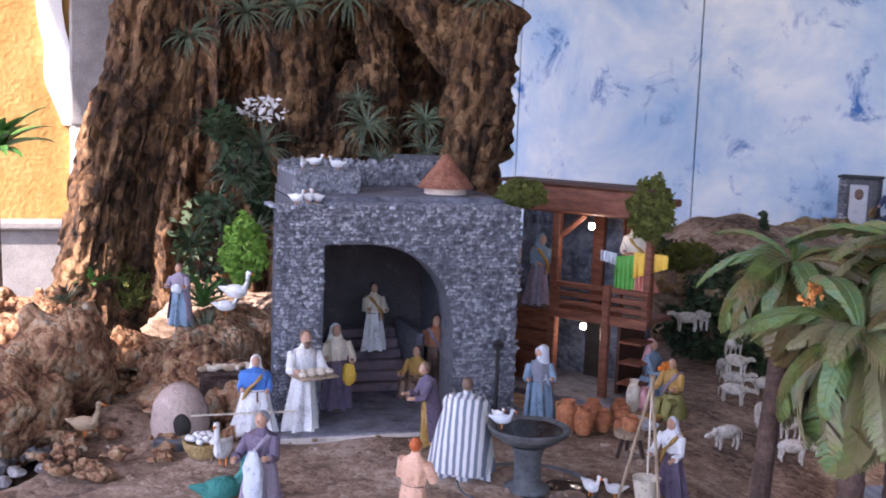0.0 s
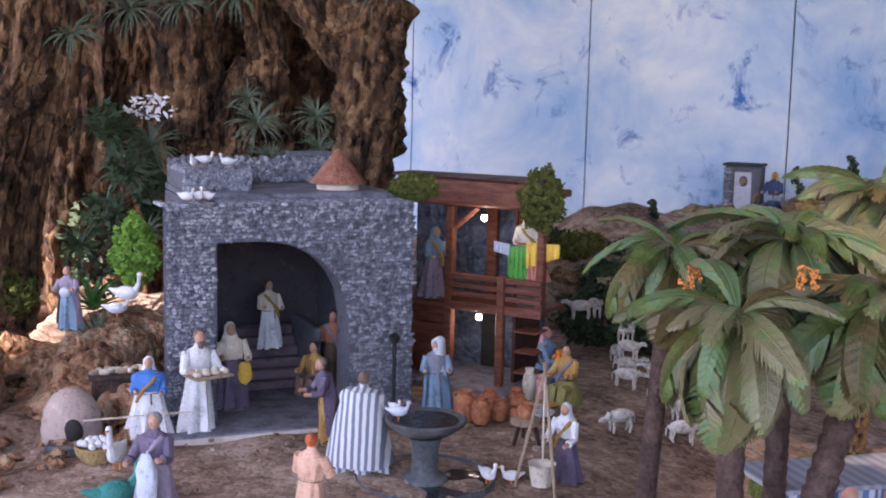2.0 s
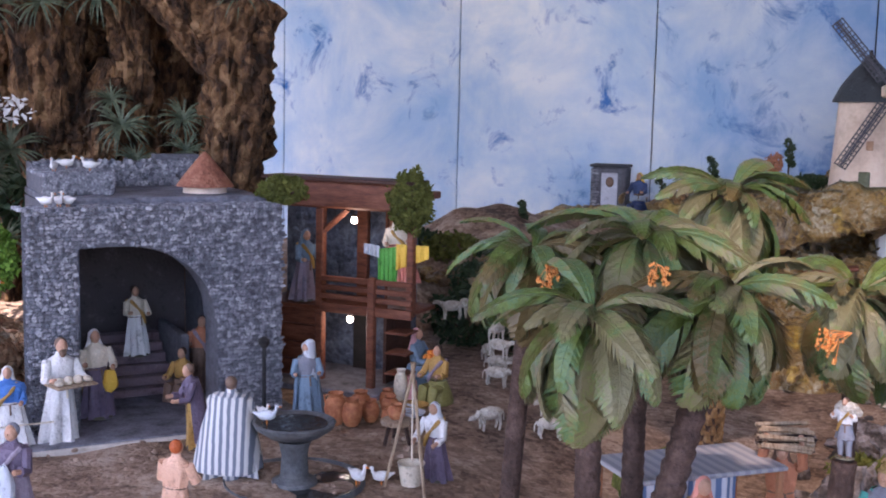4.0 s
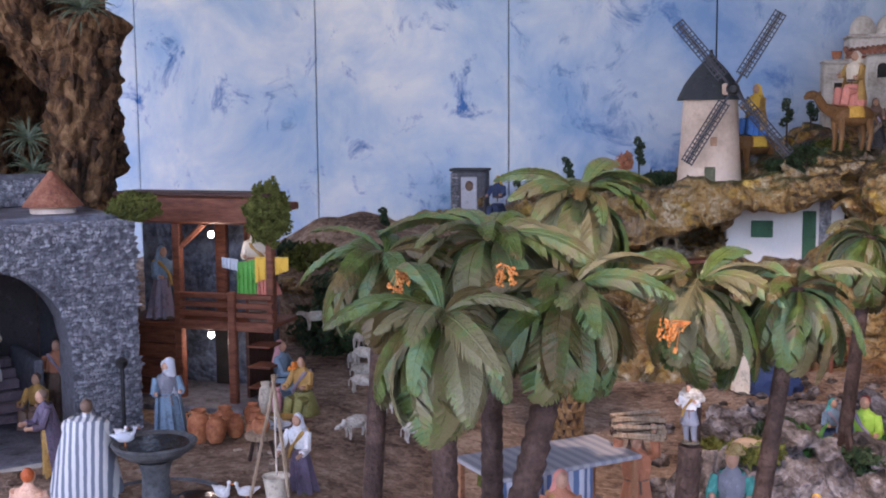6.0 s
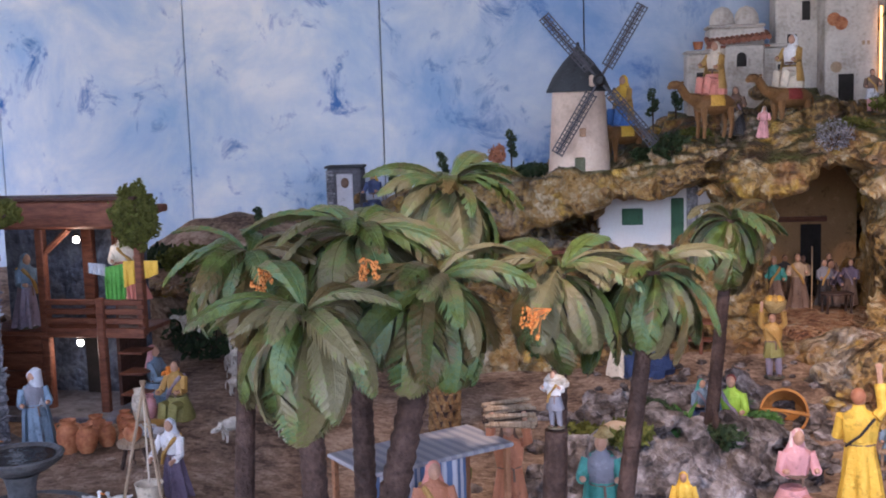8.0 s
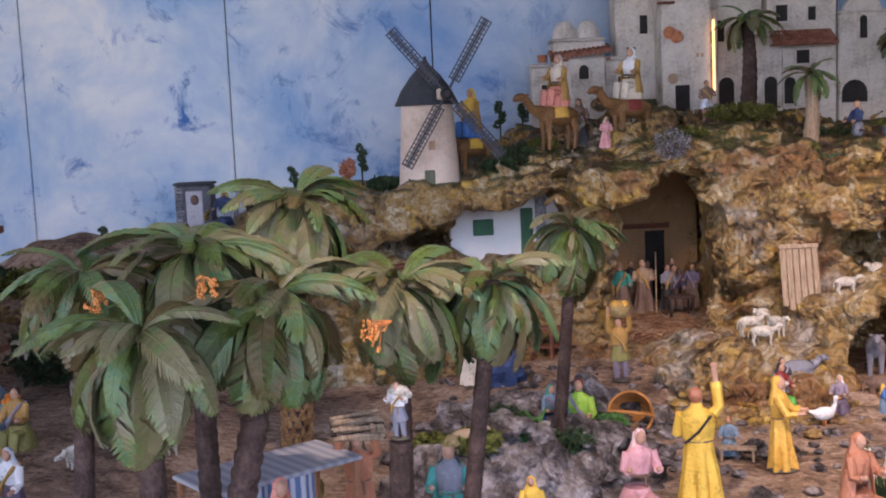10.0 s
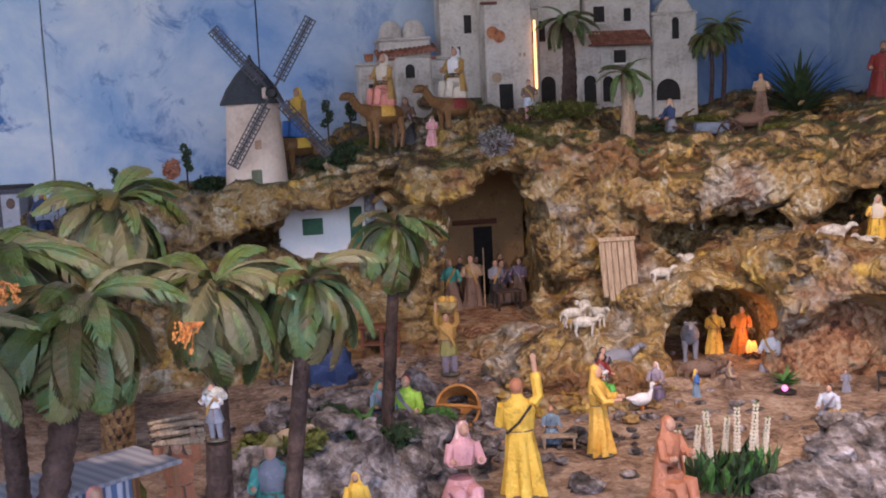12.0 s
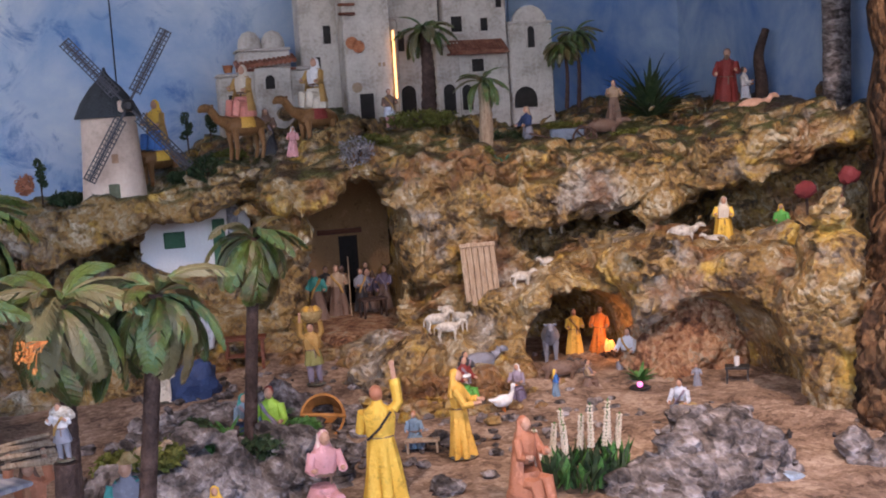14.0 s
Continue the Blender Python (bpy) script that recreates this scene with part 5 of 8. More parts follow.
figurine((0.345, 2.08, 0.68), -10, 0.13, "small figurine in a bright yellow robe", None, skirt=C("gold"), top=C("yellow"), hood=C("yellow"), arms=((0.4, 0.0), (0.4, 0.0)))
# open ground and path
figurine(G(0.533, 2.80), -15, 0.175, "seated figurine in lime green with a pedlar's bag", lambda mb, h: mb.ball((-0.24 * h, 0, 0.45 * h), (0.14 * h, 0.12 * h, 0.2 * h), C("slate"), None, 10, 7, 0.2), skirt=C("olive"), top=C("lime"), hair=C("red"), seat=0.2, arms=((0.7, 0.0), (0.7, 0.0)))
figurine(G(0.722, 2.30), 155, 0.262, "figurine in a long yellow robe raising one arm", bow_bag, skirt=C("yellow"), top=C("yellow"), hair=C("rust"), arms=((0.3, 1.9), (0.5, 0.0)))
figurine(G(0.968, 2.535), 60, 0.222, "woman figurine in a golden yellow robe and veil", None, skirt=C("gold"), top=C("gold"), hood=C("gold"), arms=((1.0, 0.1), (1.0, 0.0)))
figurine(G(1.005, 2.17), 30, 0.175, "kneeling woman figurine in a rust orange cloak", None, skirt=C("rust"), top=C("rust"), hood=C("rust"), seat=0.14, cloak=C("rust"), arms=((0.7, 0.1), (0.7, 0.1)))
figurine(G(0.575, 2.26), 10, 0.175, "woman figurine in a pink striped veil", None, skirt=C("pink"), top=C("pink"), hood=stripes("pink_cloth", (0.62, 0.34, 0.34), (0.70, 0.52, 0.46), 30.0), seat=0.12, arms=((0.5, 0.1), (0.5, 0.1)))
figurine(G(0.88, 2.67), -10, 0.095, "small seated figurine in grey-blue behind a bench", None, skirt=C("slate"), top=C("slate"), hair=C("rust"), seat=0.2, arms=((0.7, 0.0), (0.7, 0.0)))
figurine(G(0.736, 3.345), -10, 0.195, "figurine in olive tunic carrying a fruit basket overhead", head_basket, skirt=C("olive"), top=C("ochre"), arms=((0.2, 1.9), (0.2, 1.9)), legs=C("mauve"))
figurine(G(0.86, 4.0), -10, 0.20, "figurine in a teal jacket at the cave mouth", None, skirt=C("brown"), top=C("teal"), hair=C("tan"), arms=((0.5, 0.0), (0.5, 0.0)))
figurine(G(0.95, 4.05), -10, 0.20, "dim figurine with a staff inside the cave", staff, skirt=C("brown"), top=C("tan"), arms=((0.5, 0.2), (0.5, 0.2)))
figurine(G(1.06, 4.10), 5, 0.17, "dim seated figurine inside the cave", None, skirt=C("brown"), top=C("purple"), seat=0.2, arms=((0.7, 0.0), (0.7, 0.0)))
# Black and brown paints put the cave's dimness into these figurines' colours.
for x, y, t, sk, tp in ((0.98, 4.18, -20, "black", "brown"), (1.04, 4.06, 25, "black", "grey"), (1.12, 4.06, -30, "brown", "purple"), (1.09, 4.22, 10, "black", "brown"), (0.92, 4.20, 15, "brown", "black")):
    figurine(G(x, y, 0.012), t, 0.165, "standing figurine in colours darkened for the cave's shade", None, skirt=C(sk), top=C(tp), arms=((0.6, 0.1), (0.5, 0.0)))
figurine(G(0.285, 3.40), -10, 0.20, "figurine in a pale cream robe beyond the palms", None, skirt=C("cream"), top=C("cream"), hood=C("cream"), arms=((0.4, 0.0), (0.4, 0.0)))
figurine(G(1.115, 3.02), 40, 0.13, "figurine in dark red and green kneeling", lambda mb, h: mb.ball((0, -0.1 * h, 0.62 * h), (0.16 * h, 0.1 * h, 0.06 * h), C("white"), None, 8, 5), skirt=C("green"), top=C("red"), hair=C("black"), seat=0.15, arms=((0.7, 0.0), (0.7, 0.0)))
figurine(G(1.374, 2.943), 70, 0.088, "child figurine in blue with yellow cap", None, skirt=C("slate"), top=C("blue"), hood=C("yellow"), arms=((0.6, 0.0), (0.6, 0.0)))
figurine(G(1.70, 3.16, -0.01), -40, 0.135, "smith figurine in dark grey bending at work", None, skirt=C("grey"), top=C("silver"), seat=0.12, arms=((0.9, 0.0), (0.9, 0.0)))
# Orange paint carries the fire's glow on this figurine.
figurine(G(1.72, 3.43), -20, 0.165, "figurine coloured orange for the glow of the fire", None, skirt=C("orange"), top=C("orange"), hair=HAIR, arms=((0.7, 0.1), (0.7, 0.1)))
figurine(G(1.645, 3.46), -10, 0.16, "figurine in yellow standing in the cave", None, skirt=C("gold"), top=C("yellow"), hair=HAIR, arms=((0.6, 0.1), (0.6, 0.1)))
figurine(G(1.60, 2.60), -50, 0.115, "figurine in grey kneeling over a basket", lambda mb, h: mb.lathe([(0.16 * h, 0.1 * h), (0.22 * h, 0.4 * h), (0.2 * h, 0.42 * h)], STRAW, pose(0.3 * h, -0.35 * h, 0), seg=12), skirt=C("grey"), top=C("silver"), seat=0.2, arms=((0.9, 0.0), (0.9, 0.0)), lean=12)
figurine(G(1.775, 2.84), -30, 0.075, "small dark figurine standing under the arch", None, skirt=C("grey"), top=C("grey"), arms=((0.5, 0.0), (0.5, 0.0)))
figurine((2.085, 3.22, 1.005), -25, 0.165, "shepherd figurine in yellow and white on the ledge", None, skirt=C("yellow"), top=C("cream"), hood=C("cream"), cloak=C("yellow"), arms=((0.6, 0.2), (0.6, 0.2)))
figurine((2.29, 3.20, 1.0), -25, 0.13, "shepherd figurine in green with yellow hat on the ledge", None, skirt=C("green"), top=C("green"), hood=C("yellow"), arms=((0.5, 0.0), (0.5, 0.0)))
figurine(G(1.155, 3.12), 20, 0.115, "small seated figurine in dark clothes with white apron", None, skirt=C("white"), top=C("black"), hair=C("black"), seat=0.15, arms=((0.7, 0.0), (0.7, 0.0)))
figurine(G(1.27, 2.98), -30, 0.10, "small kneeling figurine in purple by the geese", None, skirt=C("purple"), top=C("mauve"), hood=C("white"), seat=0.15, arms=((0.7, 0.0), (0.7, 0.0)))
figurine(G(1.50, 3.0), 60, 0.09, "small crouching figurine in brown before the stable", None, skirt=C("brown"), top=C("tan"), seat=0.2, arms=((0.7, 0.0), (0.7, 0.0)))
figurine(G(0.47, 2.93), 30, 0.13, "figurine in dark teal sitting behind the pedlar", None, skirt=C("navy"), top=C("slate"), hood=C("teal"), seat=0.18, arms=((0.6, 0.0), (0.6, 0.0)))
# the ridge
figurine((2.50, 3.90, 1.425), -40, 0.25, "bearded figurine in a dark red cloak", None, skirt=C("red"), top=C("red"), hair=C("brown"), beard=True, cloak=C("red"), arms=((1.0, 0.0), (0.8, 0.2)))
figurine((2.57, 3.87, 1.43), 60, 0.17, "small figurine in a pale tunic beside a post", None, skirt=C("silver"), top=C("white"), arms=((0.7, 0.2), (0.7, 0.0)))
figurine((2.06, 3.98, 1.42), -20, 0.16, "figurine in a tan coat with hands raised", None, skirt=C("brown"), top=C("tan"), arms=((0.8, 0.3), (0.7, 0.3)))
figurine((1.66, 3.85, 1.335), -70, 0.165, "figurine in dark blue pushing a cart", None, skirt=C("grey"), top=C("navy"), hood=C("tan"), legs=C("grey"), arms=((0.9, -0.1), (0.9, -0.1)))
figurine((1.19, 4.05, 1.445), 0, 0.15, "guard figurine in armour by the town tower", staff, skirt=C("silver"), top=C("brown"), legs=C("pink"), arms=((0.4, 0.0), (0.5, 0.2)))
figurine((0.80, 3.93, 1.37), -10, 0.11, "small figurine in a pink robe between the camels", None, skirt=C("pink"), top=C("pink"), hood=C("white"), arms=((0.4, 0.0), (0.4, 0.0)))
figurine((0.735, 4.05, 1.38), -5, 0.17, "dark figurine walking behind the camel", None, skirt=C("black"), top=C("brown"), hood=C("brown"), arms=((0.4, 0.0), (0.4, 0.0)))


# ---- animals ----
def beast(place, turn, size, coat, label, category, neck=0.35, head_up=0.35, leg=0.42, hump=0.0, ears=True, tail=0.3, wool=0.08, face=None, cloth=None, group=""):
    """A standing four-legged animal of clay, size long, facing -y."""
    mb, s = MB(), size
    top = leg * s
    mb.ball((0, 0, top + 0.16 * s), (0.19 * s, 0.44 * s, 0.20 * s), coat, None, 14, 10, wool, place[0] * 9, 4)
    for e in (-1, 1):
        for f, b in ((-0.28, 0.02), (0.28, 0.05)):
            mb.tube([(e * 0.10 * s, f * s, top + 0.10 * s), (e * 0.10 * s, (f + b) * s, 0.5 * top), (e * 0.10 * s, f * s, 0.0)], [0.075 * s, 0.04 * s, 0.035 * s], coat, seg=7)
    n0, n1 = Vector((0, -0.36 * s, top + 0.22 * s)), Vector((0, (-0.42 - neck * 0.5) * s, top + (0.22 + head_up) * s))
    mid = (n0 + n1) / 2 + Vector((0, -0.05 * s * neck, -0.10 * s * neck))
    mb.tube([n0, mid, n1], [0.13 * s, 0.085 * s, 0.075 * s], coat, seg=9)
    hd = face or coat
    mb.ball(n1 + Vector((0, -0.07 * s, -0.01 * s)), (0.075 * s, 0.14 * s, 0.08 * s), hd, pose(0, 0, 0), 10, 7)
    mb.ball(n1 + Vector((0, -0.18 * s, -0.045 * s)), (0.045 * s, 0.06 * s, 0.045 * s), hd, None, 8, 6)
    if ears:
        for e in (-1, 1):
            mb.ball(n1 + Vector((e * 0.085 * s, 0.02 * s, 0.03 * s)), (0.05 * s, 0.02 * s, 0.025 * s), hd, None, 6, 5)
    if hump:
        mb.ball((0, 0.02 * s, top + 0.34 * s), (0.13 * s, 0.20 * s, hump * s), coat, None, 10, 8)
    if cloth:
        mb.lathe([(0.222 * s, top + 0.12 * s), (0.215 * s, top + 0.22 * s), (0.15 * s, top + 0.36 * s), (0.05 * s, top + 0.40 * s)], cloth, Matrix.Diagonal((1, 1.15, 1, 1)), seg=18, fold=0.05)
    mb.tube([(0, 0.42 * s, top + 0.22 * s), (0, 0.5 * s, top + 0.1 * s), (0, 0.5 * s, top - tail * 0.3 * s)], [0.03 * s, 0.022 * s, 0.02 * s], coat, seg=6)
    return mb.obj(category, pose(*place, 0, 0, turn), label=label, category=category, group=group)


def sheep(x, y, z, turn, size=0.085, up=0.12, label="white woolly sheep figurine grazing on the slope"):
    return beast((x, y, z), turn, size, FLEECE, label, "sheep", neck=0.2, head_up=up, leg=0.36, wool=0.14, group="flock of sheep")


for x, y, t, up in ((-0.677, 2.573, -40, -0.12), (-0.768, 2.955, 90, -0.02), (-0.869, 3.2, 30, 0.1), (-0.665, 2.837, 20, 0.05), (-0.537, 2.625, 120, -0.1),
                    (-0.60, 2.95, 60, 0.1), (-0.72, 3.1, -60, 0.05), (-0.50, 2.75, 20, 0.1), (-0.80, 3.08, 100, 0.1), (-0.58, 2.80, -30, 0.0)):
    sheep(*G(x, y, -0.002), t, 0.082, up)
for x, y, z, t in ((-0.955, 3.25, 0.865, 40), (-0.99, 3.22, 0.86, -60), (-0.83, 3.16, 0.815, 160), (-0.79, 3.05, 0.79, 70)):
    sheep(x, y, z, t, 0.08, 0.1, "white sheep figurine on the bank by the gallery")
for x, y, z, t, s in ((1.94, 3.22, 1.015, 70, 0.10), (2.03, 3.16, 1.0, -120, 0.075), (2.13, 3.10, 1.0, 80, 0.09), (2.19, 3.15, 1.0, -70, 0.085), (2.25, 3.08, 1.0, 100, 0.08), (2.31, 3.12, 0.99, -50, 0.075),
                      (1.545, 3.42, 0.945, -60, 0.075), (1.43, 3.36, 0.915, 90, 0.075), (1.50, 3.62, 1.05, 60, 0.075), (1.66, 3.62, 1.05, 80, 0.07)):
    sheep(x, y, z, t, s, 0.15, "white sheep figurine standing on the rock ledge")
for x, y, z, t in ((1.135, 3.36, 0.80, 100), (1.185, 3.40, 0.815, -40), (1.15, 3.28, 0.785, 80), (1.21, 3.34, 0.80, 20)):
    sheep(x, y, z, t, 0.085, 0.15, "white lamb figurine on the stony slope")
beast((0.225, 2.21, 0.822), 75, 0.065, C("tan"), "small cream dog figurine beside the shepherd", "dog", neck=0.2, head_up=0.2, wool=0.0)
beast(G(1.21, 3.16), 100, 0.13, C("grey"), "grey and white goat figurine by the cave", "goat", neck=0.3, head_up=0.15, wool=0.0)
beast(G(1.52, 3.36), -20, 0.16, C("grey"), "grey donkey figurine in the cave", "donkey", neck=0.4, head_up=0.25, wool=0.0)
beast(G(1.45, 3.10), 70, 0.13, C("brown"), "brown cow figurine lying before the cave", "cow", neck=0.2, head_up=0.05, leg=0.2, wool=0.0)
beast((2.44, 3.60, 1.385), 80, 0.12, C("peach"), "pale brown goat figurine on the cliff edge", "goat", neck=0.3, head_up=0.2, wool=0.0)
CAMEL = paint("camel", (0.20, 0.10, 0.035))
for x, y, z, t, cl, rider, veil in ((0.645, 3.99, 1.375, -62, "gold", "salmon", "cream"), (0.905, 4.0, 1.39, -62, "red", "cream", "white"), (0.345, 4.16, 1.275, -55, "yellow", "blue", "yellow")):
    beast((x, y, z), t, 0.19, CAMEL, "brown camel figurine with a bright saddle cloth", "camel", neck=0.65, head_up=0.30, leg=0.46, hump=0.12, wool=0.0, cloth=C(cl), group="camels of the kings")
    mb = body(MB(), 0.178, C(rider), C(veil), hood=C(veil), seat=0.18, cloak=C("ochre"), arms=((0.7, 0.1), (0.7, 0.0)), seed=x)
    mb.obj("figurine", pose(x, y, z + 0.148, 0, 0, t + 10), label="crowned rider figurine in bright robes on a camel", category="figurine", group="kings on camels")


def bird(place, turn, size, coat, label, neck=0.5, category="bird"):
    mb, s = MB(), size
    mb.ball((0, 0, 0.42 * s), (0.20 * s, 0.42 * s, 0.24 * s), coat, None, 12, 8)
    mb.tube([(0, 0.3 * s, 0.45 * s), (0, 0.62 * s, 0.55 * s)], [0.14 * s, 0.03 * s], coat, seg=7)
    mb.tube([(0, -0.30 * s, 0.5 * s), (0, -0.42 * s, (0.55 + 0.3 * neck) * s), (0, -0.44 * s, (0.6 + 0.6 * neck) * s)], [0.12 * s, 0.07 * s, 0.07 * s], coat, seg=8)
    mb.ball((0, -0.46 * s, (0.64 + 0.6 * neck) * s), (0.085 * s, 0.11 * s, 0.085 * s), coat, None, 8, 6)
    mb.tube([(0, -0.54 * s, (0.63 + 0.6 * neck) * s), (0, -0.68 * s, (0.60 + 0.6 * neck) * s)], [0.04 * s, 0.012 * s], C("orange"), seg=6)
    for e in (-1, 1):
        mb.tube([(e * 0.08 * s, 0, 0.25 * s), (e * 0.08 * s, -0.02 * s, 0.0)], 0.025 * s, C("orange"), seg=5)
    return mb.obj(category, pose(*place, 0, 0, turn), label=label, category=category, group="geese, ducks and doves")


bird(G(-1.85, 1.70, 0.01), 120, 0.070, C("tan"), "cream goose figurine standing on the stream bank", 0.7, "goose")
bird(G(-1.50, 1.75), 20, 0.085, C("white"), "white goose figurine next to the bread basket", 0.8, "goose")
bird((-1.86, 2.21, 0.975), 110, 0.075, C("white"), "white goose figurine among the plants", 0.7, "goose")
bird((-1.875, 2.19, 0.945), 130, 0.06, C("white"), "white goose figurine resting low among the plants", 0.3, "goose")
bird(G(-0.80, 2.04), 60, 0.052, C("white"), "white dove figurine on the ground", 0.4, "dove")
bird(G(-0.76, 2.07), -60, 0.045, C("white"), "white dove figurine by the fountain", 0.3, "dove")
bird(G(1.19, 2.88), 100, 0.075, C("white"), "white goose figurine near the cave", 0.5, "goose")
for u, v, z, t in ((0.12, 0.30, 0.069, 20), (0.21, 0.32, 0.069, -70), (0.17, 0.42, 0.069, 120), (0.06, 0.05, 0.004, 90), (0.09, 0.06, 0.004, 60), (0.11, 0.06, 0.004, -100)):
    p = HOUSE @ Vector((u, v, H + z))
    bird(tuple(p), t, 0.042, C("white"), "white dove figurine on the house roof", 0.3, "dove")
bird((-1.34, 1.56, 0.735), 150, 0.10, C("teal"), "teal green peacock figurine on the ground", 0.5, "peacock")


# ---- windmill ----
MILL = pose(0.184, 4.02, 1.258)
mill = thing("windmill", MILL, "cream round windmill with a dark conical cap", "windmill")
part("tower", MB().lathe([(0.110, 0), (0.106, 0.06), (0.098, 0.18), (0.092, 0.295)], CREAM, seg=36), mill)
part("cap", MB().lathe([(0.112, 0.290), (0.110, 0.298), (0.088, 0.345), (0.052, 0.395), (0.018, 0.430), (0.007, 0.448), (0.004, 0.462)], paint("mill_cap", (0.045, 0.05, 0.055), 0.8), seg=36, fold=0.03, nfold=18), mill)
md = part("door", MB().box((-0.018, -0.112, 0.004), (0.018, -0.098, 0.065), paint("mill_door", (0.11, 0.12, 0.07)), c=0.003), mill, "weathered green door", smooth=False)
part("window", MB().box((0.000, -0.106, 0.135), (0.022, -0.094, 0.165), paint("mill_window", (0.45, 0.27, 0.16)), c=0.002), mill, "small closed reddish shutter", smooth=False)
part("axle_box", MB().box((0.035, -0.125, 0.305), (0.085, -0.06, 0.345), CREAM, c=0.006), mill, smooth=False)
part("hub", MB().lathe([(0.017, -0.02), (0.022, 0), (0.022, 0.02), (0.012, 0.032)], IRON, pose(0.068, -0.135, 0.325, 90, 0, 0), seg=14), mill)
for a in (59, 130, 239, 310):
    sail = MB()
    sail.tube([(0, 0, 0), (0.285, 0, 0)], 0.0045, paint("sail_wood", (0.075, 0.075, 0.085)), seg=6)
    for k in range(15):
        u = 0.055 + 0.0162 * k
        sail.tube([(u, 0, -0.019), (u, 0, 0.019)], 0.0022, paint("sail_wood", (0.075, 0.075, 0.085)), seg=5)
    for w in (-0.019, -0.008, 0.008, 0.019):
        sail.tube([(0.05, 0, w), (0.285, 0, w)], 0.0022, paint("sail_wood", (0.075, 0.075, 0.085)), seg=5)
    part("sail", sail, mill, "dark lattice sail", m=pose(0.068, -0.150, 0.325) @ pose(0, 0, 0, 0, -a, 0))


# ---- houses of the town ----
def window_part(parent, u, z, w, h, y=0.0, arched=False, label=""):
    """A dark pane set in a projecting frame with a sill."""
    fr = MB()
    win = MB()
    if arched:
        rim = [(w / 2 * math.cos(math.pi * k / 8), h - w / 2 + w / 2 * math.sin(math.pi * k / 8)) for k in range(9)]
        rim = [(w / 2, 0)] + rim + [(-w / 2, 0)]
    else:
        rim = [(w / 2, 0), (w / 2, h), (-w / 2, h), (-w / 2, 0)]
    k = len(rim)
    win.add([(a, -0.0035, b) for a, b in rim] + [(a, 0.004, b) for a, b in rim],
            [tuple(range(k - 1, -1, -1)), tuple(range(k, 2 * k))] + [(i, (i + 1) % k, k + (i + 1) % k, k + i) for i in range(k)], DARK)
    ob = part("window", win, parent, label, smooth=False, m=pose(u, y, z))
    e = 0.006
    fr.rings([[(a, -0.0075, b), (a * (1 + 2 * e / w), -0.0075, b + (e if b > h * 0.4 else 0)), (a * (1 + 2 * e / w), 0.002, b + (e if b > h * 0.4 else 0)), (a, 0.002, b)] for a, b in rim], WHITEWALL)
    part("frame", fr, ob, smooth=False)
    if not arched:
        part("sill", MB().box((-w / 2 - 0.006, -0.012, -0.008), (w / 2 + 0.006, -0.0005, -0.001), WHITEWALL, c=0.001), ob, smooth=False)
    return ob


def town_house(place, size, label, windows=(), domes=0, roof=None, gable=False, steps=False, mat=None):
    w, d, h = size
    mat = mat or WHITEWALL
    b = thing("town_house", pose(*place), label, "house", "white houses of the town")
    part("wall", MB().box((-w / 2, 0, -0.06), (w / 2, d, h), mat, c=0.006), b, smooth=False)
    part("parapet", MB().box((-w / 2 - 0.004, -0.004, h + 0.0005), (w / 2 + 0.004, d, h + 0.012), mat, c=0.004), b, smooth=False)
    for i in range(domes):
        x = (i - (domes - 1) / 2) * w * 0.45
        part("dome", MB().lathe([(0.22 * w, h + 0.0125), (0.235 * w, h + 0.025), (0.21 * w, h + 0.052), (0.13 * w, h + 0.075), (0.02 * w, h + 0.083)], mat, pose(x, d * 0.5, 0), seg=20), b)
    if gable:
        part("gable", MB().lathe([(w * 0.40, -0.01), (w * 0.40, 0.01)], mat, pose(0, 0.012, h + 0.0, 90, 0, 0), seg=28), b)
    if roof:
        u0, u1, z = roof
        awning = part("awning", MB().box((u0, -0.07, z - 0.008), (u1, -0.001, z - 0.002), ROOFTILE), b, "red-brown tiled awning", smooth=False)
        for k in range(int((u1 - u0) / 0.014)):
            u = u0 + 0.014 * k + 0.007
            part("roof_tile", MB().tube([(u, 0.0, z + 0.045), (u, -0.075, z)], 0.0085, ROOFTILE, seg=8), awning)
    for u, z, ww, hh, ar in windows:
        window_part(b, u, z, ww, hh, arched=ar)
    return b


town_house((0.775, 4.33, 1.47), (0.20, 0.15, 0.30), "white town house with two small domes and arched window", [(0.005, 0.185, 0.035, 0.05, True), (0.0, 0.02, 0.05, 0.09, True)], domes=2)
town_house((0.645, 4.36, 1.47), (0.10, 0.12, 0.21), "low white town house wing", [(0.0, 0.10, 0.03, 0.04, False)])
town_house((1.165, 4.24, 1.465), (0.185, 0.16, 0.72), "tall white square tower house with a dark door", [(-0.02, 0.005, 0.055, 0.115, False), (-0.05, 0.52, 0.03, 0.05, False)])
town_house((1.00, 4.37, 1.46), (0.155, 0.14, 0.60), "white town house behind the tower with small windows", [(-0.02, 0.22, 0.035, 0.06, False), (0.0, 0.50, 0.03, 0.045, False), (0.03, 0.33, 0.03, 0.07, False)])
town_house((1.37, 4.33, 1.475), (0.215, 0.16, 0.66), "white town house with arched doorways", [(-0.035, 0.02, 0.06, 0.115, True), (0.075, 0.02, 0.045, 0.11, True), (-0.06, 0.27, 0.04, 0.08, True), (0.05, 0.47, 0.03, 0.05, False)])
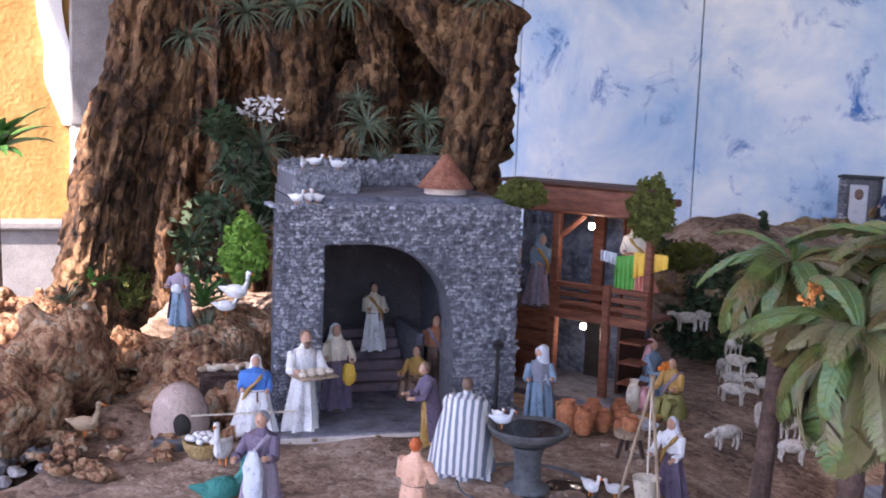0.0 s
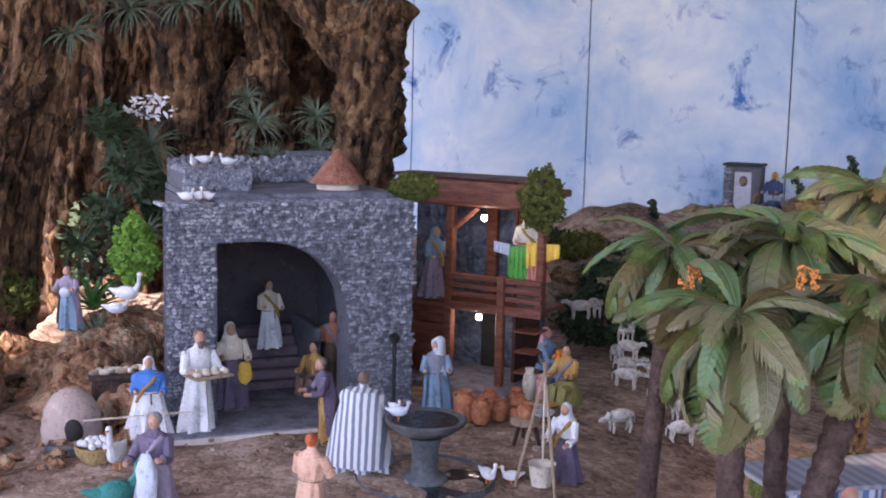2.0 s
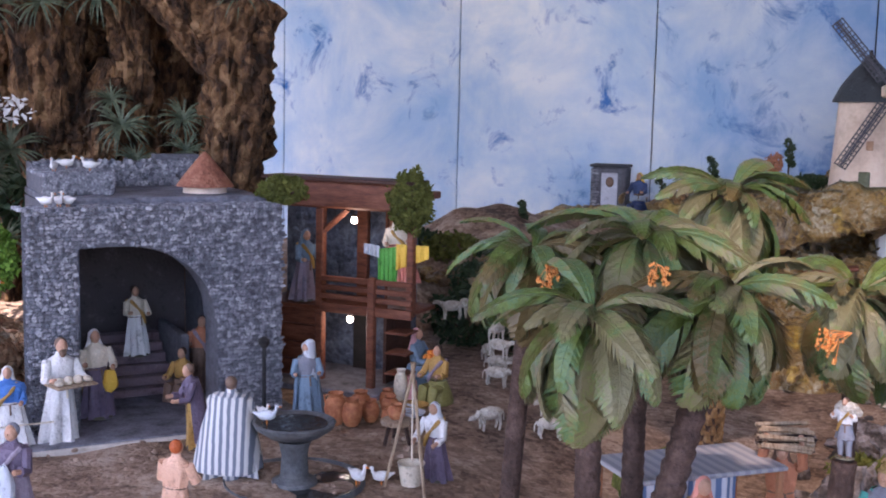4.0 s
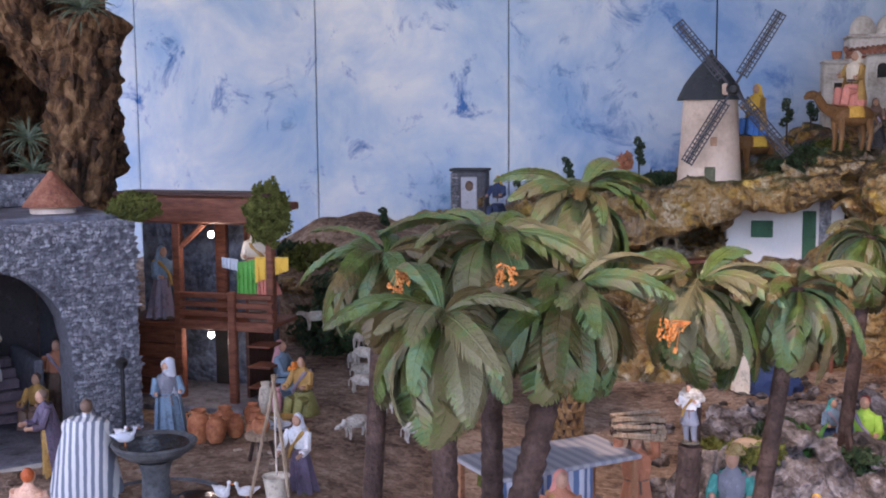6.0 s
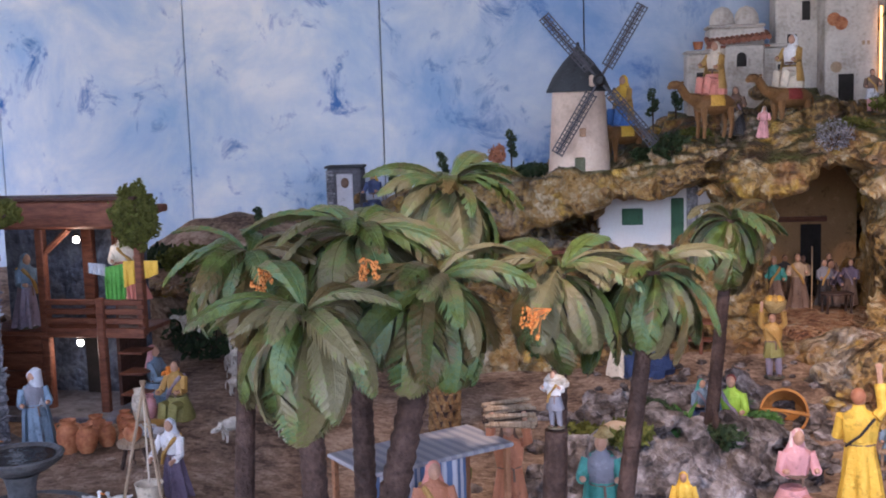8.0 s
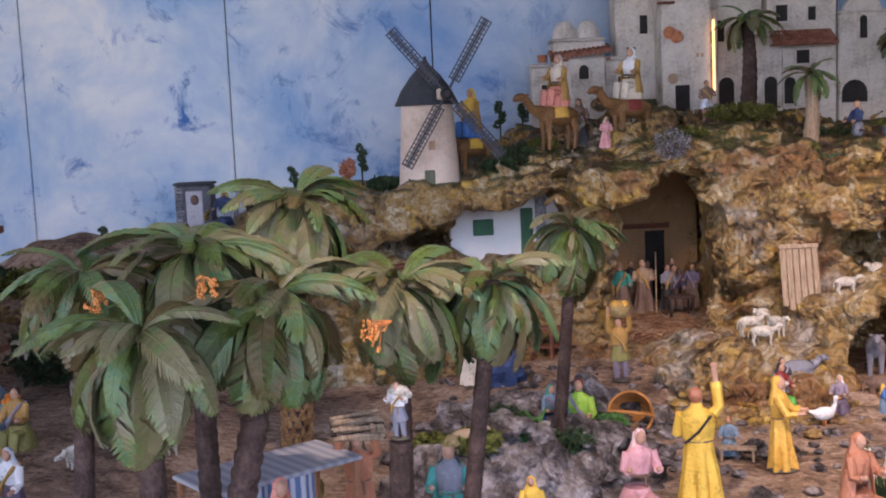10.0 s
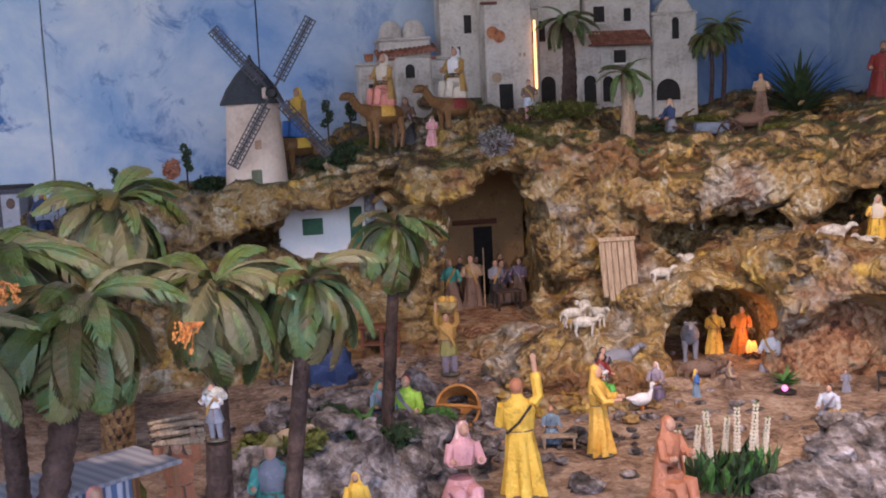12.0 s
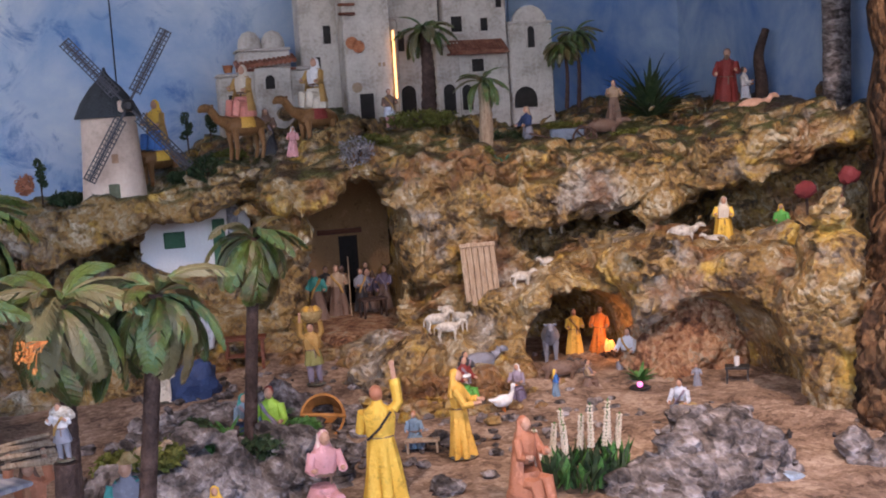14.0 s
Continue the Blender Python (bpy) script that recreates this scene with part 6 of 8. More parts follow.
town_house((1.62, 4.30, 1.48), (0.265, 0.16, 0.60), "white town house with a red tiled awning", [(-0.08, 0.33, 0.045, 0.06, False), (0.035, 0.33, 0.03, 0.05, False), (0.0, 0.17, 0.05, 0.05, False), (-0.05, 0.02, 0.045, 0.10, True), (0.10, 0.42, 0.025, 0.09, True)], roof=(-0.13, 0.115, 0.245))
town_house((1.852, 4.30, 1.485), (0.185, 0.14, 0.345), "white town house with a rounded gable and wide arch", [(0.0, 0.25, 0.03, 0.085, True), (-0.035, 0.01, 0.10, 0.085, True)], gable=True)
dome_house = bpy.data.objects["town_house"]
eave = part("eave", MB().box((-0.112, -0.02, 0.225), (0.116, -0.0005, 0.234), ROOFTILE), dome_house, "dark brown tiled eave", smooth=False)
for k in range(13):
    part("roof_tile", MB().tube([(-0.108 + 0.018 * k, 0.03, 0.262 + 0.0016 * k), (-0.108 + 0.018 * k, -0.048, 0.240 + 0.0016 * k)], 0.010, ROOFTILE, seg=8), eave)
part("porch", MB().box((-0.045, -0.035, -0.06), (0.095, -0.001, 0.235), WHITEWALL, c=0.006), dome_house, smooth=False)
window_part(dome_house, 0.01, 0.155, 0.036, 0.052, -0.0365, True)
town_house((0.925, 4.34, 1.46), (0.11, 0.12, 0.235), "low white linking wall between town houses", [(0.01, 0.13, 0.025, 0.04, False)])
town_house((1.262, 4.30, 1.47), (0.075, 0.10, 0.40), "narrow white town house beside the tower", [(0.0, 0.27, 0.028, 0.05, True)])
town_house((1.49, 4.28, 1.475), (0.10, 0.14, 0.28), "low white town house with a dark arched door", [(0.0, 0.01, 0.05, 0.12, True)])
tower = bpy.data.objects["town_house.002"]
for z in (0.42, 0.455):
    part("ledge", MB().box((-0.110, -0.018, z), (-0.045, -0.001, z + 0.010), WOOD, c=0.002), tower, "short dark wooden ledge", smooth=False)
part("ornament", MB().lathe([(0.018, 0), (0.020, 0.004), (0.008, 0.008)], C("tan"), pose(-0.055, -0.001, 0.145, 90, 0, 0), seg=16), tower, "round straw ornament")
for u in (0.035, 0.052):
    part("mark", MB().box((u, -0.003, 0.222), (u + 0.010, -0.0005, 0.236), C("tan")), tower, "small illegible sign", smooth=False)
for x, y, z, sd in ((0.635, 4.345, 1.695, 141), (1.70, 4.27, 2.02, 142)):
    clump_pot = MB().lathe([(0.014, 0), (0.020, 0.028), (0.017, 0.028), (0.012, 0.006)], TERRACOTTA, seg=14)
    clump_pot.obj("flower_pot", pose(x, y, z), label="small terracotta flower pot on a town roof", category="pot", group="roof pots")
strip = thing("light_strip", pose(1.262, 4.225, 1.56), "thin vertical glowing orange light strip", "lamp")
part("tube", MB().tube([(0, 0, 0), (0, 0, 0.26)], 0.0045, STRIP, seg=8), strip)
part("bracket", MB().box((-0.004, 0.0, 0.10), (0.004, 0.014, 0.116), IRON), strip, smooth=False)
for u, v in ((1.10, 1.78), (1.125, 1.765)):
    MB().lathe([(0.022, 0), (0.024, 0.006), (0.004, 0.012)], TERRACOTTA, pose(u, 4.238, v, 90, 0, 0), seg=18).obj("wall_plate", label="round terracotta plate hung on the tower", category="plate", group="wall plates")

# hut on the far ridge
hut = thing("ridge_hut", pose(-0.725, 4.33, 1.10), "small square stone hut with a pale door", "hut")
part("wall", MB().box((-0.068, 0, 0), (0.068, 0.1, 0.185), MORTAR, c=0.005), hut, smooth=False)
part("roof", MB().box((-0.075, -0.008, 0.186), (0.075, 0.1, 0.196), paint("mill_cap", (0.045, 0.05, 0.055)), c=0.003), hut, smooth=False)
part("door", MB().box((-0.028, -0.008, 0.02), (0.036, -0.001, 0.165), paint("pale_grey", (0.48, 0.48, 0.52)), c=0.003), hut, "pale grey door", smooth=False)
part("wreath", MB().ball((0.006, -0.010, 0.13), (0.016, 0.006, 0.02), C("brown")), hut)
for k in range(14):
    rng = random.Random(k)
    z = 0.012 + 0.012 * k
    part("quoin", MB().box((-0.070, -0.006, z), (-0.036 + rng.uniform(-0.01, 0.004), -0.0005, z + 0.010), STONE, c=0.002), hut, smooth=False)
figurine((-0.60, 4.28, 1.105), -20, 0.15, "figurine in navy and yellow beside the hut", None, skirt=C("navy"), top=C("navy"), hood=C("yellow"), seat=0.1, arms=((0.9, 0.0), (0.9, 0.1)))

# white house under the overhang
wh = thing("cave_house", pose(0.45, 4.12, 1.0), "white cave house with green shutters under the rock", "house")
part("wall", MB().box((-0.20, 0, -0.06), (0.20, 0.2, 0.24), WHITETRIM, c=0.004), wh, smooth=False)
GREENPAINT = paint("shutter_green", (0.035, 0.11, 0.055))
part("window", MB().box((-0.115, -0.008, 0.065), (-0.04, -0.0005, 0.125), GREENPAINT, c=0.002), wh, "closed green window shutter", smooth=False)
part("door", MB().box((0.06, -0.008, -0.01), (0.105, -0.0005, 0.16), GREENPAINT, c=0.002), wh, "green wooden door", smooth=False)
part("stone_pier", MB().box((0.115, -0.012, -0.04), (0.155, -0.0005, 0.2), STONE, c=0.004), wh, smooth=False)
part("doorstep", MB().box((0.05, -0.03, -0.05), (0.12, -0.001, -0.012), SLATE, c=0.003), wh, smooth=False)
ledge = MB().box((-0.16, -0.02, -0.006), (0.02, 0.05, 0.006), WOOD, c=0.002)
ledge.obj("plank_shelf", pose(0.17, 3.98, 0.995, 0, -6, 0), label="short reddish plank laid on the rock", category="plank", smooth=False)

# back of the large cave
cw = thing("cave_wall", pose(1.03, 4.36, 0.73), "tan plastered wall with a doorway painted dark in the cave", "wall")
part("plaster", MB().box((-0.19, 0, 0), (0.19, 0.03, 0.52), paint("tan_plaster", (0.36, 0.21, 0.095), 0.9)), cw, smooth=False)
# Flat slab on the plaster; the doorway's inner shade is its colour.
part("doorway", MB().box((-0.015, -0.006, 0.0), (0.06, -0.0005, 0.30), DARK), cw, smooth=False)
part("lintel", MB().box((-0.10, -0.012, 0.31), (0.08, -0.0005, 0.33), WOOD, c=0.002), cw, smooth=False)


floor_patch = MB().lathe([(0.27, -0.02), (0.26, 0.004), (0.20, 0.010), (0.05, 0.012)], TUFF, Matrix.Diagonal((0.8, 1.35, 1, 1)), seg=40, fold=0.12, nfold=5)
floor_patch.obj("cave_floor", pose(*G(0.99, 3.98)), label="reddish trodden earth floor of the cave", category="floor", kind="structure")
ctb = thing("cave_table", pose(*G(1.05, 3.93, 0.01), 0, 0, 12), "small dark wooden table inside the cave", "table")
part("tabletop", MB().box((-0.05, -0.028, 0.068), (0.05, 0.028, 0.075), TRUNK, c=0.001), ctb, smooth=False)
for u in (-0.046, 0.039):
    for v in (-0.025, 0.018):
        part("leg", MB().box((u, v, 0), (u + 0.007, v + 0.007, 0.0675), TRUNK), ctb, smooth=False)


# ---- fountain, pots, furniture ----
fx, fy = -0.922, 2.00
ft = thing("bird_fountain", pose(fx, fy, 0.735) @ Matrix.Diagonal((1.2, 1.2, 1.25, 1)), "dark stone pedestal fountain with a wide round bowl", "fountain")
part("bowl", MB().lathe([(0.02, 0.075), (0.045, 0.082), (0.066, 0.096), (0.070, 0.104), (0.066, 0.106), (0.055, 0.100), (0.02, 0.096), (0.002, 0.095)], GREYSTONE, seg=36), ft)
part("pedestal", MB().lathe([(0.040, 0), (0.038, 0.008), (0.024, 0.016), (0.022, 0.05), (0.026, 0.068), (0.030, 0.0745)], GREYSTONE, seg=24), ft)
part("water", MB().lathe([(0.057, 0.1005), (0.055, 0.1025), (0.01, 0.1027)], WATER, seg=28), ft)
basin = MB()
basin.lathe([(0.110, -0.01), (0.112, 0.006), (0.118, 0.010), (0.120, 0.004), (0.120, -0.01)], GREYSTONE, seg=36, caps=False)
part("basin_rim", basin, ft)
part("pool", MB().lathe([(0.109, -0.004), (0.108, 0.002), (0.03, 0.0022)], WATER, seg=32), ft)
bird((fx - 0.045, fy - 0.035, 0.864), 110, 0.045, C("silver"), "pale blue dove figurine on the fountain bowl", 0.3, "dove")
bird((fx - 0.066, fy - 0.01, 0.865), 60, 0.04, C("white"), "white dove figurine drinking at the fountain", 0.3, "dove")


def pot(place, h, mat, label, fat=1.0, m=None, handles=False):
    mb = MB()
    r = h * 0.36 * fat
    mb.lathe([(0.55 * r, 0), (0.85 * r, 0.18 * h), (r, 0.5 * h), (0.86 * r, 0.76 * h), (0.55 * r, 0.88 * h), (0.68 * r, h), (0.60 * r, h), (0.46 * r, 0.86 * h), (0.4 * r, 0.7 * h)], mat, seg=20)
    if handles:
        for e in (-1, 1):
            mb.tube([(e * 0.6 * r, 0, 0.92 * h), (e * 1.1 * r, 0, 0.86 * h), (e * 0.95 * r, 0, 0.6 * h)], 0.07 * r, mat, seg=6)
    return mb.obj("pot", (pose(*place) @ m) if m is not None else pose(*place), label=label, category="pot", group="terracotta pots")


for x, y, h, fat, hd in ((-1.016, 2.415, 0.078, 1.0, True), (-0.976, 2.42, 0.066, 1.1, True), (-0.948, 2.47, 0.055, 1.1, False), (-0.995, 2.52, 0.060, 1.2, False), (-0.925, 2.54, 0.050, 1.3, False),
                      (-0.90, 2.47, 0.040, 1.4, False), (-0.955, 2.60, 0.05, 1.2, False)):
    pot(G(x, y), h, TERRACOTTA, "terracotta jar standing among other jars", fat, handles=hd)
pot(G(-0.95, 2.68), 0.085, C("cream"), "tall pale clay jug beside other pots", 0.6)
pot(G(-0.93, 2.70), 0.065, C("pink"), "pinkish clay jug beside the tall one", 0.8)
for i, (x, y) in enumerate(((-0.905, 2.58), (-0.885, 2.62), (-0.87, 2.55))):
    MB().lathe([(0.012, 0), (0.030, 0.008), (0.034, 0.014), (0.028, 0.012), (0.005, 0.006)], C("silver") if i != 1 else C("ochre"), seg=18).obj("dish", pose(*G(x, y)), label="shallow glazed dish on the ground", category="dish", group="market dishes")
stl = thing("stool", pose(*G(-0.828, 2.33)), "low rough wooden stool with a clay bowl", "stool")
part("seat", MB().lathe([(0.034, 0.046), (0.036, 0.05), (0.036, 0.056), (0.033, 0.058)], PALEWOOD, seg=16), stl)
for a in range(3):
    c, s = math.cos(a * 2.09), math.sin(a * 2.09)
    part("leg", MB().tube([(0.02 * c, 0.02 * s, 0.047), (0.034 * c, 0.034 * s, 0)], 0.005, TRUNK, seg=6), stl)
pot((-0.828, 2.33, G(-0.828, 2.33)[2] + 0.058), 0.035, TERRACOTTA, "clay bowl on a stool", 1.7)

tp = thing("well_tripod", pose(*G(-0.70, 2.08)), "tripod of thin poles with a rope and bucket", "tripod")
for a in (200, 320, 80):
    c, s = math.cos(radians(a)), math.sin(radians(a))
    part("pole", MB().tube([(0.055 * c, 0.055 * s, 0), (-0.004 * c, -0.004 * s, 0.265)], 0.0035, PALEWOOD, seg=6), tp)
part("rope", MB().tube([(0, 0, 0.25), (0.002, -0.002, 0.06)], 0.002, C("cream"), seg=5), tp)
part("bucket", MB().lathe([(0.020, 0.012), (0.027, 0.055), (0.029, 0.058), (0.024, 0.055), (0.018, 0.02)], C("cream"), seg=18), tp, "whitish bucket")

tb = thing("bread_table", pose(-1.775, 2.085, 0.74, 0, 0, 42), "dark wooden table covered with loaves of bread", "table")
part("tabletop", MB().box((-0.075, -0.04, 0.088), (0.075, 0.04, 0.098), TRUNK, c=0.002), tb, smooth=False)
part("front_panel", MB().box((-0.066, -0.034, 0.03), (0.066, -0.030, 0.087), TRUNK, c=0.001), tb, smooth=False)
for u in (-0.068, 0.058):
    for v in (-0.036, 0.026):
        part("leg", MB().box((u, v, 0), (u + 0.01, v + 0.01, 0.0875), TRUNK, c=0.001), tb, smooth=False)
rng = random.Random(3)
for i in range(13):
    u, v = -0.06 + 0.0105 * i, rng.uniform(-0.025, 0.025)
    mb = MB().ball((0, 0, 0.006), (rng.uniform(0.007, 0.011), rng.uniform(0.012, 0.018), 0.0075), C("cream") if i % 3 else C("tan"), None, 9, 6)
    mb.obj("loaf", pose(-1.775, 2.085, 0.838, 0, 0, 42) @ pose(u, v, 0, 0, 0, rng.uniform(0, 180)), label="small pale loaf of bread on the table", category="bread", group="loaves on the table")
ov = thing("clay_oven", pose(-1.735, 1.875, 0.735, 0, 0, 25), "whitewashed beehive clay oven with an open mouth", "oven")
part("dome", MB().lathe([(0.062, 0), (0.066, 0.03), (0.060, 0.07), (0.042, 0.10), (0.018, 0.116), (0.004, 0.118)], paint("oven_clay", (0.40, 0.30, 0.25), 0.9), seg=26, fold=0.03), ov)
part("mouth", MB().ball((0.02, -0.056, 0.035), (0.024, 0.012, 0.028), DARK), ov)
part("hearth", MB().box((-0.03, -0.10, -0.01), (0.07, -0.055, 0.012), GREYSTONE, c=0.004), ov, smooth=False)
bk = thing("egg_basket", pose(*G(-1.575, 1.775)), "round straw basket heaped with pale eggs", "basket")
part("wicker", MB().lathe([(0.030, 0), (0.042, 0.02), (0.046, 0.034), (0.040, 0.034), (0.034, 0.02)], STRAW, seg=22, fold=0.02, nfold=16), bk)
for i in range(14):
    a = i * 2.4
    r = 0.034 * (i / 14) ** 0.5
    part("egg", MB().ball((r * math.cos(a), r * math.sin(a), 0.036 + 0.008 * (1 - i / 14)), (0.009, 0.008, 0.008), C("white"), None, 8, 6), bk)

# lamp post by the wall
lp = thing("lamp_post", pose(*tuple(HOUSE @ Vector((0.545, -0.035, 0.0)))), "dark iron lamp post against the stone wall", "lamp post")
part("pole", MB().tube([(0, 0, 0), (0, 0, 0.175)], 0.005, IRON, seg=8), lp)
part("foot", MB().lathe([(0.014, 0), (0.012, 0.008), (0.006, 0.02)], IRON, seg=12), lp)
part("cap", MB().lathe([(0.006, 0.172), (0.014, 0.182), (0.015, 0.192), (0.004, 0.20)], IRON, seg=12), lp)

# market stall among the palms
st = thing("market_stall", pose(-0.13, 1.90, 0.64, 0, 0, 38.7), "market stall with grey canopy and striped blue cloth", "stall")
CANOPY = stripes("canopy_cloth", (0.26, 0.26, 0.29), (0.36, 0.35, 0.36), 14.0)
BLUECLOTH = stripes("blue_cloth", (0.10, 0.15, 0.26), (0.48, 0.48, 0.52), 18.0)
part("canopy", MB().box((-0.145, -0.07, 0.262), (0.150, 0.08, 0.270), CANOPY, c=0.002), st, smooth=False)
hang = MB()
hang.rings([[(-0.135 + 0.009 * k, -0.062 + 0.006 * math.sin(k * 1.3), z) for k in range(22)] + [(-0.135 + 0.009 * k, -0.058 + 0.006 * math.sin(k * 1.3), z) for k in range(21, -1, -1)] for z in (0.02, 0.1, 0.18, 0.261)], BLUECLOTH)
part("hanging_cloth", hang, st, "striped blue and white cloth")
for u in (-0.14, 0.135):
    for v in (-0.065, 0.065):
        part("post", MB().box((u, v, 0), (u + 0.010, v + 0.010, 0.2615), paint("stall_post", (0.34, 0.16, 0.08)), c=0.001), st, smooth=False)
MB().ball((0, 0, 0), (0.12, 0.09, 0.07), MOSS, None, 20, 12, 0.25, 3).obj("moss_hummock", pose(-0.20, 2.28, 0.74), label="rounded green moss hummock behind the stall", category="moss")

MB().tube(spline([(-0.02, -0.01, -0.5), (-0.01, 0, -0.2), (0.0, 0, 0.0)], 20), [0.019 - 0.0001 * k + 0.0010 * (k % 2) for k in range(20)], TRUNK, seg=12).obj("stump", pose(0.108, 1.655, 1.014), label="tall dark palm stump carrying a small shepherd", category="stump")

# path clutter
wb = thing("basket_tipped", pose(0.703, 2.97, 0.675, 70, 0, -25), "orange wicker basket tipped on its side", "basket")
part("wicker", MB().lathe([(0.040, -0.05), (0.056, 0.0), (0.064, 0.045), (0.058, 0.045), (0.050, 0.0), (0.034, -0.044)], paint("wicker_orange", (0.46, 0.20, 0.05), 0.8), seg=26), wb)
part("handle", MB().tube([(-0.062, 0, 0.04), (-0.045, 0, 0.085), (0, 0, 0.10), (0.045, 0, 0.085), (0.062, 0, 0.04)], 0.005, paint("wicker_orange", (0.46, 0.20, 0.05)), seg=7), wb)
wbw = thing("wheelbarrow", pose(*G(0.60, 2.60), 0, 0, 35), "small dark wooden wheelbarrow", "wheelbarrow")
part("tray", MB().lathe([(0.03, 0.03), (0.055, 0.075), (0.05, 0.075), (0.026, 0.036)], paint("dark_board", (0.06, 0.025, 0.018)), seg=4), wbw, smooth=False)
part("wheel", MB().lathe([(0.022, -0.005), (0.026, 0), (0.022, 0.005)], IRON, pose(0, -0.075, 0.026, 0, 90, 0), seg=18), wbw)
for e in (-1, 1):
    part("shaft", MB().tube([(e * 0.012, -0.08, 0.026), (e * 0.035, 0.02, 0.05), (e * 0.045, 0.12, 0.085)], 0.005, TRUNK, seg=6), wbw)
bn = thing("work_bench", pose(*G(0.545, 3.56), 0, 0, -10), "rough reddish wooden bench beneath the palm", "bench")
part("top", MB().box((-0.07, -0.03, 0.095), (0.07, 0.03, 0.105), WOOD, c=0.002), bn, smooth=False)
for u in (-0.062, 0.0, 0.052):
    for v in (-0.026, 0.016):
        part("leg", MB().box((u, v, 0), (u + 0.010, v + 0.010, 0.0945), WOOD, c=0.001), bn, smooth=False)
part("shelf", MB().box((-0.06, -0.024, 0.04), (0.06, 0.024, 0.046), WOOD, c=0.001), bn, smooth=False)
heap = MB().ball((0, 0, 0.02), (0.075, 0.055, 0.085), C("navy"), None, 22, 14, 0.45, 2.0, 2.5)
heap.obj("draped_cloth", pose(*G(0.37, 3.40)), label="heap of dark navy cloth on the path", category="cloth")
MB().box((-0.03, -0.02, 0.0), (0.03, 0.02, 0.11), C("silver"), c=0.01).obj("washing", pose(*G(0.42, 3.62, 0.06), 0, 8, 15), label="pale blue and white washing hung on a line", category="cloth", smooth=False)
for i in range(3):
    part_x = G(0.38 + 0.04 * i, 2.40 + 0.03 * i)
    pts = [(0, 0, -0.02), (0.01, 0, 0.05), (-0.02 + 0.01 * i, 0.01, 0.12), (-0.035 + 0.03 * i, 0.0, 0.18)]
    MB().tube(spline(pts, 10), [0.018 - 0.0013 * k for k in range(10)], TRUNK, seg=8).obj("driftwood", pose(*part_x, 0, 0, 60 * i), label="dark twisted driftwood branch standing upright", category="branch", group="driftwood")
sl = thing("small_bench", pose(*G(0.885, 2.615), 0, 0, -15), "tiny pale wooden bench", "bench")
part("top", MB().box((-0.045, -0.014, 0.028), (0.045, 0.014, 0.034), PALEWOOD, c=0.001), sl, smooth=False)
for u in (-0.04, 0.034):
    part("leg", MB().box((u, -0.012, 0), (u + 0.006, 0.012, 0.0275), PALEWOOD), sl, smooth=False)

# leaning planks by the cave
pl = thing("plank_door", pose(1.312, 3.40, 0.872, -17, -1, -8), "weathered pale plank door leaning on the rock", "door")
for k in range(6):
    rng = random.Random(k)
    part("plank", MB().box((-0.058 + 0.0195 * k, 0, rng.uniform(-0.01, 0.01)), (-0.0405 + 0.0195 * k, 0.008, 0.20 + rng.uniform(-0.008, 0.004)), PALEWOOD, c=0.002), pl, smooth=False)
part("rail", MB().box((-0.06, -0.007, 0.185), (0.06, -0.0005, 0.199), PALEWOOD, c=0.002), pl, smooth=False)

# smithy and stable
sm_t = thing("smith_table", pose(*G(1.90, 2.83), 0, 0, -30), "small iron table with a white candle", "table")
part("top", MB().box((-0.035, -0.025, 0.05), (0.035, 0.025, 0.056), IRON, c=0.001), sm_t, smooth=False)
for u in (-0.032, 0.027):
    for v in (-0.022, 0.017):
        part("leg", MB().box((u, v, 0), (u + 0.005, v + 0.005, 0.0495), IRON), sm_t, smooth=False)
MB().lathe([(0.008, 0), (0.008, 0.026), (0.002, 0.028)], C("white"), seg=12).obj("candle", pose(1.902, 2.835, G(1.9, 2.83)[2] + 0.0565), label="short white candle on the iron table", category="candle")
fr = thing("fire", pose(*G(1.735, 3.37)), "small orange glowing fire of logs", "fire")
for a in range(5):
    part("log", MB().tube([(0.03 * math.cos(a * 1.26), 0.03 * math.sin(a * 1.26), 0.004), (0, 0, 0.022)], 0.006, TRUNK, seg=6), fr)
for a in range(6):
    part("flame", MB().ball((0.012 * math.cos(a), 0.012 * math.sin(a), 0.03 + 0.005 * (a % 3)), (0.008, 0.008, 0.018), EMBER, None, 8, 6), fr)
point_lamp("fire_light", (1.735, 3.33, 0.735), 0.10, (1.0, 0.42, 0.10), 0.02)
ml = thing("ember_lamp", pose(*G(1.62, 2.90)), "tiny glowing pink lamp among dark stones", "lamp")
part("glow", MB().ball((0, 0, 0.02), 0.009, PINKEMBER), ml)
part("bowl", MB().lathe([(0.02, 0), (0.034, 0.012), (0.03, 0.014), (0.006, 0.008)], IRON, seg=14), ml)

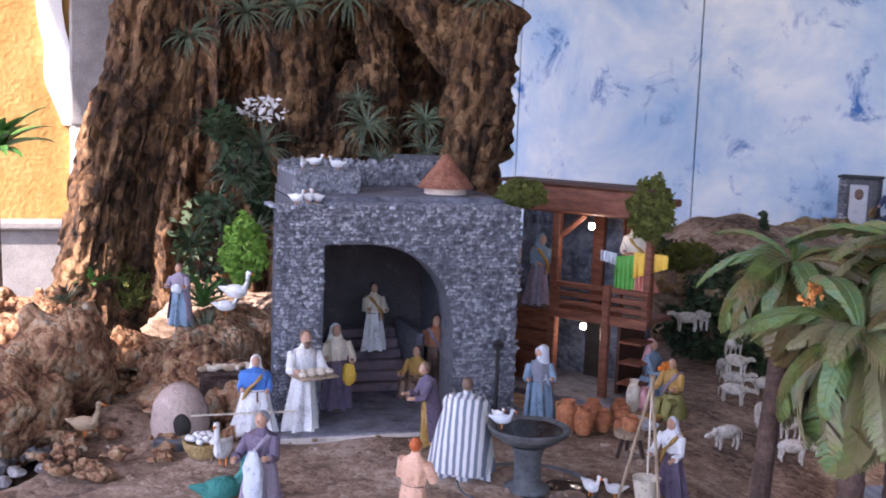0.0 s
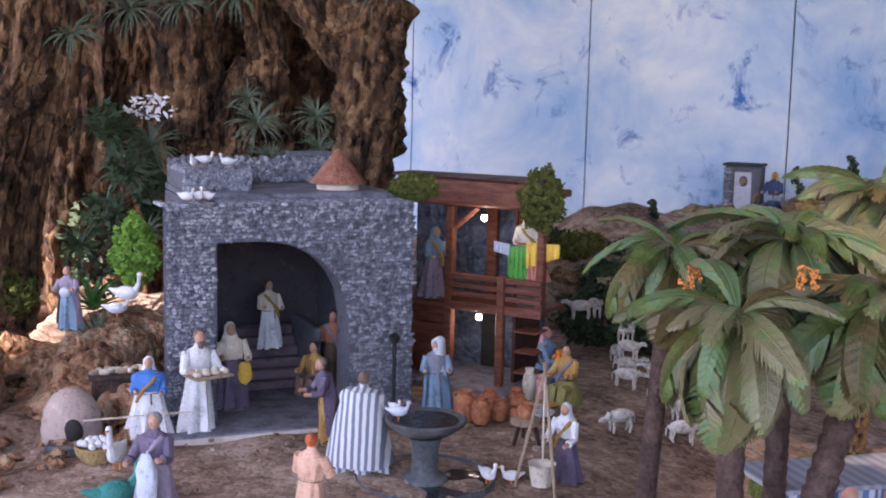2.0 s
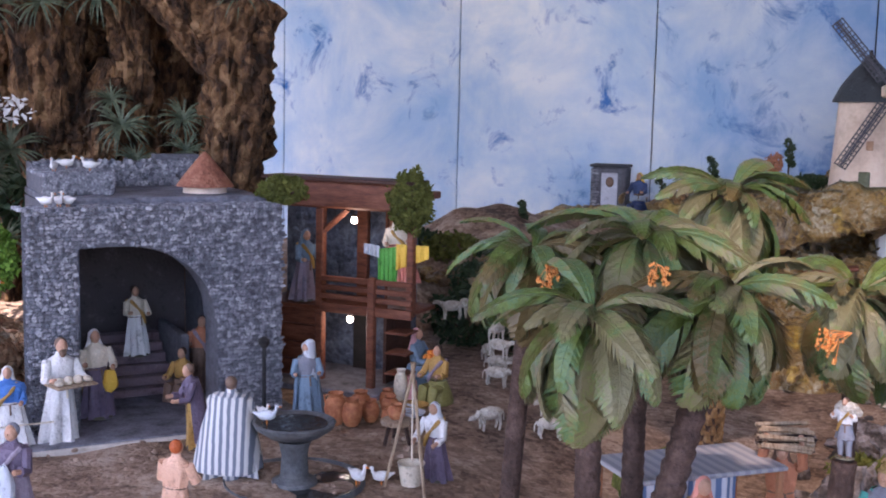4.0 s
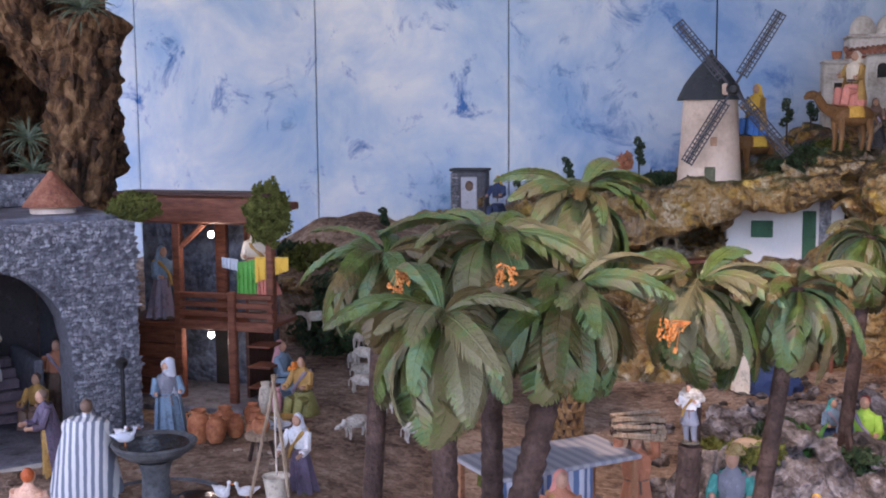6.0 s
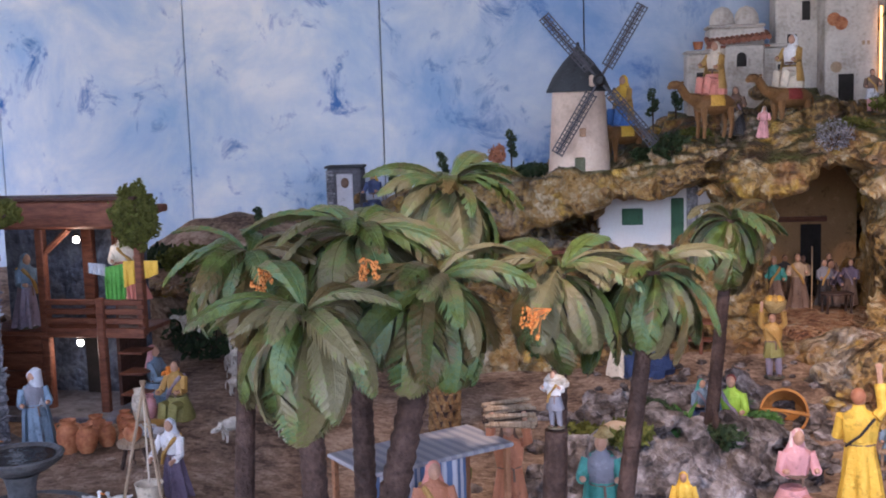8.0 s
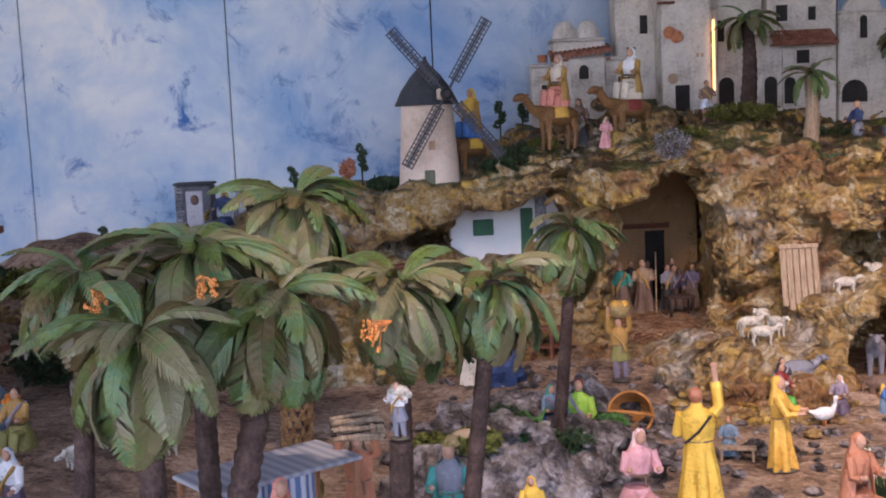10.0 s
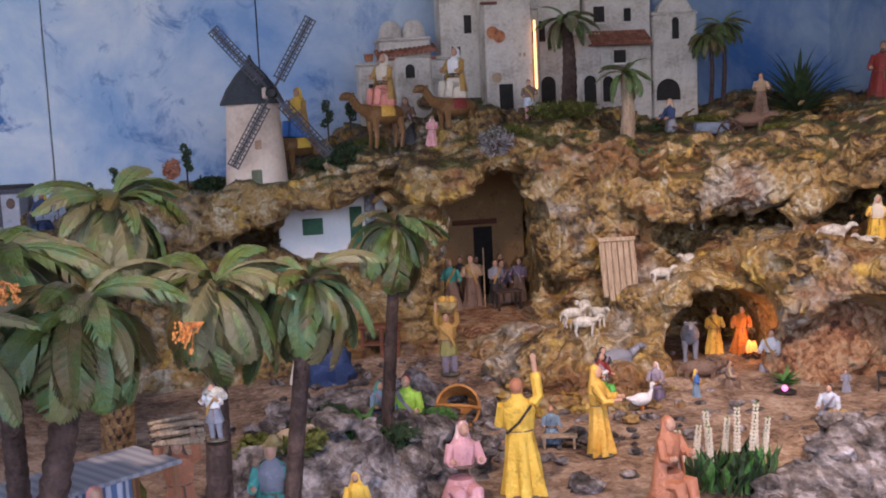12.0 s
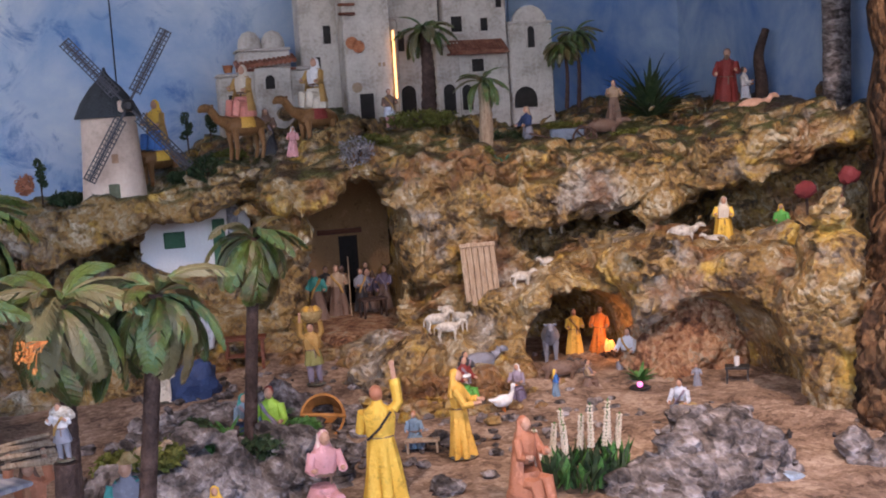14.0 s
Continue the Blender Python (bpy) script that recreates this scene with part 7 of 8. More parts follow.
# ridge furniture
ct = thing("hand_cart", pose(1.80, 3.80, 1.325, 0, 0, -15), "small wooden hand cart with a blue-grey load", "cart")
part("bed", MB().box((-0.07, -0.035, 0.045), (0.05, 0.035, 0.085), paint("cart_blue", (0.12, 0.15, 0.20)), c=0.004), ct, smooth=False)
for e in (-1, 1):
    w = MB()
    w.lathe([(0.040, -0.004), (0.046, -0.004), (0.046, 0.004), (0.040, 0.004), (0.040, -0.004)], TRUNK, pose(0.05, e * 0.042, 0.046, 90, 0, 0), seg=24, caps=False)
    for k in range(8):
        a = k * math.pi / 4
        w.tube([(0.05, e * 0.042, 0.046), (0.05 + 0.042 * math.cos(a), e * 0.042, 0.046 + 0.042 * math.sin(a))], 0.003, TRUNK, seg=5)
    part("wheel", w, ct)
    part("shaft", MB().tube([(-0.06, e * 0.03, 0.05), (-0.15, e * 0.025, 0.075)], 0.004, TRUNK, seg=6), ct)
beast((1.96, 3.86, 1.335), 75, 0.13, C("brown"), "reddish brown donkey figurine by the cart", "donkey", neck=0.3, head_up=0.1, wool=0.0)
MB().tube(spline([(0, 0, -0.03), (0.005, 0, 0.10), (-0.005, 0, 0.2), (0.03, 0, 0.30)], 14), [0.03 - 0.0012 * k for k in range(14)], TRUNK, seg=10).obj("tree_stump", pose(2.64, 3.88, 1.44), label="bare grey tree trunk on the ridge", category="trunk")
MB().tube(spline([(0, 0, -0.1), (0.004, 0, 0.4), (-0.01, 0, 0.9), (0, 0, 1.7)], 30), [0.046 + 0.002 * (k % 2) for k in range(30)], GREYBARK, seg=14).obj("grey_trunk", pose(2.62, 3.36, 1.42), label="tall pale grey ringed trunk at the ridge end", category="trunk")
MB().tube(spline([(0, 0, -1.0), (0.0, 0, 0.1), (0.02, 0, 0.9), (0.03, 0, 1.7)], 40), [0.13 + 0.012 * math.sin(k * 1.7) for k in range(40)], BARK, seg=18).obj("brown_trunk", pose(2.49, 2.78, 1.42), label="thick dark brown trunk at the display's end", category="trunk")
cork([(2.10, 2.26, 0.3), (2.09, 2.28, 0.7), (2.12, 2.30, 0.95), (2.2, 2.34, 1.12)], [0.16, 0.13, 0.12, 0.03], 11.0)
cork([(2.30, 2.58, 0.4), (2.32, 2.6, 0.8), (2.34, 2.62, 1.08), (2.36, 2.64, 1.2)], [0.13, 0.13, 0.10, 0.03], 12.0)
tray_b = MB().box((-0.035, -0.03, 0), (0.035, 0.03, 0.035), paint("tub_blue", (0.30, 0.38, 0.48)), c=0.006)
tray_b.obj("plastic_tub", pose(1.574, 2.063, 0.625, 0, 12, 30), label="pale blue tub half hidden behind the bark", category="tub", smooth=False)


# ---- plants ----
def rosette(place, r, n, mat, label, category="plant", width=0.10, up=60, seed=0, down=0.9, m=None):
    """Narrow arching leaves from one point."""
    rng = random.Random(seed)
    mb = MB()
    for i in range(n):
        a = 2.4 * i + rng.uniform(-0.3, 0.3)
        el = radians(up * (1 - 0.85 * i / n) + rng.uniform(-8, 8))
        l = r * rng.uniform(0.75, 1.1)
        pts, p = [], Vector((0, 0, 0))
        for k in range(7):
            pts.append(p.copy())
            e = el - down * (k / 6) ** 1.5
            p = p + Vector((math.cos(a) * math.cos(e), math.sin(a) * math.cos(e), math.sin(e))) * (l / 6)
        side = Vector((-math.sin(a), math.cos(a), 0))
        rs = []
        for k, q in enumerate(pts):
            w = width * r * (1 - (k / 6) ** 2 * 0.95) * 0.5
            rs.append([tuple(q + side * w), tuple(q + Vector((0, 0, -w * 0.5))), tuple(q - side * w), tuple(q + Vector((0, 0, -w * 0.15)))])
        mb.rings(rs, mat)
    return mb.obj("plant", (pose(*place) @ m) if m is not None else pose(*place), label=label, category=category, group="")


AIR = "spiky grey-green air plant on the cork bark"
for x, y, z, r, s in ((-2.16, 2.36, 1.66, 0.13, 1), (-2.12, 2.55, 1.74, 0.15, 2), (-1.80, 2.70, 1.43, 0.13, 3), (-1.69, 2.84, 1.45, 0.12, 4), (-2.06, 2.56, 1.36, 0.15, 5), (-1.87, 2.70, 1.79, 0.14, 6),
                      (-1.52, 2.86, 1.80, 0.13, 7), (-2.22, 2.42, 1.80, 0.16, 8), (-2.0, 2.62, 1.76, 0.13, 9), (-2.10, 2.50, 1.28, 0.12, 10), (-1.78, 2.74, 1.33, 0.10, 11), (-1.68, 2.84, 1.36, 0.11, 12), (-1.86, 2.74, 1.50, 0.09, 13)):
    rosette((x, y, z), r * 0.88, 38, AGAVE, AIR, width=0.06, up=50, seed=s, down=2.0, m=pose(0, 0, 0, 50, 0, 32))
rosette((-1.93, 2.19, 0.86), 0.12, 30, AGAVE, "spiky blue-green yucca on the bank", width=0.09, up=80, seed=21, down=0.5)
rosette((-2.02, 2.27, 0.94), 0.12, 24, GREEN, "long-leaved green plant among the rocks", width=0.14, up=80, seed=22, down=0.9)
rosette((-2.16, 1.92, 0.98), 0.07, 22, AGAVE, "small succulent rosette on the tuff rock", width=0.16, up=60, seed=23, down=0.4)
rosette((-2.28, 2.12, 0.99), 0.08, 20, GREEN, "small leafy green plant beside the trunk", width=0.3, up=70, seed=24, down=0.8)
rosette((-2.24, 1.55, 0.86), 0.08, 22, DARKLEAF, "dark leafy plant at the display's edge", width=0.25, up=60, seed=25, down=0.8)
shrub = thing("shrub", pose(-3.2, 2.55, 0.0), "green leafy shrub in front of the yellow wall", "shrub")
part("stem", MB().tube([(0, 0, 0), (0.02, 0, 0.7), (0, 0, 1.32)], [0.02, 0.014, 0.01], TRUNK, seg=8), shrub)
crown = rosette((0, 0, 1.30), 0.22, 22, GREEN, "", width=0.3, up=60, seed=26, down=0.9)
crown.name, crown.parent = "leaves", shrub
del crown["category"]
rosette((1.475, 3.60, 1.30), 0.06, 18, paint("teal_leaf", (0.04, 0.20, 0.14)), "small teal succulent on the rock edge", width=0.22, up=60, seed=27, down=0.5)
rosette((2.30, 3.72, 1.39), 0.12, 36, AGAVE, "low blue-green spiky plant on the ridge", width=0.10, up=60, seed=28, down=0.6)
rosette((0.72, 3.80, 1.22), 0.10, 26, GREEN, "fresh green plant hanging under the ledge", width=0.14, up=60, seed=29, down=1.2)
rosette((1.66, 2.98, 0.66), 0.06, 20, GREEN, "small leafy green plant by the smith", width=0.3, up=60, seed=30, down=0.6)
for x, y, z, s in ((0.56, 2.95, 0.69, 31), (0.42, 2.78, 0.70, 32), (0.38, 2.62, 0.70, 33), (1.24, 3.22, 0.70, 34)):
    rosette((x, y, z), 0.075, 26, GREEN, "low bright green fern on the stony ground", width=0.22, up=55, seed=s, down=0.9)


def clump(place, size, n, mat, label, leaf=0.012, seed=0, category="bush", name="bush"):
    """A bush: a dense, uneven ball of many small leaves on short twigs."""
    rng = random.Random(seed)
    b = thing(name, pose(*place), label, category)
    mb = MB()
    for _ in range(n):
        d = Vector((rng.gauss(0, 1), rng.gauss(0, 1), rng.gauss(0, 1))).normalized()
        q = (0.45 + 0.55 * rng.random() ** 0.5) * (1 + 0.35 * noise.noise(d * 2.3 + Vector((seed, 0, 0))))
        c = Vector((d.x * size[0] * q, d.y * size[1] * q, d.z * size[2] * q))
        u = Vector((rng.gauss(0, 1), rng.gauss(0, 1), rng.gauss(0, 1))).normalized()
        v = u.orthogonal().normalized()
        s = leaf * rng.uniform(0.6, 1.3)
        w = u.cross(v)
        mb.add([c - u * s, c + v * s * 0.45 + w * s * 0.1, c + u * s, c - v * s * 0.45 + w * s * 0.1], [(0, 1, 2, 3)], mat)
    part("leaves", mb, b)
    tw = MB()
    for _ in range(7):
        d = Vector((rng.uniform(-1, 1) * size[0], rng.uniform(-1, 1) * size[1], rng.uniform(-0.2, 0.8) * size[2])) * 0.7
        tw.tube([(0, 0, -size[2] * 0.8), tuple(d)], 0.0025, TRUNK, seg=4)
    part("twig_frame", tw, b)
    return b


clump((-1.915, 2.31, 1.095), (0.062, 0.05, 0.092), 2600, shade("lime_leaf", [(0.06, 0.14, 0.015), (0.14, 0.27, 0.03), (0.24, 0.38, 0.06)], scale=40, rough=0.6, bump=0), "bright green feathery bush beside the stone house", 0.009, 41)
clump((-1.225, 2.545, 1.285), (0.065, 0.045, 0.036), 3000, MOSS, "dry moss clump on the gallery roof", 0.007, 42)
clump((-0.955, 2.74, 1.252), (0.058, 0.055, 0.080), 5200, MOSS, "dark green moss clump hanging over the balcony", 0.0075, 43)
rosette((2.22, 4.0, 1.43), 0.25, 70, DARKLEAF, "dark leafy bush on the ridge", width=0.10, up=85, seed=44, down=0.7)
clump((1.30, 4.0, 1.475), (0.13, 0.06, 0.035), 700, MOSS, "low mossy bush before the town", 0.012, 45)
clump((1.62, 3.62, 1.325), (0.085, 0.05, 0.035), 600, MOSS, "low green moss on the rock edge", 0.010, 46)
clump((-2.30, 2.24, 0.96), (0.09, 0.08, 0.07), 700, MOSS, "mossy clump at the foot of the trunk", 0.012, 47)
clump((0.50, 3.97, 1.345), (0.075, 0.05, 0.06), 600, DARKLEAF, "dark green shrub on the ridge", 0.012, 48)
clump((2.12, 3.13, 1.01), (0.04, 0.035, 0.018), 260, GREEN, "small green tuft among the sheep", 0.010, 49)
for i, (x, y, z, w, mt) in enumerate(((0.24, 2.22, 0.845, 0.055, "m"), (0.36, 2.38, 0.79, 0.06, "g"), (0.47, 2.46, 0.765, 0.05, "d"), (0.55, 2.60, 0.70, 0.05, "g"), (0.16, 2.40, 0.78, 0.06, "m"), (0.62, 2.86, 0.69, 0.045, "g"), (0.34, 2.88, 0.71, 0.06, "d"))):
    clump((x, y, z), (w, w * 0.8, w * 0.5), 520, {"m": MOSS, "g": GREEN, "d": DARKLEAF}[mt], "low green growth on the bark mound", 0.010, 160 + i, "scrub", "scrub")
clump((-0.98, 3.42, 0.83), (0.16, 0.10, 0.10), 1000, DARKLEAF, "dark undergrowth on the bank behind the sheep", 0.016, 50)
clump((-0.66, 3.38, 0.78), (0.20, 0.10, 0.09), 1000, DARKLEAF, "dark undergrowth beside the flock", 0.016, 51)
for i, (x, y, z, w, h) in enumerate(((-2.08, 2.38, 1.18, 0.06, 0.07), (-2.03, 2.40, 1.33, 0.045, 0.08), (-2.10, 2.42, 1.43, 0.05, 0.06))):
    clump((x, y, z), (w, 0.04, h), 120, DARKLEAF, "dark trailing ivy hanging beside the bark trunk", 0.015, 57 + i)
rosette((-2.03, 2.33, 1.40), 0.11, 30, DARKLEAF, "dark fern hanging in the bark recess", width=0.10, up=60, seed=58, down=1.6)
clump((-2.17, 2.72, 1.22), (0.09, 0.05, 0.12), 380, DARKLEAF, "dark ivy growing between the bark trunks", 0.020, 52)
for x, y, z, r, k in ((-2.12, 2.45, 1.16, 0.10, 151), (-2.06, 2.44, 1.30, 0.11, 152), (-2.18, 2.40, 1.08, 0.09, 153), (-2.00, 2.46, 1.12, 0.09, 154), (-2.10, 2.48, 1.40, 0.10, 155)):
    rosette((x, y, z), r, 30, DARKLEAF if k % 2 else AGAVE, "spiky dark plant in the bark recess", width=0.09, up=55, seed=k, down=1.4, m=pose(0, 0, 0, 35, 0, 30))
clump((-2.30, 2.60, 1.05), (0.12, 0.08, 0.16), 320, DARKLEAF, "dark ivy at the foot of the bark cliff", 0.018, 53)
clump((-2.02, 2.50, 1.47), (0.085, 0.03, 0.035), 85, C("white"), "cluster of small white flowers on the bark", 0.011, 54, "flowers", "flower_cluster")
clump((-0.10, 3.90, 1.34), (0.03, 0.025, 0.035), 220, C("rust"), "small reddish dry shrub on the ridge", 0.010, 55)
clump((0.99, 3.72, 1.385), (0.065, 0.035, 0.05), 620, TINSEL, "silvery tinsel moss on the rock edge", 0.0065, 56)


for i, (x, y, z, w) in enumerate(((0.42, 3.98, 1.325, 0.06), (0.60, 4.15, 1.385, 0.07), (1.08, 3.86, 1.41, 0.06), (1.60, 3.95, 1.39, 0.08), (1.72, 3.70, 1.335, 0.06), (2.02, 3.75, 1.37, 0.09), (2.15, 3.62, 1.37, 0.07),
                                  (2.36, 3.85, 1.42, 0.08), (1.88, 4.05, 1.41, 0.09), (0.02, 4.1, 1.275, 0.07), (-0.2, 4.15, 1.24, 0.08), (1.42, 3.70, 1.345, 0.05), (2.5, 3.55, 1.42, 0.07))):
    clump((x, y, z), (w, w * 0.7, 0.024), 420, MOSS if i % 3 else DARKLEAF, "low scrubby growth on the hilltop soil", 0.011, 80 + i, "scrub", "scrub")


for i, (x, y, z, w) in enumerate(((-1.12, 3.62, 1.03, 0.10), (-0.92, 3.62, 1.02, 0.11), (-0.72, 3.75, 1.0, 0.12), (-1.0, 3.50, 0.95, 0.10), (-0.55, 3.95, 1.02, 0.12), (-1.25, 3.70, 1.02, 0.09))):
    clump((x, y, z), (w, w * 0.7, 0.05), 700, DARKLEAF if i % 2 else MOSS, "dry undergrowth on the bank behind the gallery", 0.014, 120 + i, "scrub", "scrub")


def topiary(x, y, z, h):
    t = thing("topiary_tree", pose(x, y, z), "small black-green tree with ball-shaped tufts", "tree", "little ridge trees")
    part("trunk", MB().tube([(0, 0, -0.02), (0, 0, h)], 0.003, TRUNK, seg=6), t)
    rng = random.Random(int(1000 * h) + int(x * 100))
    for k in range(5):
        mb = MB()
        c = Vector((rng.uniform(-0.012, 0.012), 0, h * (0.4 + 0.15 * k)))
        for _ in range(60):
            d = Vector((rng.gauss(0, 1), rng.gauss(0, 1), rng.gauss(0, 1))).normalized() * 0.016 * rng.uniform(0.5, 1)
            u = Vector((rng.gauss(0, 1), rng.gauss(0, 1), rng.gauss(0, 1))).normalized()
            v = u.orthogonal().normalized()
            p = c + d
            mb.add([p - u * 0.006, p + v * 0.004, p + u * 0.006, p - v * 0.004], [(0, 1, 2, 3)], DARKLEAF)
        part("tuft", mb, t)


for x, y, z, h in ((-0.945, 3.90, 1.08, 0.085), (-0.055, 3.99, 1.29, 0.12), (0.455, 4.2, 1.42, 0.12), (-0.52, 4.32, 1.15, 0.13), (-0.33, 4.3, 1.22, 0.11), (0.545, 4.28, 1.46, 0.07), (-0.42, 4.25, 1.19, 0.09)):
    topiary(x, y, z, h)


def ridge_palm(foot, h, leaf, count, r, label, seed, pale=False):
    rng = random.Random(seed)
    p = thing("small_palm", pose(*foot), label, "palm", "palms of the ridge")
    path = spline([(0, 0, -0.02), (0.008, 0, h * 0.5), (0, 0, h)], 22)
    part("trunk", MB().tube(path, [(r * (1.25 - 0.5 * i / 21)) * (1 + 0.12 * (i % 2)) for i in range(22)], PALEWOOD if pale else TRUNK, seg=10), p)
    for i in range(count):
        ob = new("frond", FRONDS[rng.randrange(2, 6)])
        ob.parent = p
        s = leaf * rng.uniform(0.8, 1.1)
        ob.matrix_basis = pose(0, 0, h) @ pose(0, 0, 0, 0, 0, 137.5 * i) @ pose(0, 0, 0, rng.uniform(-10, 10), -30 + 70 * i / count, 0) @ Matrix.Diagonal((s, s * 0.8, s, 1))
    return p


ridge_palm((1.475, 3.80, 1.355), 0.235, 0.12, 18, 0.022, "small palm with pale ringed trunk on the ridge", 61, True)
ridge_palm((1.352, 4.10, 1.50), 0.30, 0.15, 20, 0.024, "palm with dark trunk before the town", 62)
ridge_palm((2.015, 4.22, 1.50), 0.27, 0.12, 30, 0.007, "thin dark palm beside the town", 63)
ridge_palm((1.955, 4.20, 1.50), 0.23, 0.11, 28, 0.007, "thin leaning palm beside the town", 64)

lup = thing("lupin_plant", pose(*G(1.16, 2.21)), "green leafy plant with tall white flower spikes", "plant")
rng = random.Random(9)
lv = MB()
for i in range(150):
    a, r = rng.uniform(0, 6.28), 0.095 * rng.random() ** 0.5
    c = Vector((r * math.cos(a), 0.8 * r * math.sin(a), 0.005))
    tip = c + Vector((rng.uniform(-0.04, 0.04), rng.uniform(-0.04, 0.04), rng.uniform(0.05, 0.10)))
    sd = Vector((rng.uniform(-1, 1), rng.uniform(-1, 1), 0)).normalized() * 0.006
    lv.add([c - sd * 0.5, c + sd * 0.5, (c + tip) / 2 + sd * 1.1 + Vector((0, 0, 0.015)), tip, (c + tip) / 2 - sd * 1.1 + Vector((0, 0, 0.015))], [(0, 1, 2, 3, 4)], GREEN if i % 3 == 0 else DARKLEAF)
part("leaves", lv, lup)
for i in range(9):
    mb = MB()
    x, y, h = -0.085 + 0.021 * i, rng.uniform(-0.03, 0.06), rng.uniform(0.13, 0.19)
    dx = rng.uniform(-0.02, 0.02)
    mb.tube([(x, y, 0), (x + dx, y, h)], 0.002, GREEN, seg=5)
    for k in range(13):
        s = 0.45 + 0.55 * k / 13
        for j in range(4):
            a = j * 1.57 + k * 0.6
            mb.ball((x + dx * s + 0.005 * math.cos(a), y + 0.005 * math.sin(a), h * s), 0.0038 * (1.2 - 0.5 * k / 13), C("cream"), seg=5, rows=3)
    part("flower_spike", mb, lup, "white flower spike")
pn = thing("red_flower", pose(2.10, 2.74, 0.98), "blurred red poinsettia flowers on dark stems", "flowers")
for i, (dx, dz) in enumerate(((-0.05, 0.24), (0.04, 0.20), (0.09, 0.27))):
    part("stem", MB().tube([(0, 0, 0), (dx * 0.6, -0.03, dz * 0.6), (dx, -0.05, dz)], 0.004, TRUNK, seg=6), pn)
    mb = MB()
    mb.ball((dx, -0.05, dz), (0.032, 0.02, 0.024), paint("dull_red", (0.13, 0.02, 0.02), 0.9), None, 16, 10, 0.35, i * 3.0, 2.2)
    part("flower_head", mb, pn, "dull red flower head")


# ---- loose stones ----
def stones(name, n, area, size, mat, label, seed, lift=0.0):
    """Loose rounded stones strewn over a stretch of ground, joined."""
    rng = random.Random(seed)
    mb = MB()
    for _ in range(n):
        x, y = area(rng)
        s = size * rng.uniform(0.45, 1.5)
        mb.ball((x, y, float(ground_level(x, y)) + lift + s * 0.15), (s, s * rng.uniform(0.6, 1.1), s * rng.uniform(0.45, 0.8)), mat, None, 8, 5, 0.5, rng.uniform(0, 50), 1.6)
    return mb.obj(name, label=label, category="stones", kind="stuff")


stones("stream_stones", 260, lambda r: (lambda y: (-1.98 - 0.30 * (y - 1.55) + r.gauss(0, 0.07), y))(r.uniform(1.45, 2.5)), 0.016, shade("pale_pebble", [(0.10, 0.09, 0.085), (0.25, 0.23, 0.22), (0.45, 0.43, 0.42)], scale=30, rough=0.5, bump=0.3), "wet grey pebbles along the stream bed", 71, -0.04)
stones("bank_stones", 420, lambda r: (r.uniform(-2.3, -1.62), r.uniform(1.5, 2.6)), 0.016, TUFF, "brown stones strewn over the bank", 72)
stones("bank_rubble", 200, lambda r: (r.uniform(-2.05, -1.70), r.uniform(2.1, 2.6)), 0.028, ROCK, "ochre rubble heaped on the bank", 73, 0.01)
stones("path_stones", 260, lambda r: (r.uniform(0.2, 1.6), r.uniform(2.5, 3.5)), 0.014, GREYBARK, "grey stones beside the path", 74)
stones("slope_stones", 170, lambda r: (r.gauss(0.45, 0.18), r.gauss(2.75, 0.25)), 0.03, GREYBARK, "grey bark chips on the slope", 75)
stones("rubble", 160, lambda r: (r.gauss(1.12, 0.10), r.gauss(3.1, 0.12)), 0.026, ROCK, "rubble at the foot of the rock", 76)
stones("forecourt_grit", 240, lambda r: (r.uniform(-1.6, -0.6), r.uniform(1.5, 2.4)), 0.006, EARTH, "fine grit on the sandy forecourt", 77)
stones("bank_boulders", 120, lambda r: (r.uniform(-1.35, -0.55), r.uniform(3.45, 3.75)), 0.035, ROCK, "brown boulders on the bank behind the gallery", 78, 0.20)
water = MB()
wp = [(-1.98 - 0.30 * (y - 1.55), y) for y in [1.35 + 0.05 * k for k in range(26)]]
water.rings([[(x - 0.045, y, float(ground_level(x, y)) - 0.068), (x + 0.045, y, float(ground_level(x, y)) - 0.068), (x + 0.045, y, float(ground_level(x, y)) - 0.08), (x - 0.045, y, float(ground_level(x, y)) - 0.08)] for x, y in wp], WATER)
water.obj("water", label="thin dark stream running between the stones", category="water", kind="structure")


# ---- stone facing of the gatehouse ----
def chip_mesh(seed):
    rng = random.Random(seed)
    k = 6
    ring0 = [(0.5 * math.cos(2 * math.pi * (j + rng.uniform(-0.25, 0.25)) / k) * rng.uniform(0.72, 1.3), 0.5 * math.sin(2 * math.pi * (j + rng.uniform(-0.25, 0.25)) / k) * rng.uniform(0.72, 1.3)) for j in range(k)]
    rs = [[(a, 0.15, b) for a, b in ring0], [(a, -0.25, b) for a, b in ring0], [(a * 0.72, -0.5 + rng.uniform(-0.08, 0.08), b * 0.80) for a, b in ring0]]
    return rs


CHIPS = [chip_mesh(s) for s in range(8)]
CHIP_MESHES = []
for rs in CHIPS:
    CHIP_MESHES.append(MB().rings(rs, STONE).mesh("stone", smooth=False))


def blocked(u, z):
    return 0.118 - 0.003 < u < 0.44 + 0.003 and z < arch_top(min(max(u, 0.118), 0.44)) + 0.004


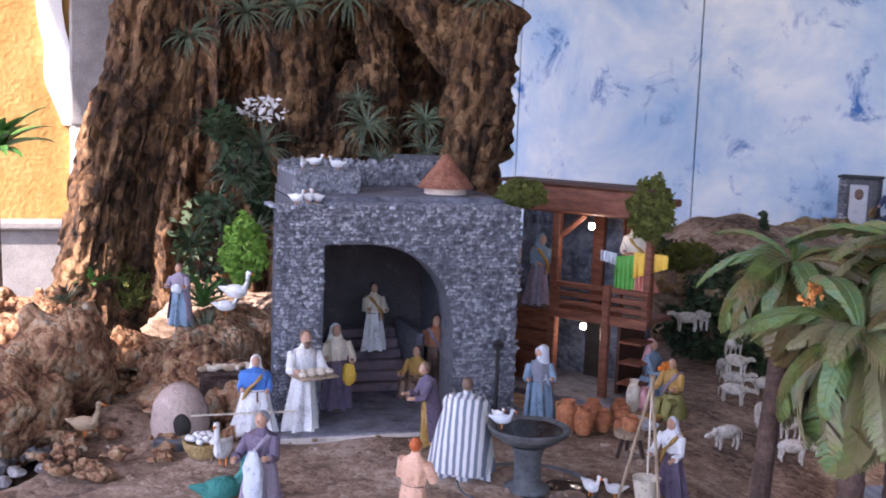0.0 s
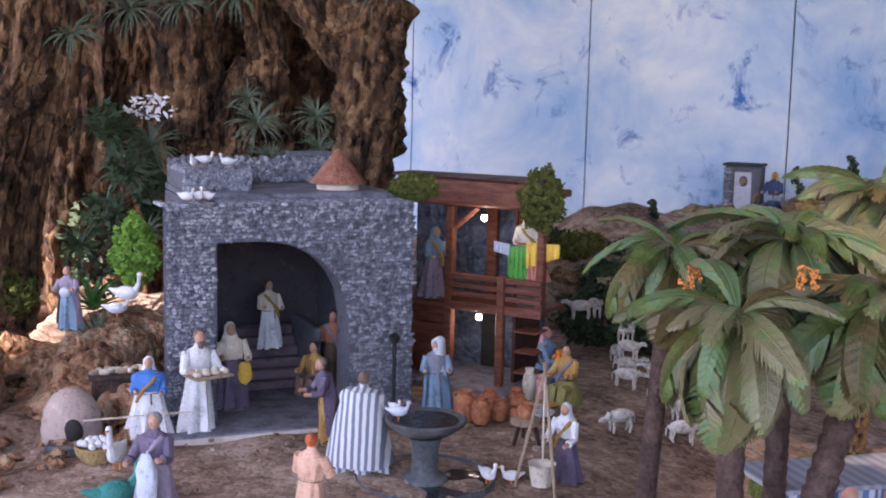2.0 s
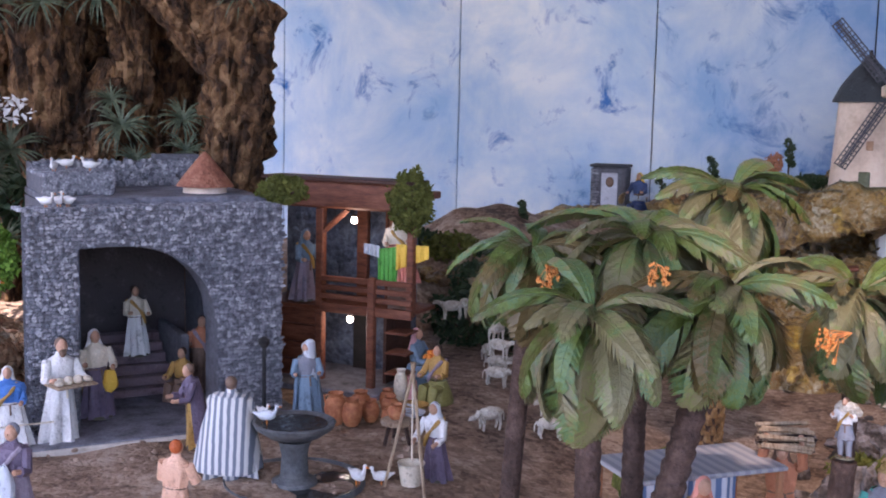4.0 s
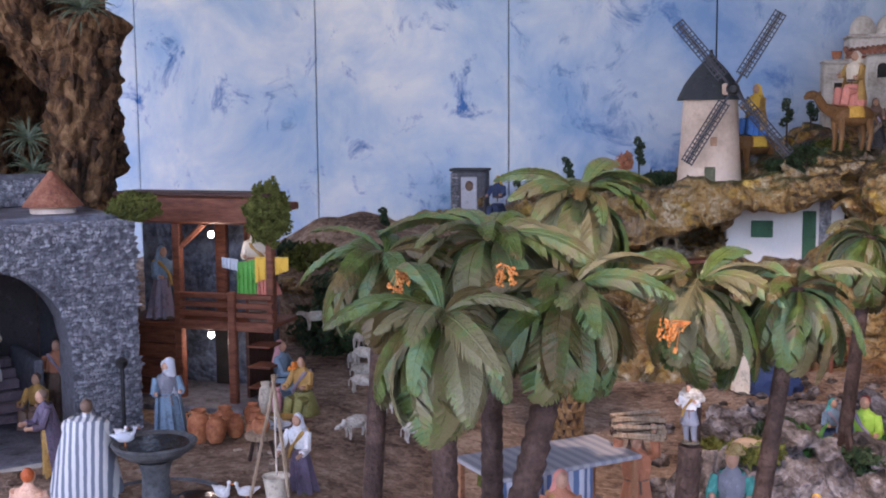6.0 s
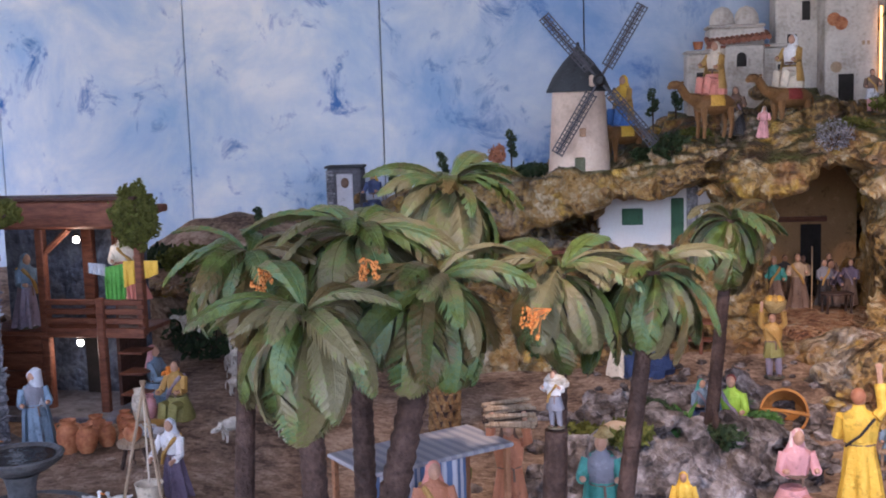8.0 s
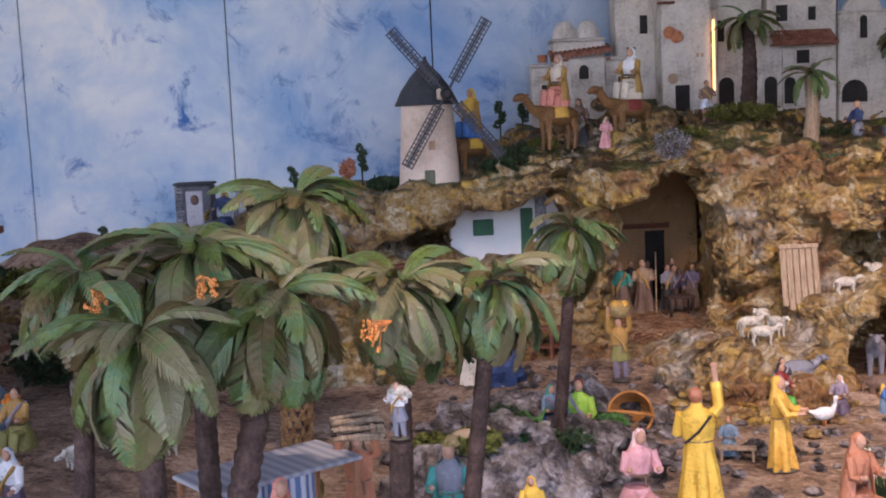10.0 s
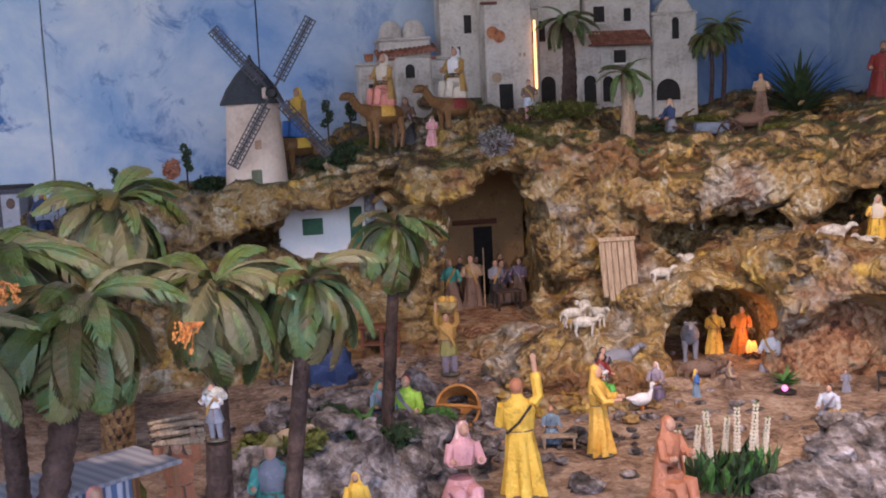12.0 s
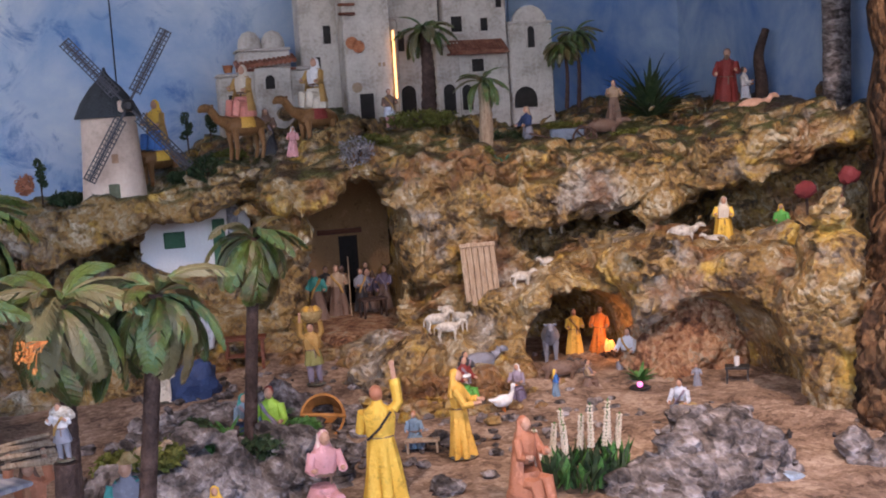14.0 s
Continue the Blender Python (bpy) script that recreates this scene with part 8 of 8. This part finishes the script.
rng = random.Random(5)
spots = []
rows = int(H / 0.0082)
for r in range(rows):
    z = 0.005 + r * 0.0082
    u = 0.003 + rng.uniform(0, 0.008)
    while u < W - 0.003:
        w = rng.uniform(0.007, 0.018)
        if not blocked(u + w / 2, z):
            spots.append((u + w / 2, z + rng.uniform(-0.002, 0.002), w, rng.uniform(0.0075, 0.0115), rng.uniform(0.004, 0.010)))
        u += w * 0.94
STONE_ISLAND = bpy.data.materials.get("slate_chips").copy()
STONE_ISLAND.name = "slate_chips_joined"
for nd in list(STONE_ISLAND.node_tree.nodes):
    if nd.type == "OBJECT_INFO":
        geo = STONE_ISLAND.node_tree.nodes.new("ShaderNodeNewGeometry")
        for lk in list(nd.outputs["Random"].links):
            STONE_ISLAND.node_tree.links.new(geo.outputs["Random Per Island"], lk.to_socket)
rest = MB()
for i, (u, z, w, h, d) in enumerate(spots):
    m = Matrix.Translation((u, -0.001, z)) @ pose(0, 0, 0, rng.uniform(-8, 8), rng.uniform(-12, 12), rng.uniform(-8, 8)) @ Matrix.Diagonal((w, d, h, 1))
    if u > 0.44 and z < 0.17 and len(front.children) < 300:
        ob = new("stone", CHIP_MESHES[i % 8])
        ob.parent = front
        ob.matrix_basis = m
    else:
        rest.rings(CHIPS[i % 8], STONE_ISLAND, m)
tagged(part("stone_facing", rest, front, "grey slate chips", smooth=False), kind="stuff")
more = MB()
for r in range(int(H / 0.0098)):
    z = 0.005 + r * 0.0098
    for v0, v1, plane in ((0.0, D0 + 0.38, "east"), (0.0, D0, "jamb")):
        v = v0 + rng.uniform(0, 0.01)
        while v < v1:
            w = rng.uniform(0.009, 0.019)
            if plane == "east":
                m = Matrix.Translation((W + 0.001, v + w / 2, z)) @ pose(0, 0, 0, 0, 0, 90)
                more.rings(CHIPS[r % 8], STONE_ISLAND, m @ Matrix.Diagonal((w, rng.uniform(0.006, 0.012), 0.0115, 1)))
            elif z < 0.42:
                m = Matrix.Translation((0.117, v + w / 2, z)) @ pose(0, 0, 0, 0, 0, 90)
                more.rings(CHIPS[r % 8], STONE_ISLAND, m @ Matrix.Diagonal((w, 0.007, 0.0115, 1)))
            v += w * 0.95
tagged(part("stone_facing", more, side, "grey slate chips", smooth=False), kind="stuff")
cap = MB()
for i in range(520):
    u, v = rng.uniform(0.0, W), rng.uniform(0.0, D0)
    cap.rings(CHIPS[i % 8], STONE_ISLAND, Matrix.Translation((u, v, H + 0.001)) @ pose(0, 0, 0, -90, 0, rng.uniform(0, 360)) @ Matrix.Diagonal((0.017, 0.012, 0.015, 1)))
for i in range(700):
    u, z = rng.uniform(0.09, W - 0.04), H + 0.024 + rng.uniform(0, 0.066)
    cap.rings(CHIPS[i % 8], STONE_ISLAND, Matrix.Translation((u, 0.469, z)) @ pose(0, 0, 0, 0, rng.uniform(0, 360), 0) @ Matrix.Diagonal((0.016, 0.012, 0.014, 1)))
for i in range(330):
    u, z = rng.uniform(0.08, 0.24), H + 0.024 + rng.uniform(0, 0.048)
    cap.rings(CHIPS[i % 8], STONE_ISLAND, Matrix.Translation((u, 0.199, z)) @ pose(0, 0, 0, 0, rng.uniform(0, 360), 0) @ Matrix.Diagonal((0.016, 0.012, 0.014, 1)))
for i in range(420):
    u, v = rng.uniform(0.08, 0.24), rng.uniform(0.2, 0.46)
    cap.rings(CHIPS[i % 8], STONE_ISLAND, Matrix.Translation((u, v, H + 0.066)) @ pose(0, 0, 0, -90, 0, rng.uniform(0, 360)) @ Matrix.Diagonal((0.017, 0.012, 0.015, 1)))
tagged(part("stone_facing", cap, parapet, "grey slate chips", smooth=False), kind="stuff")
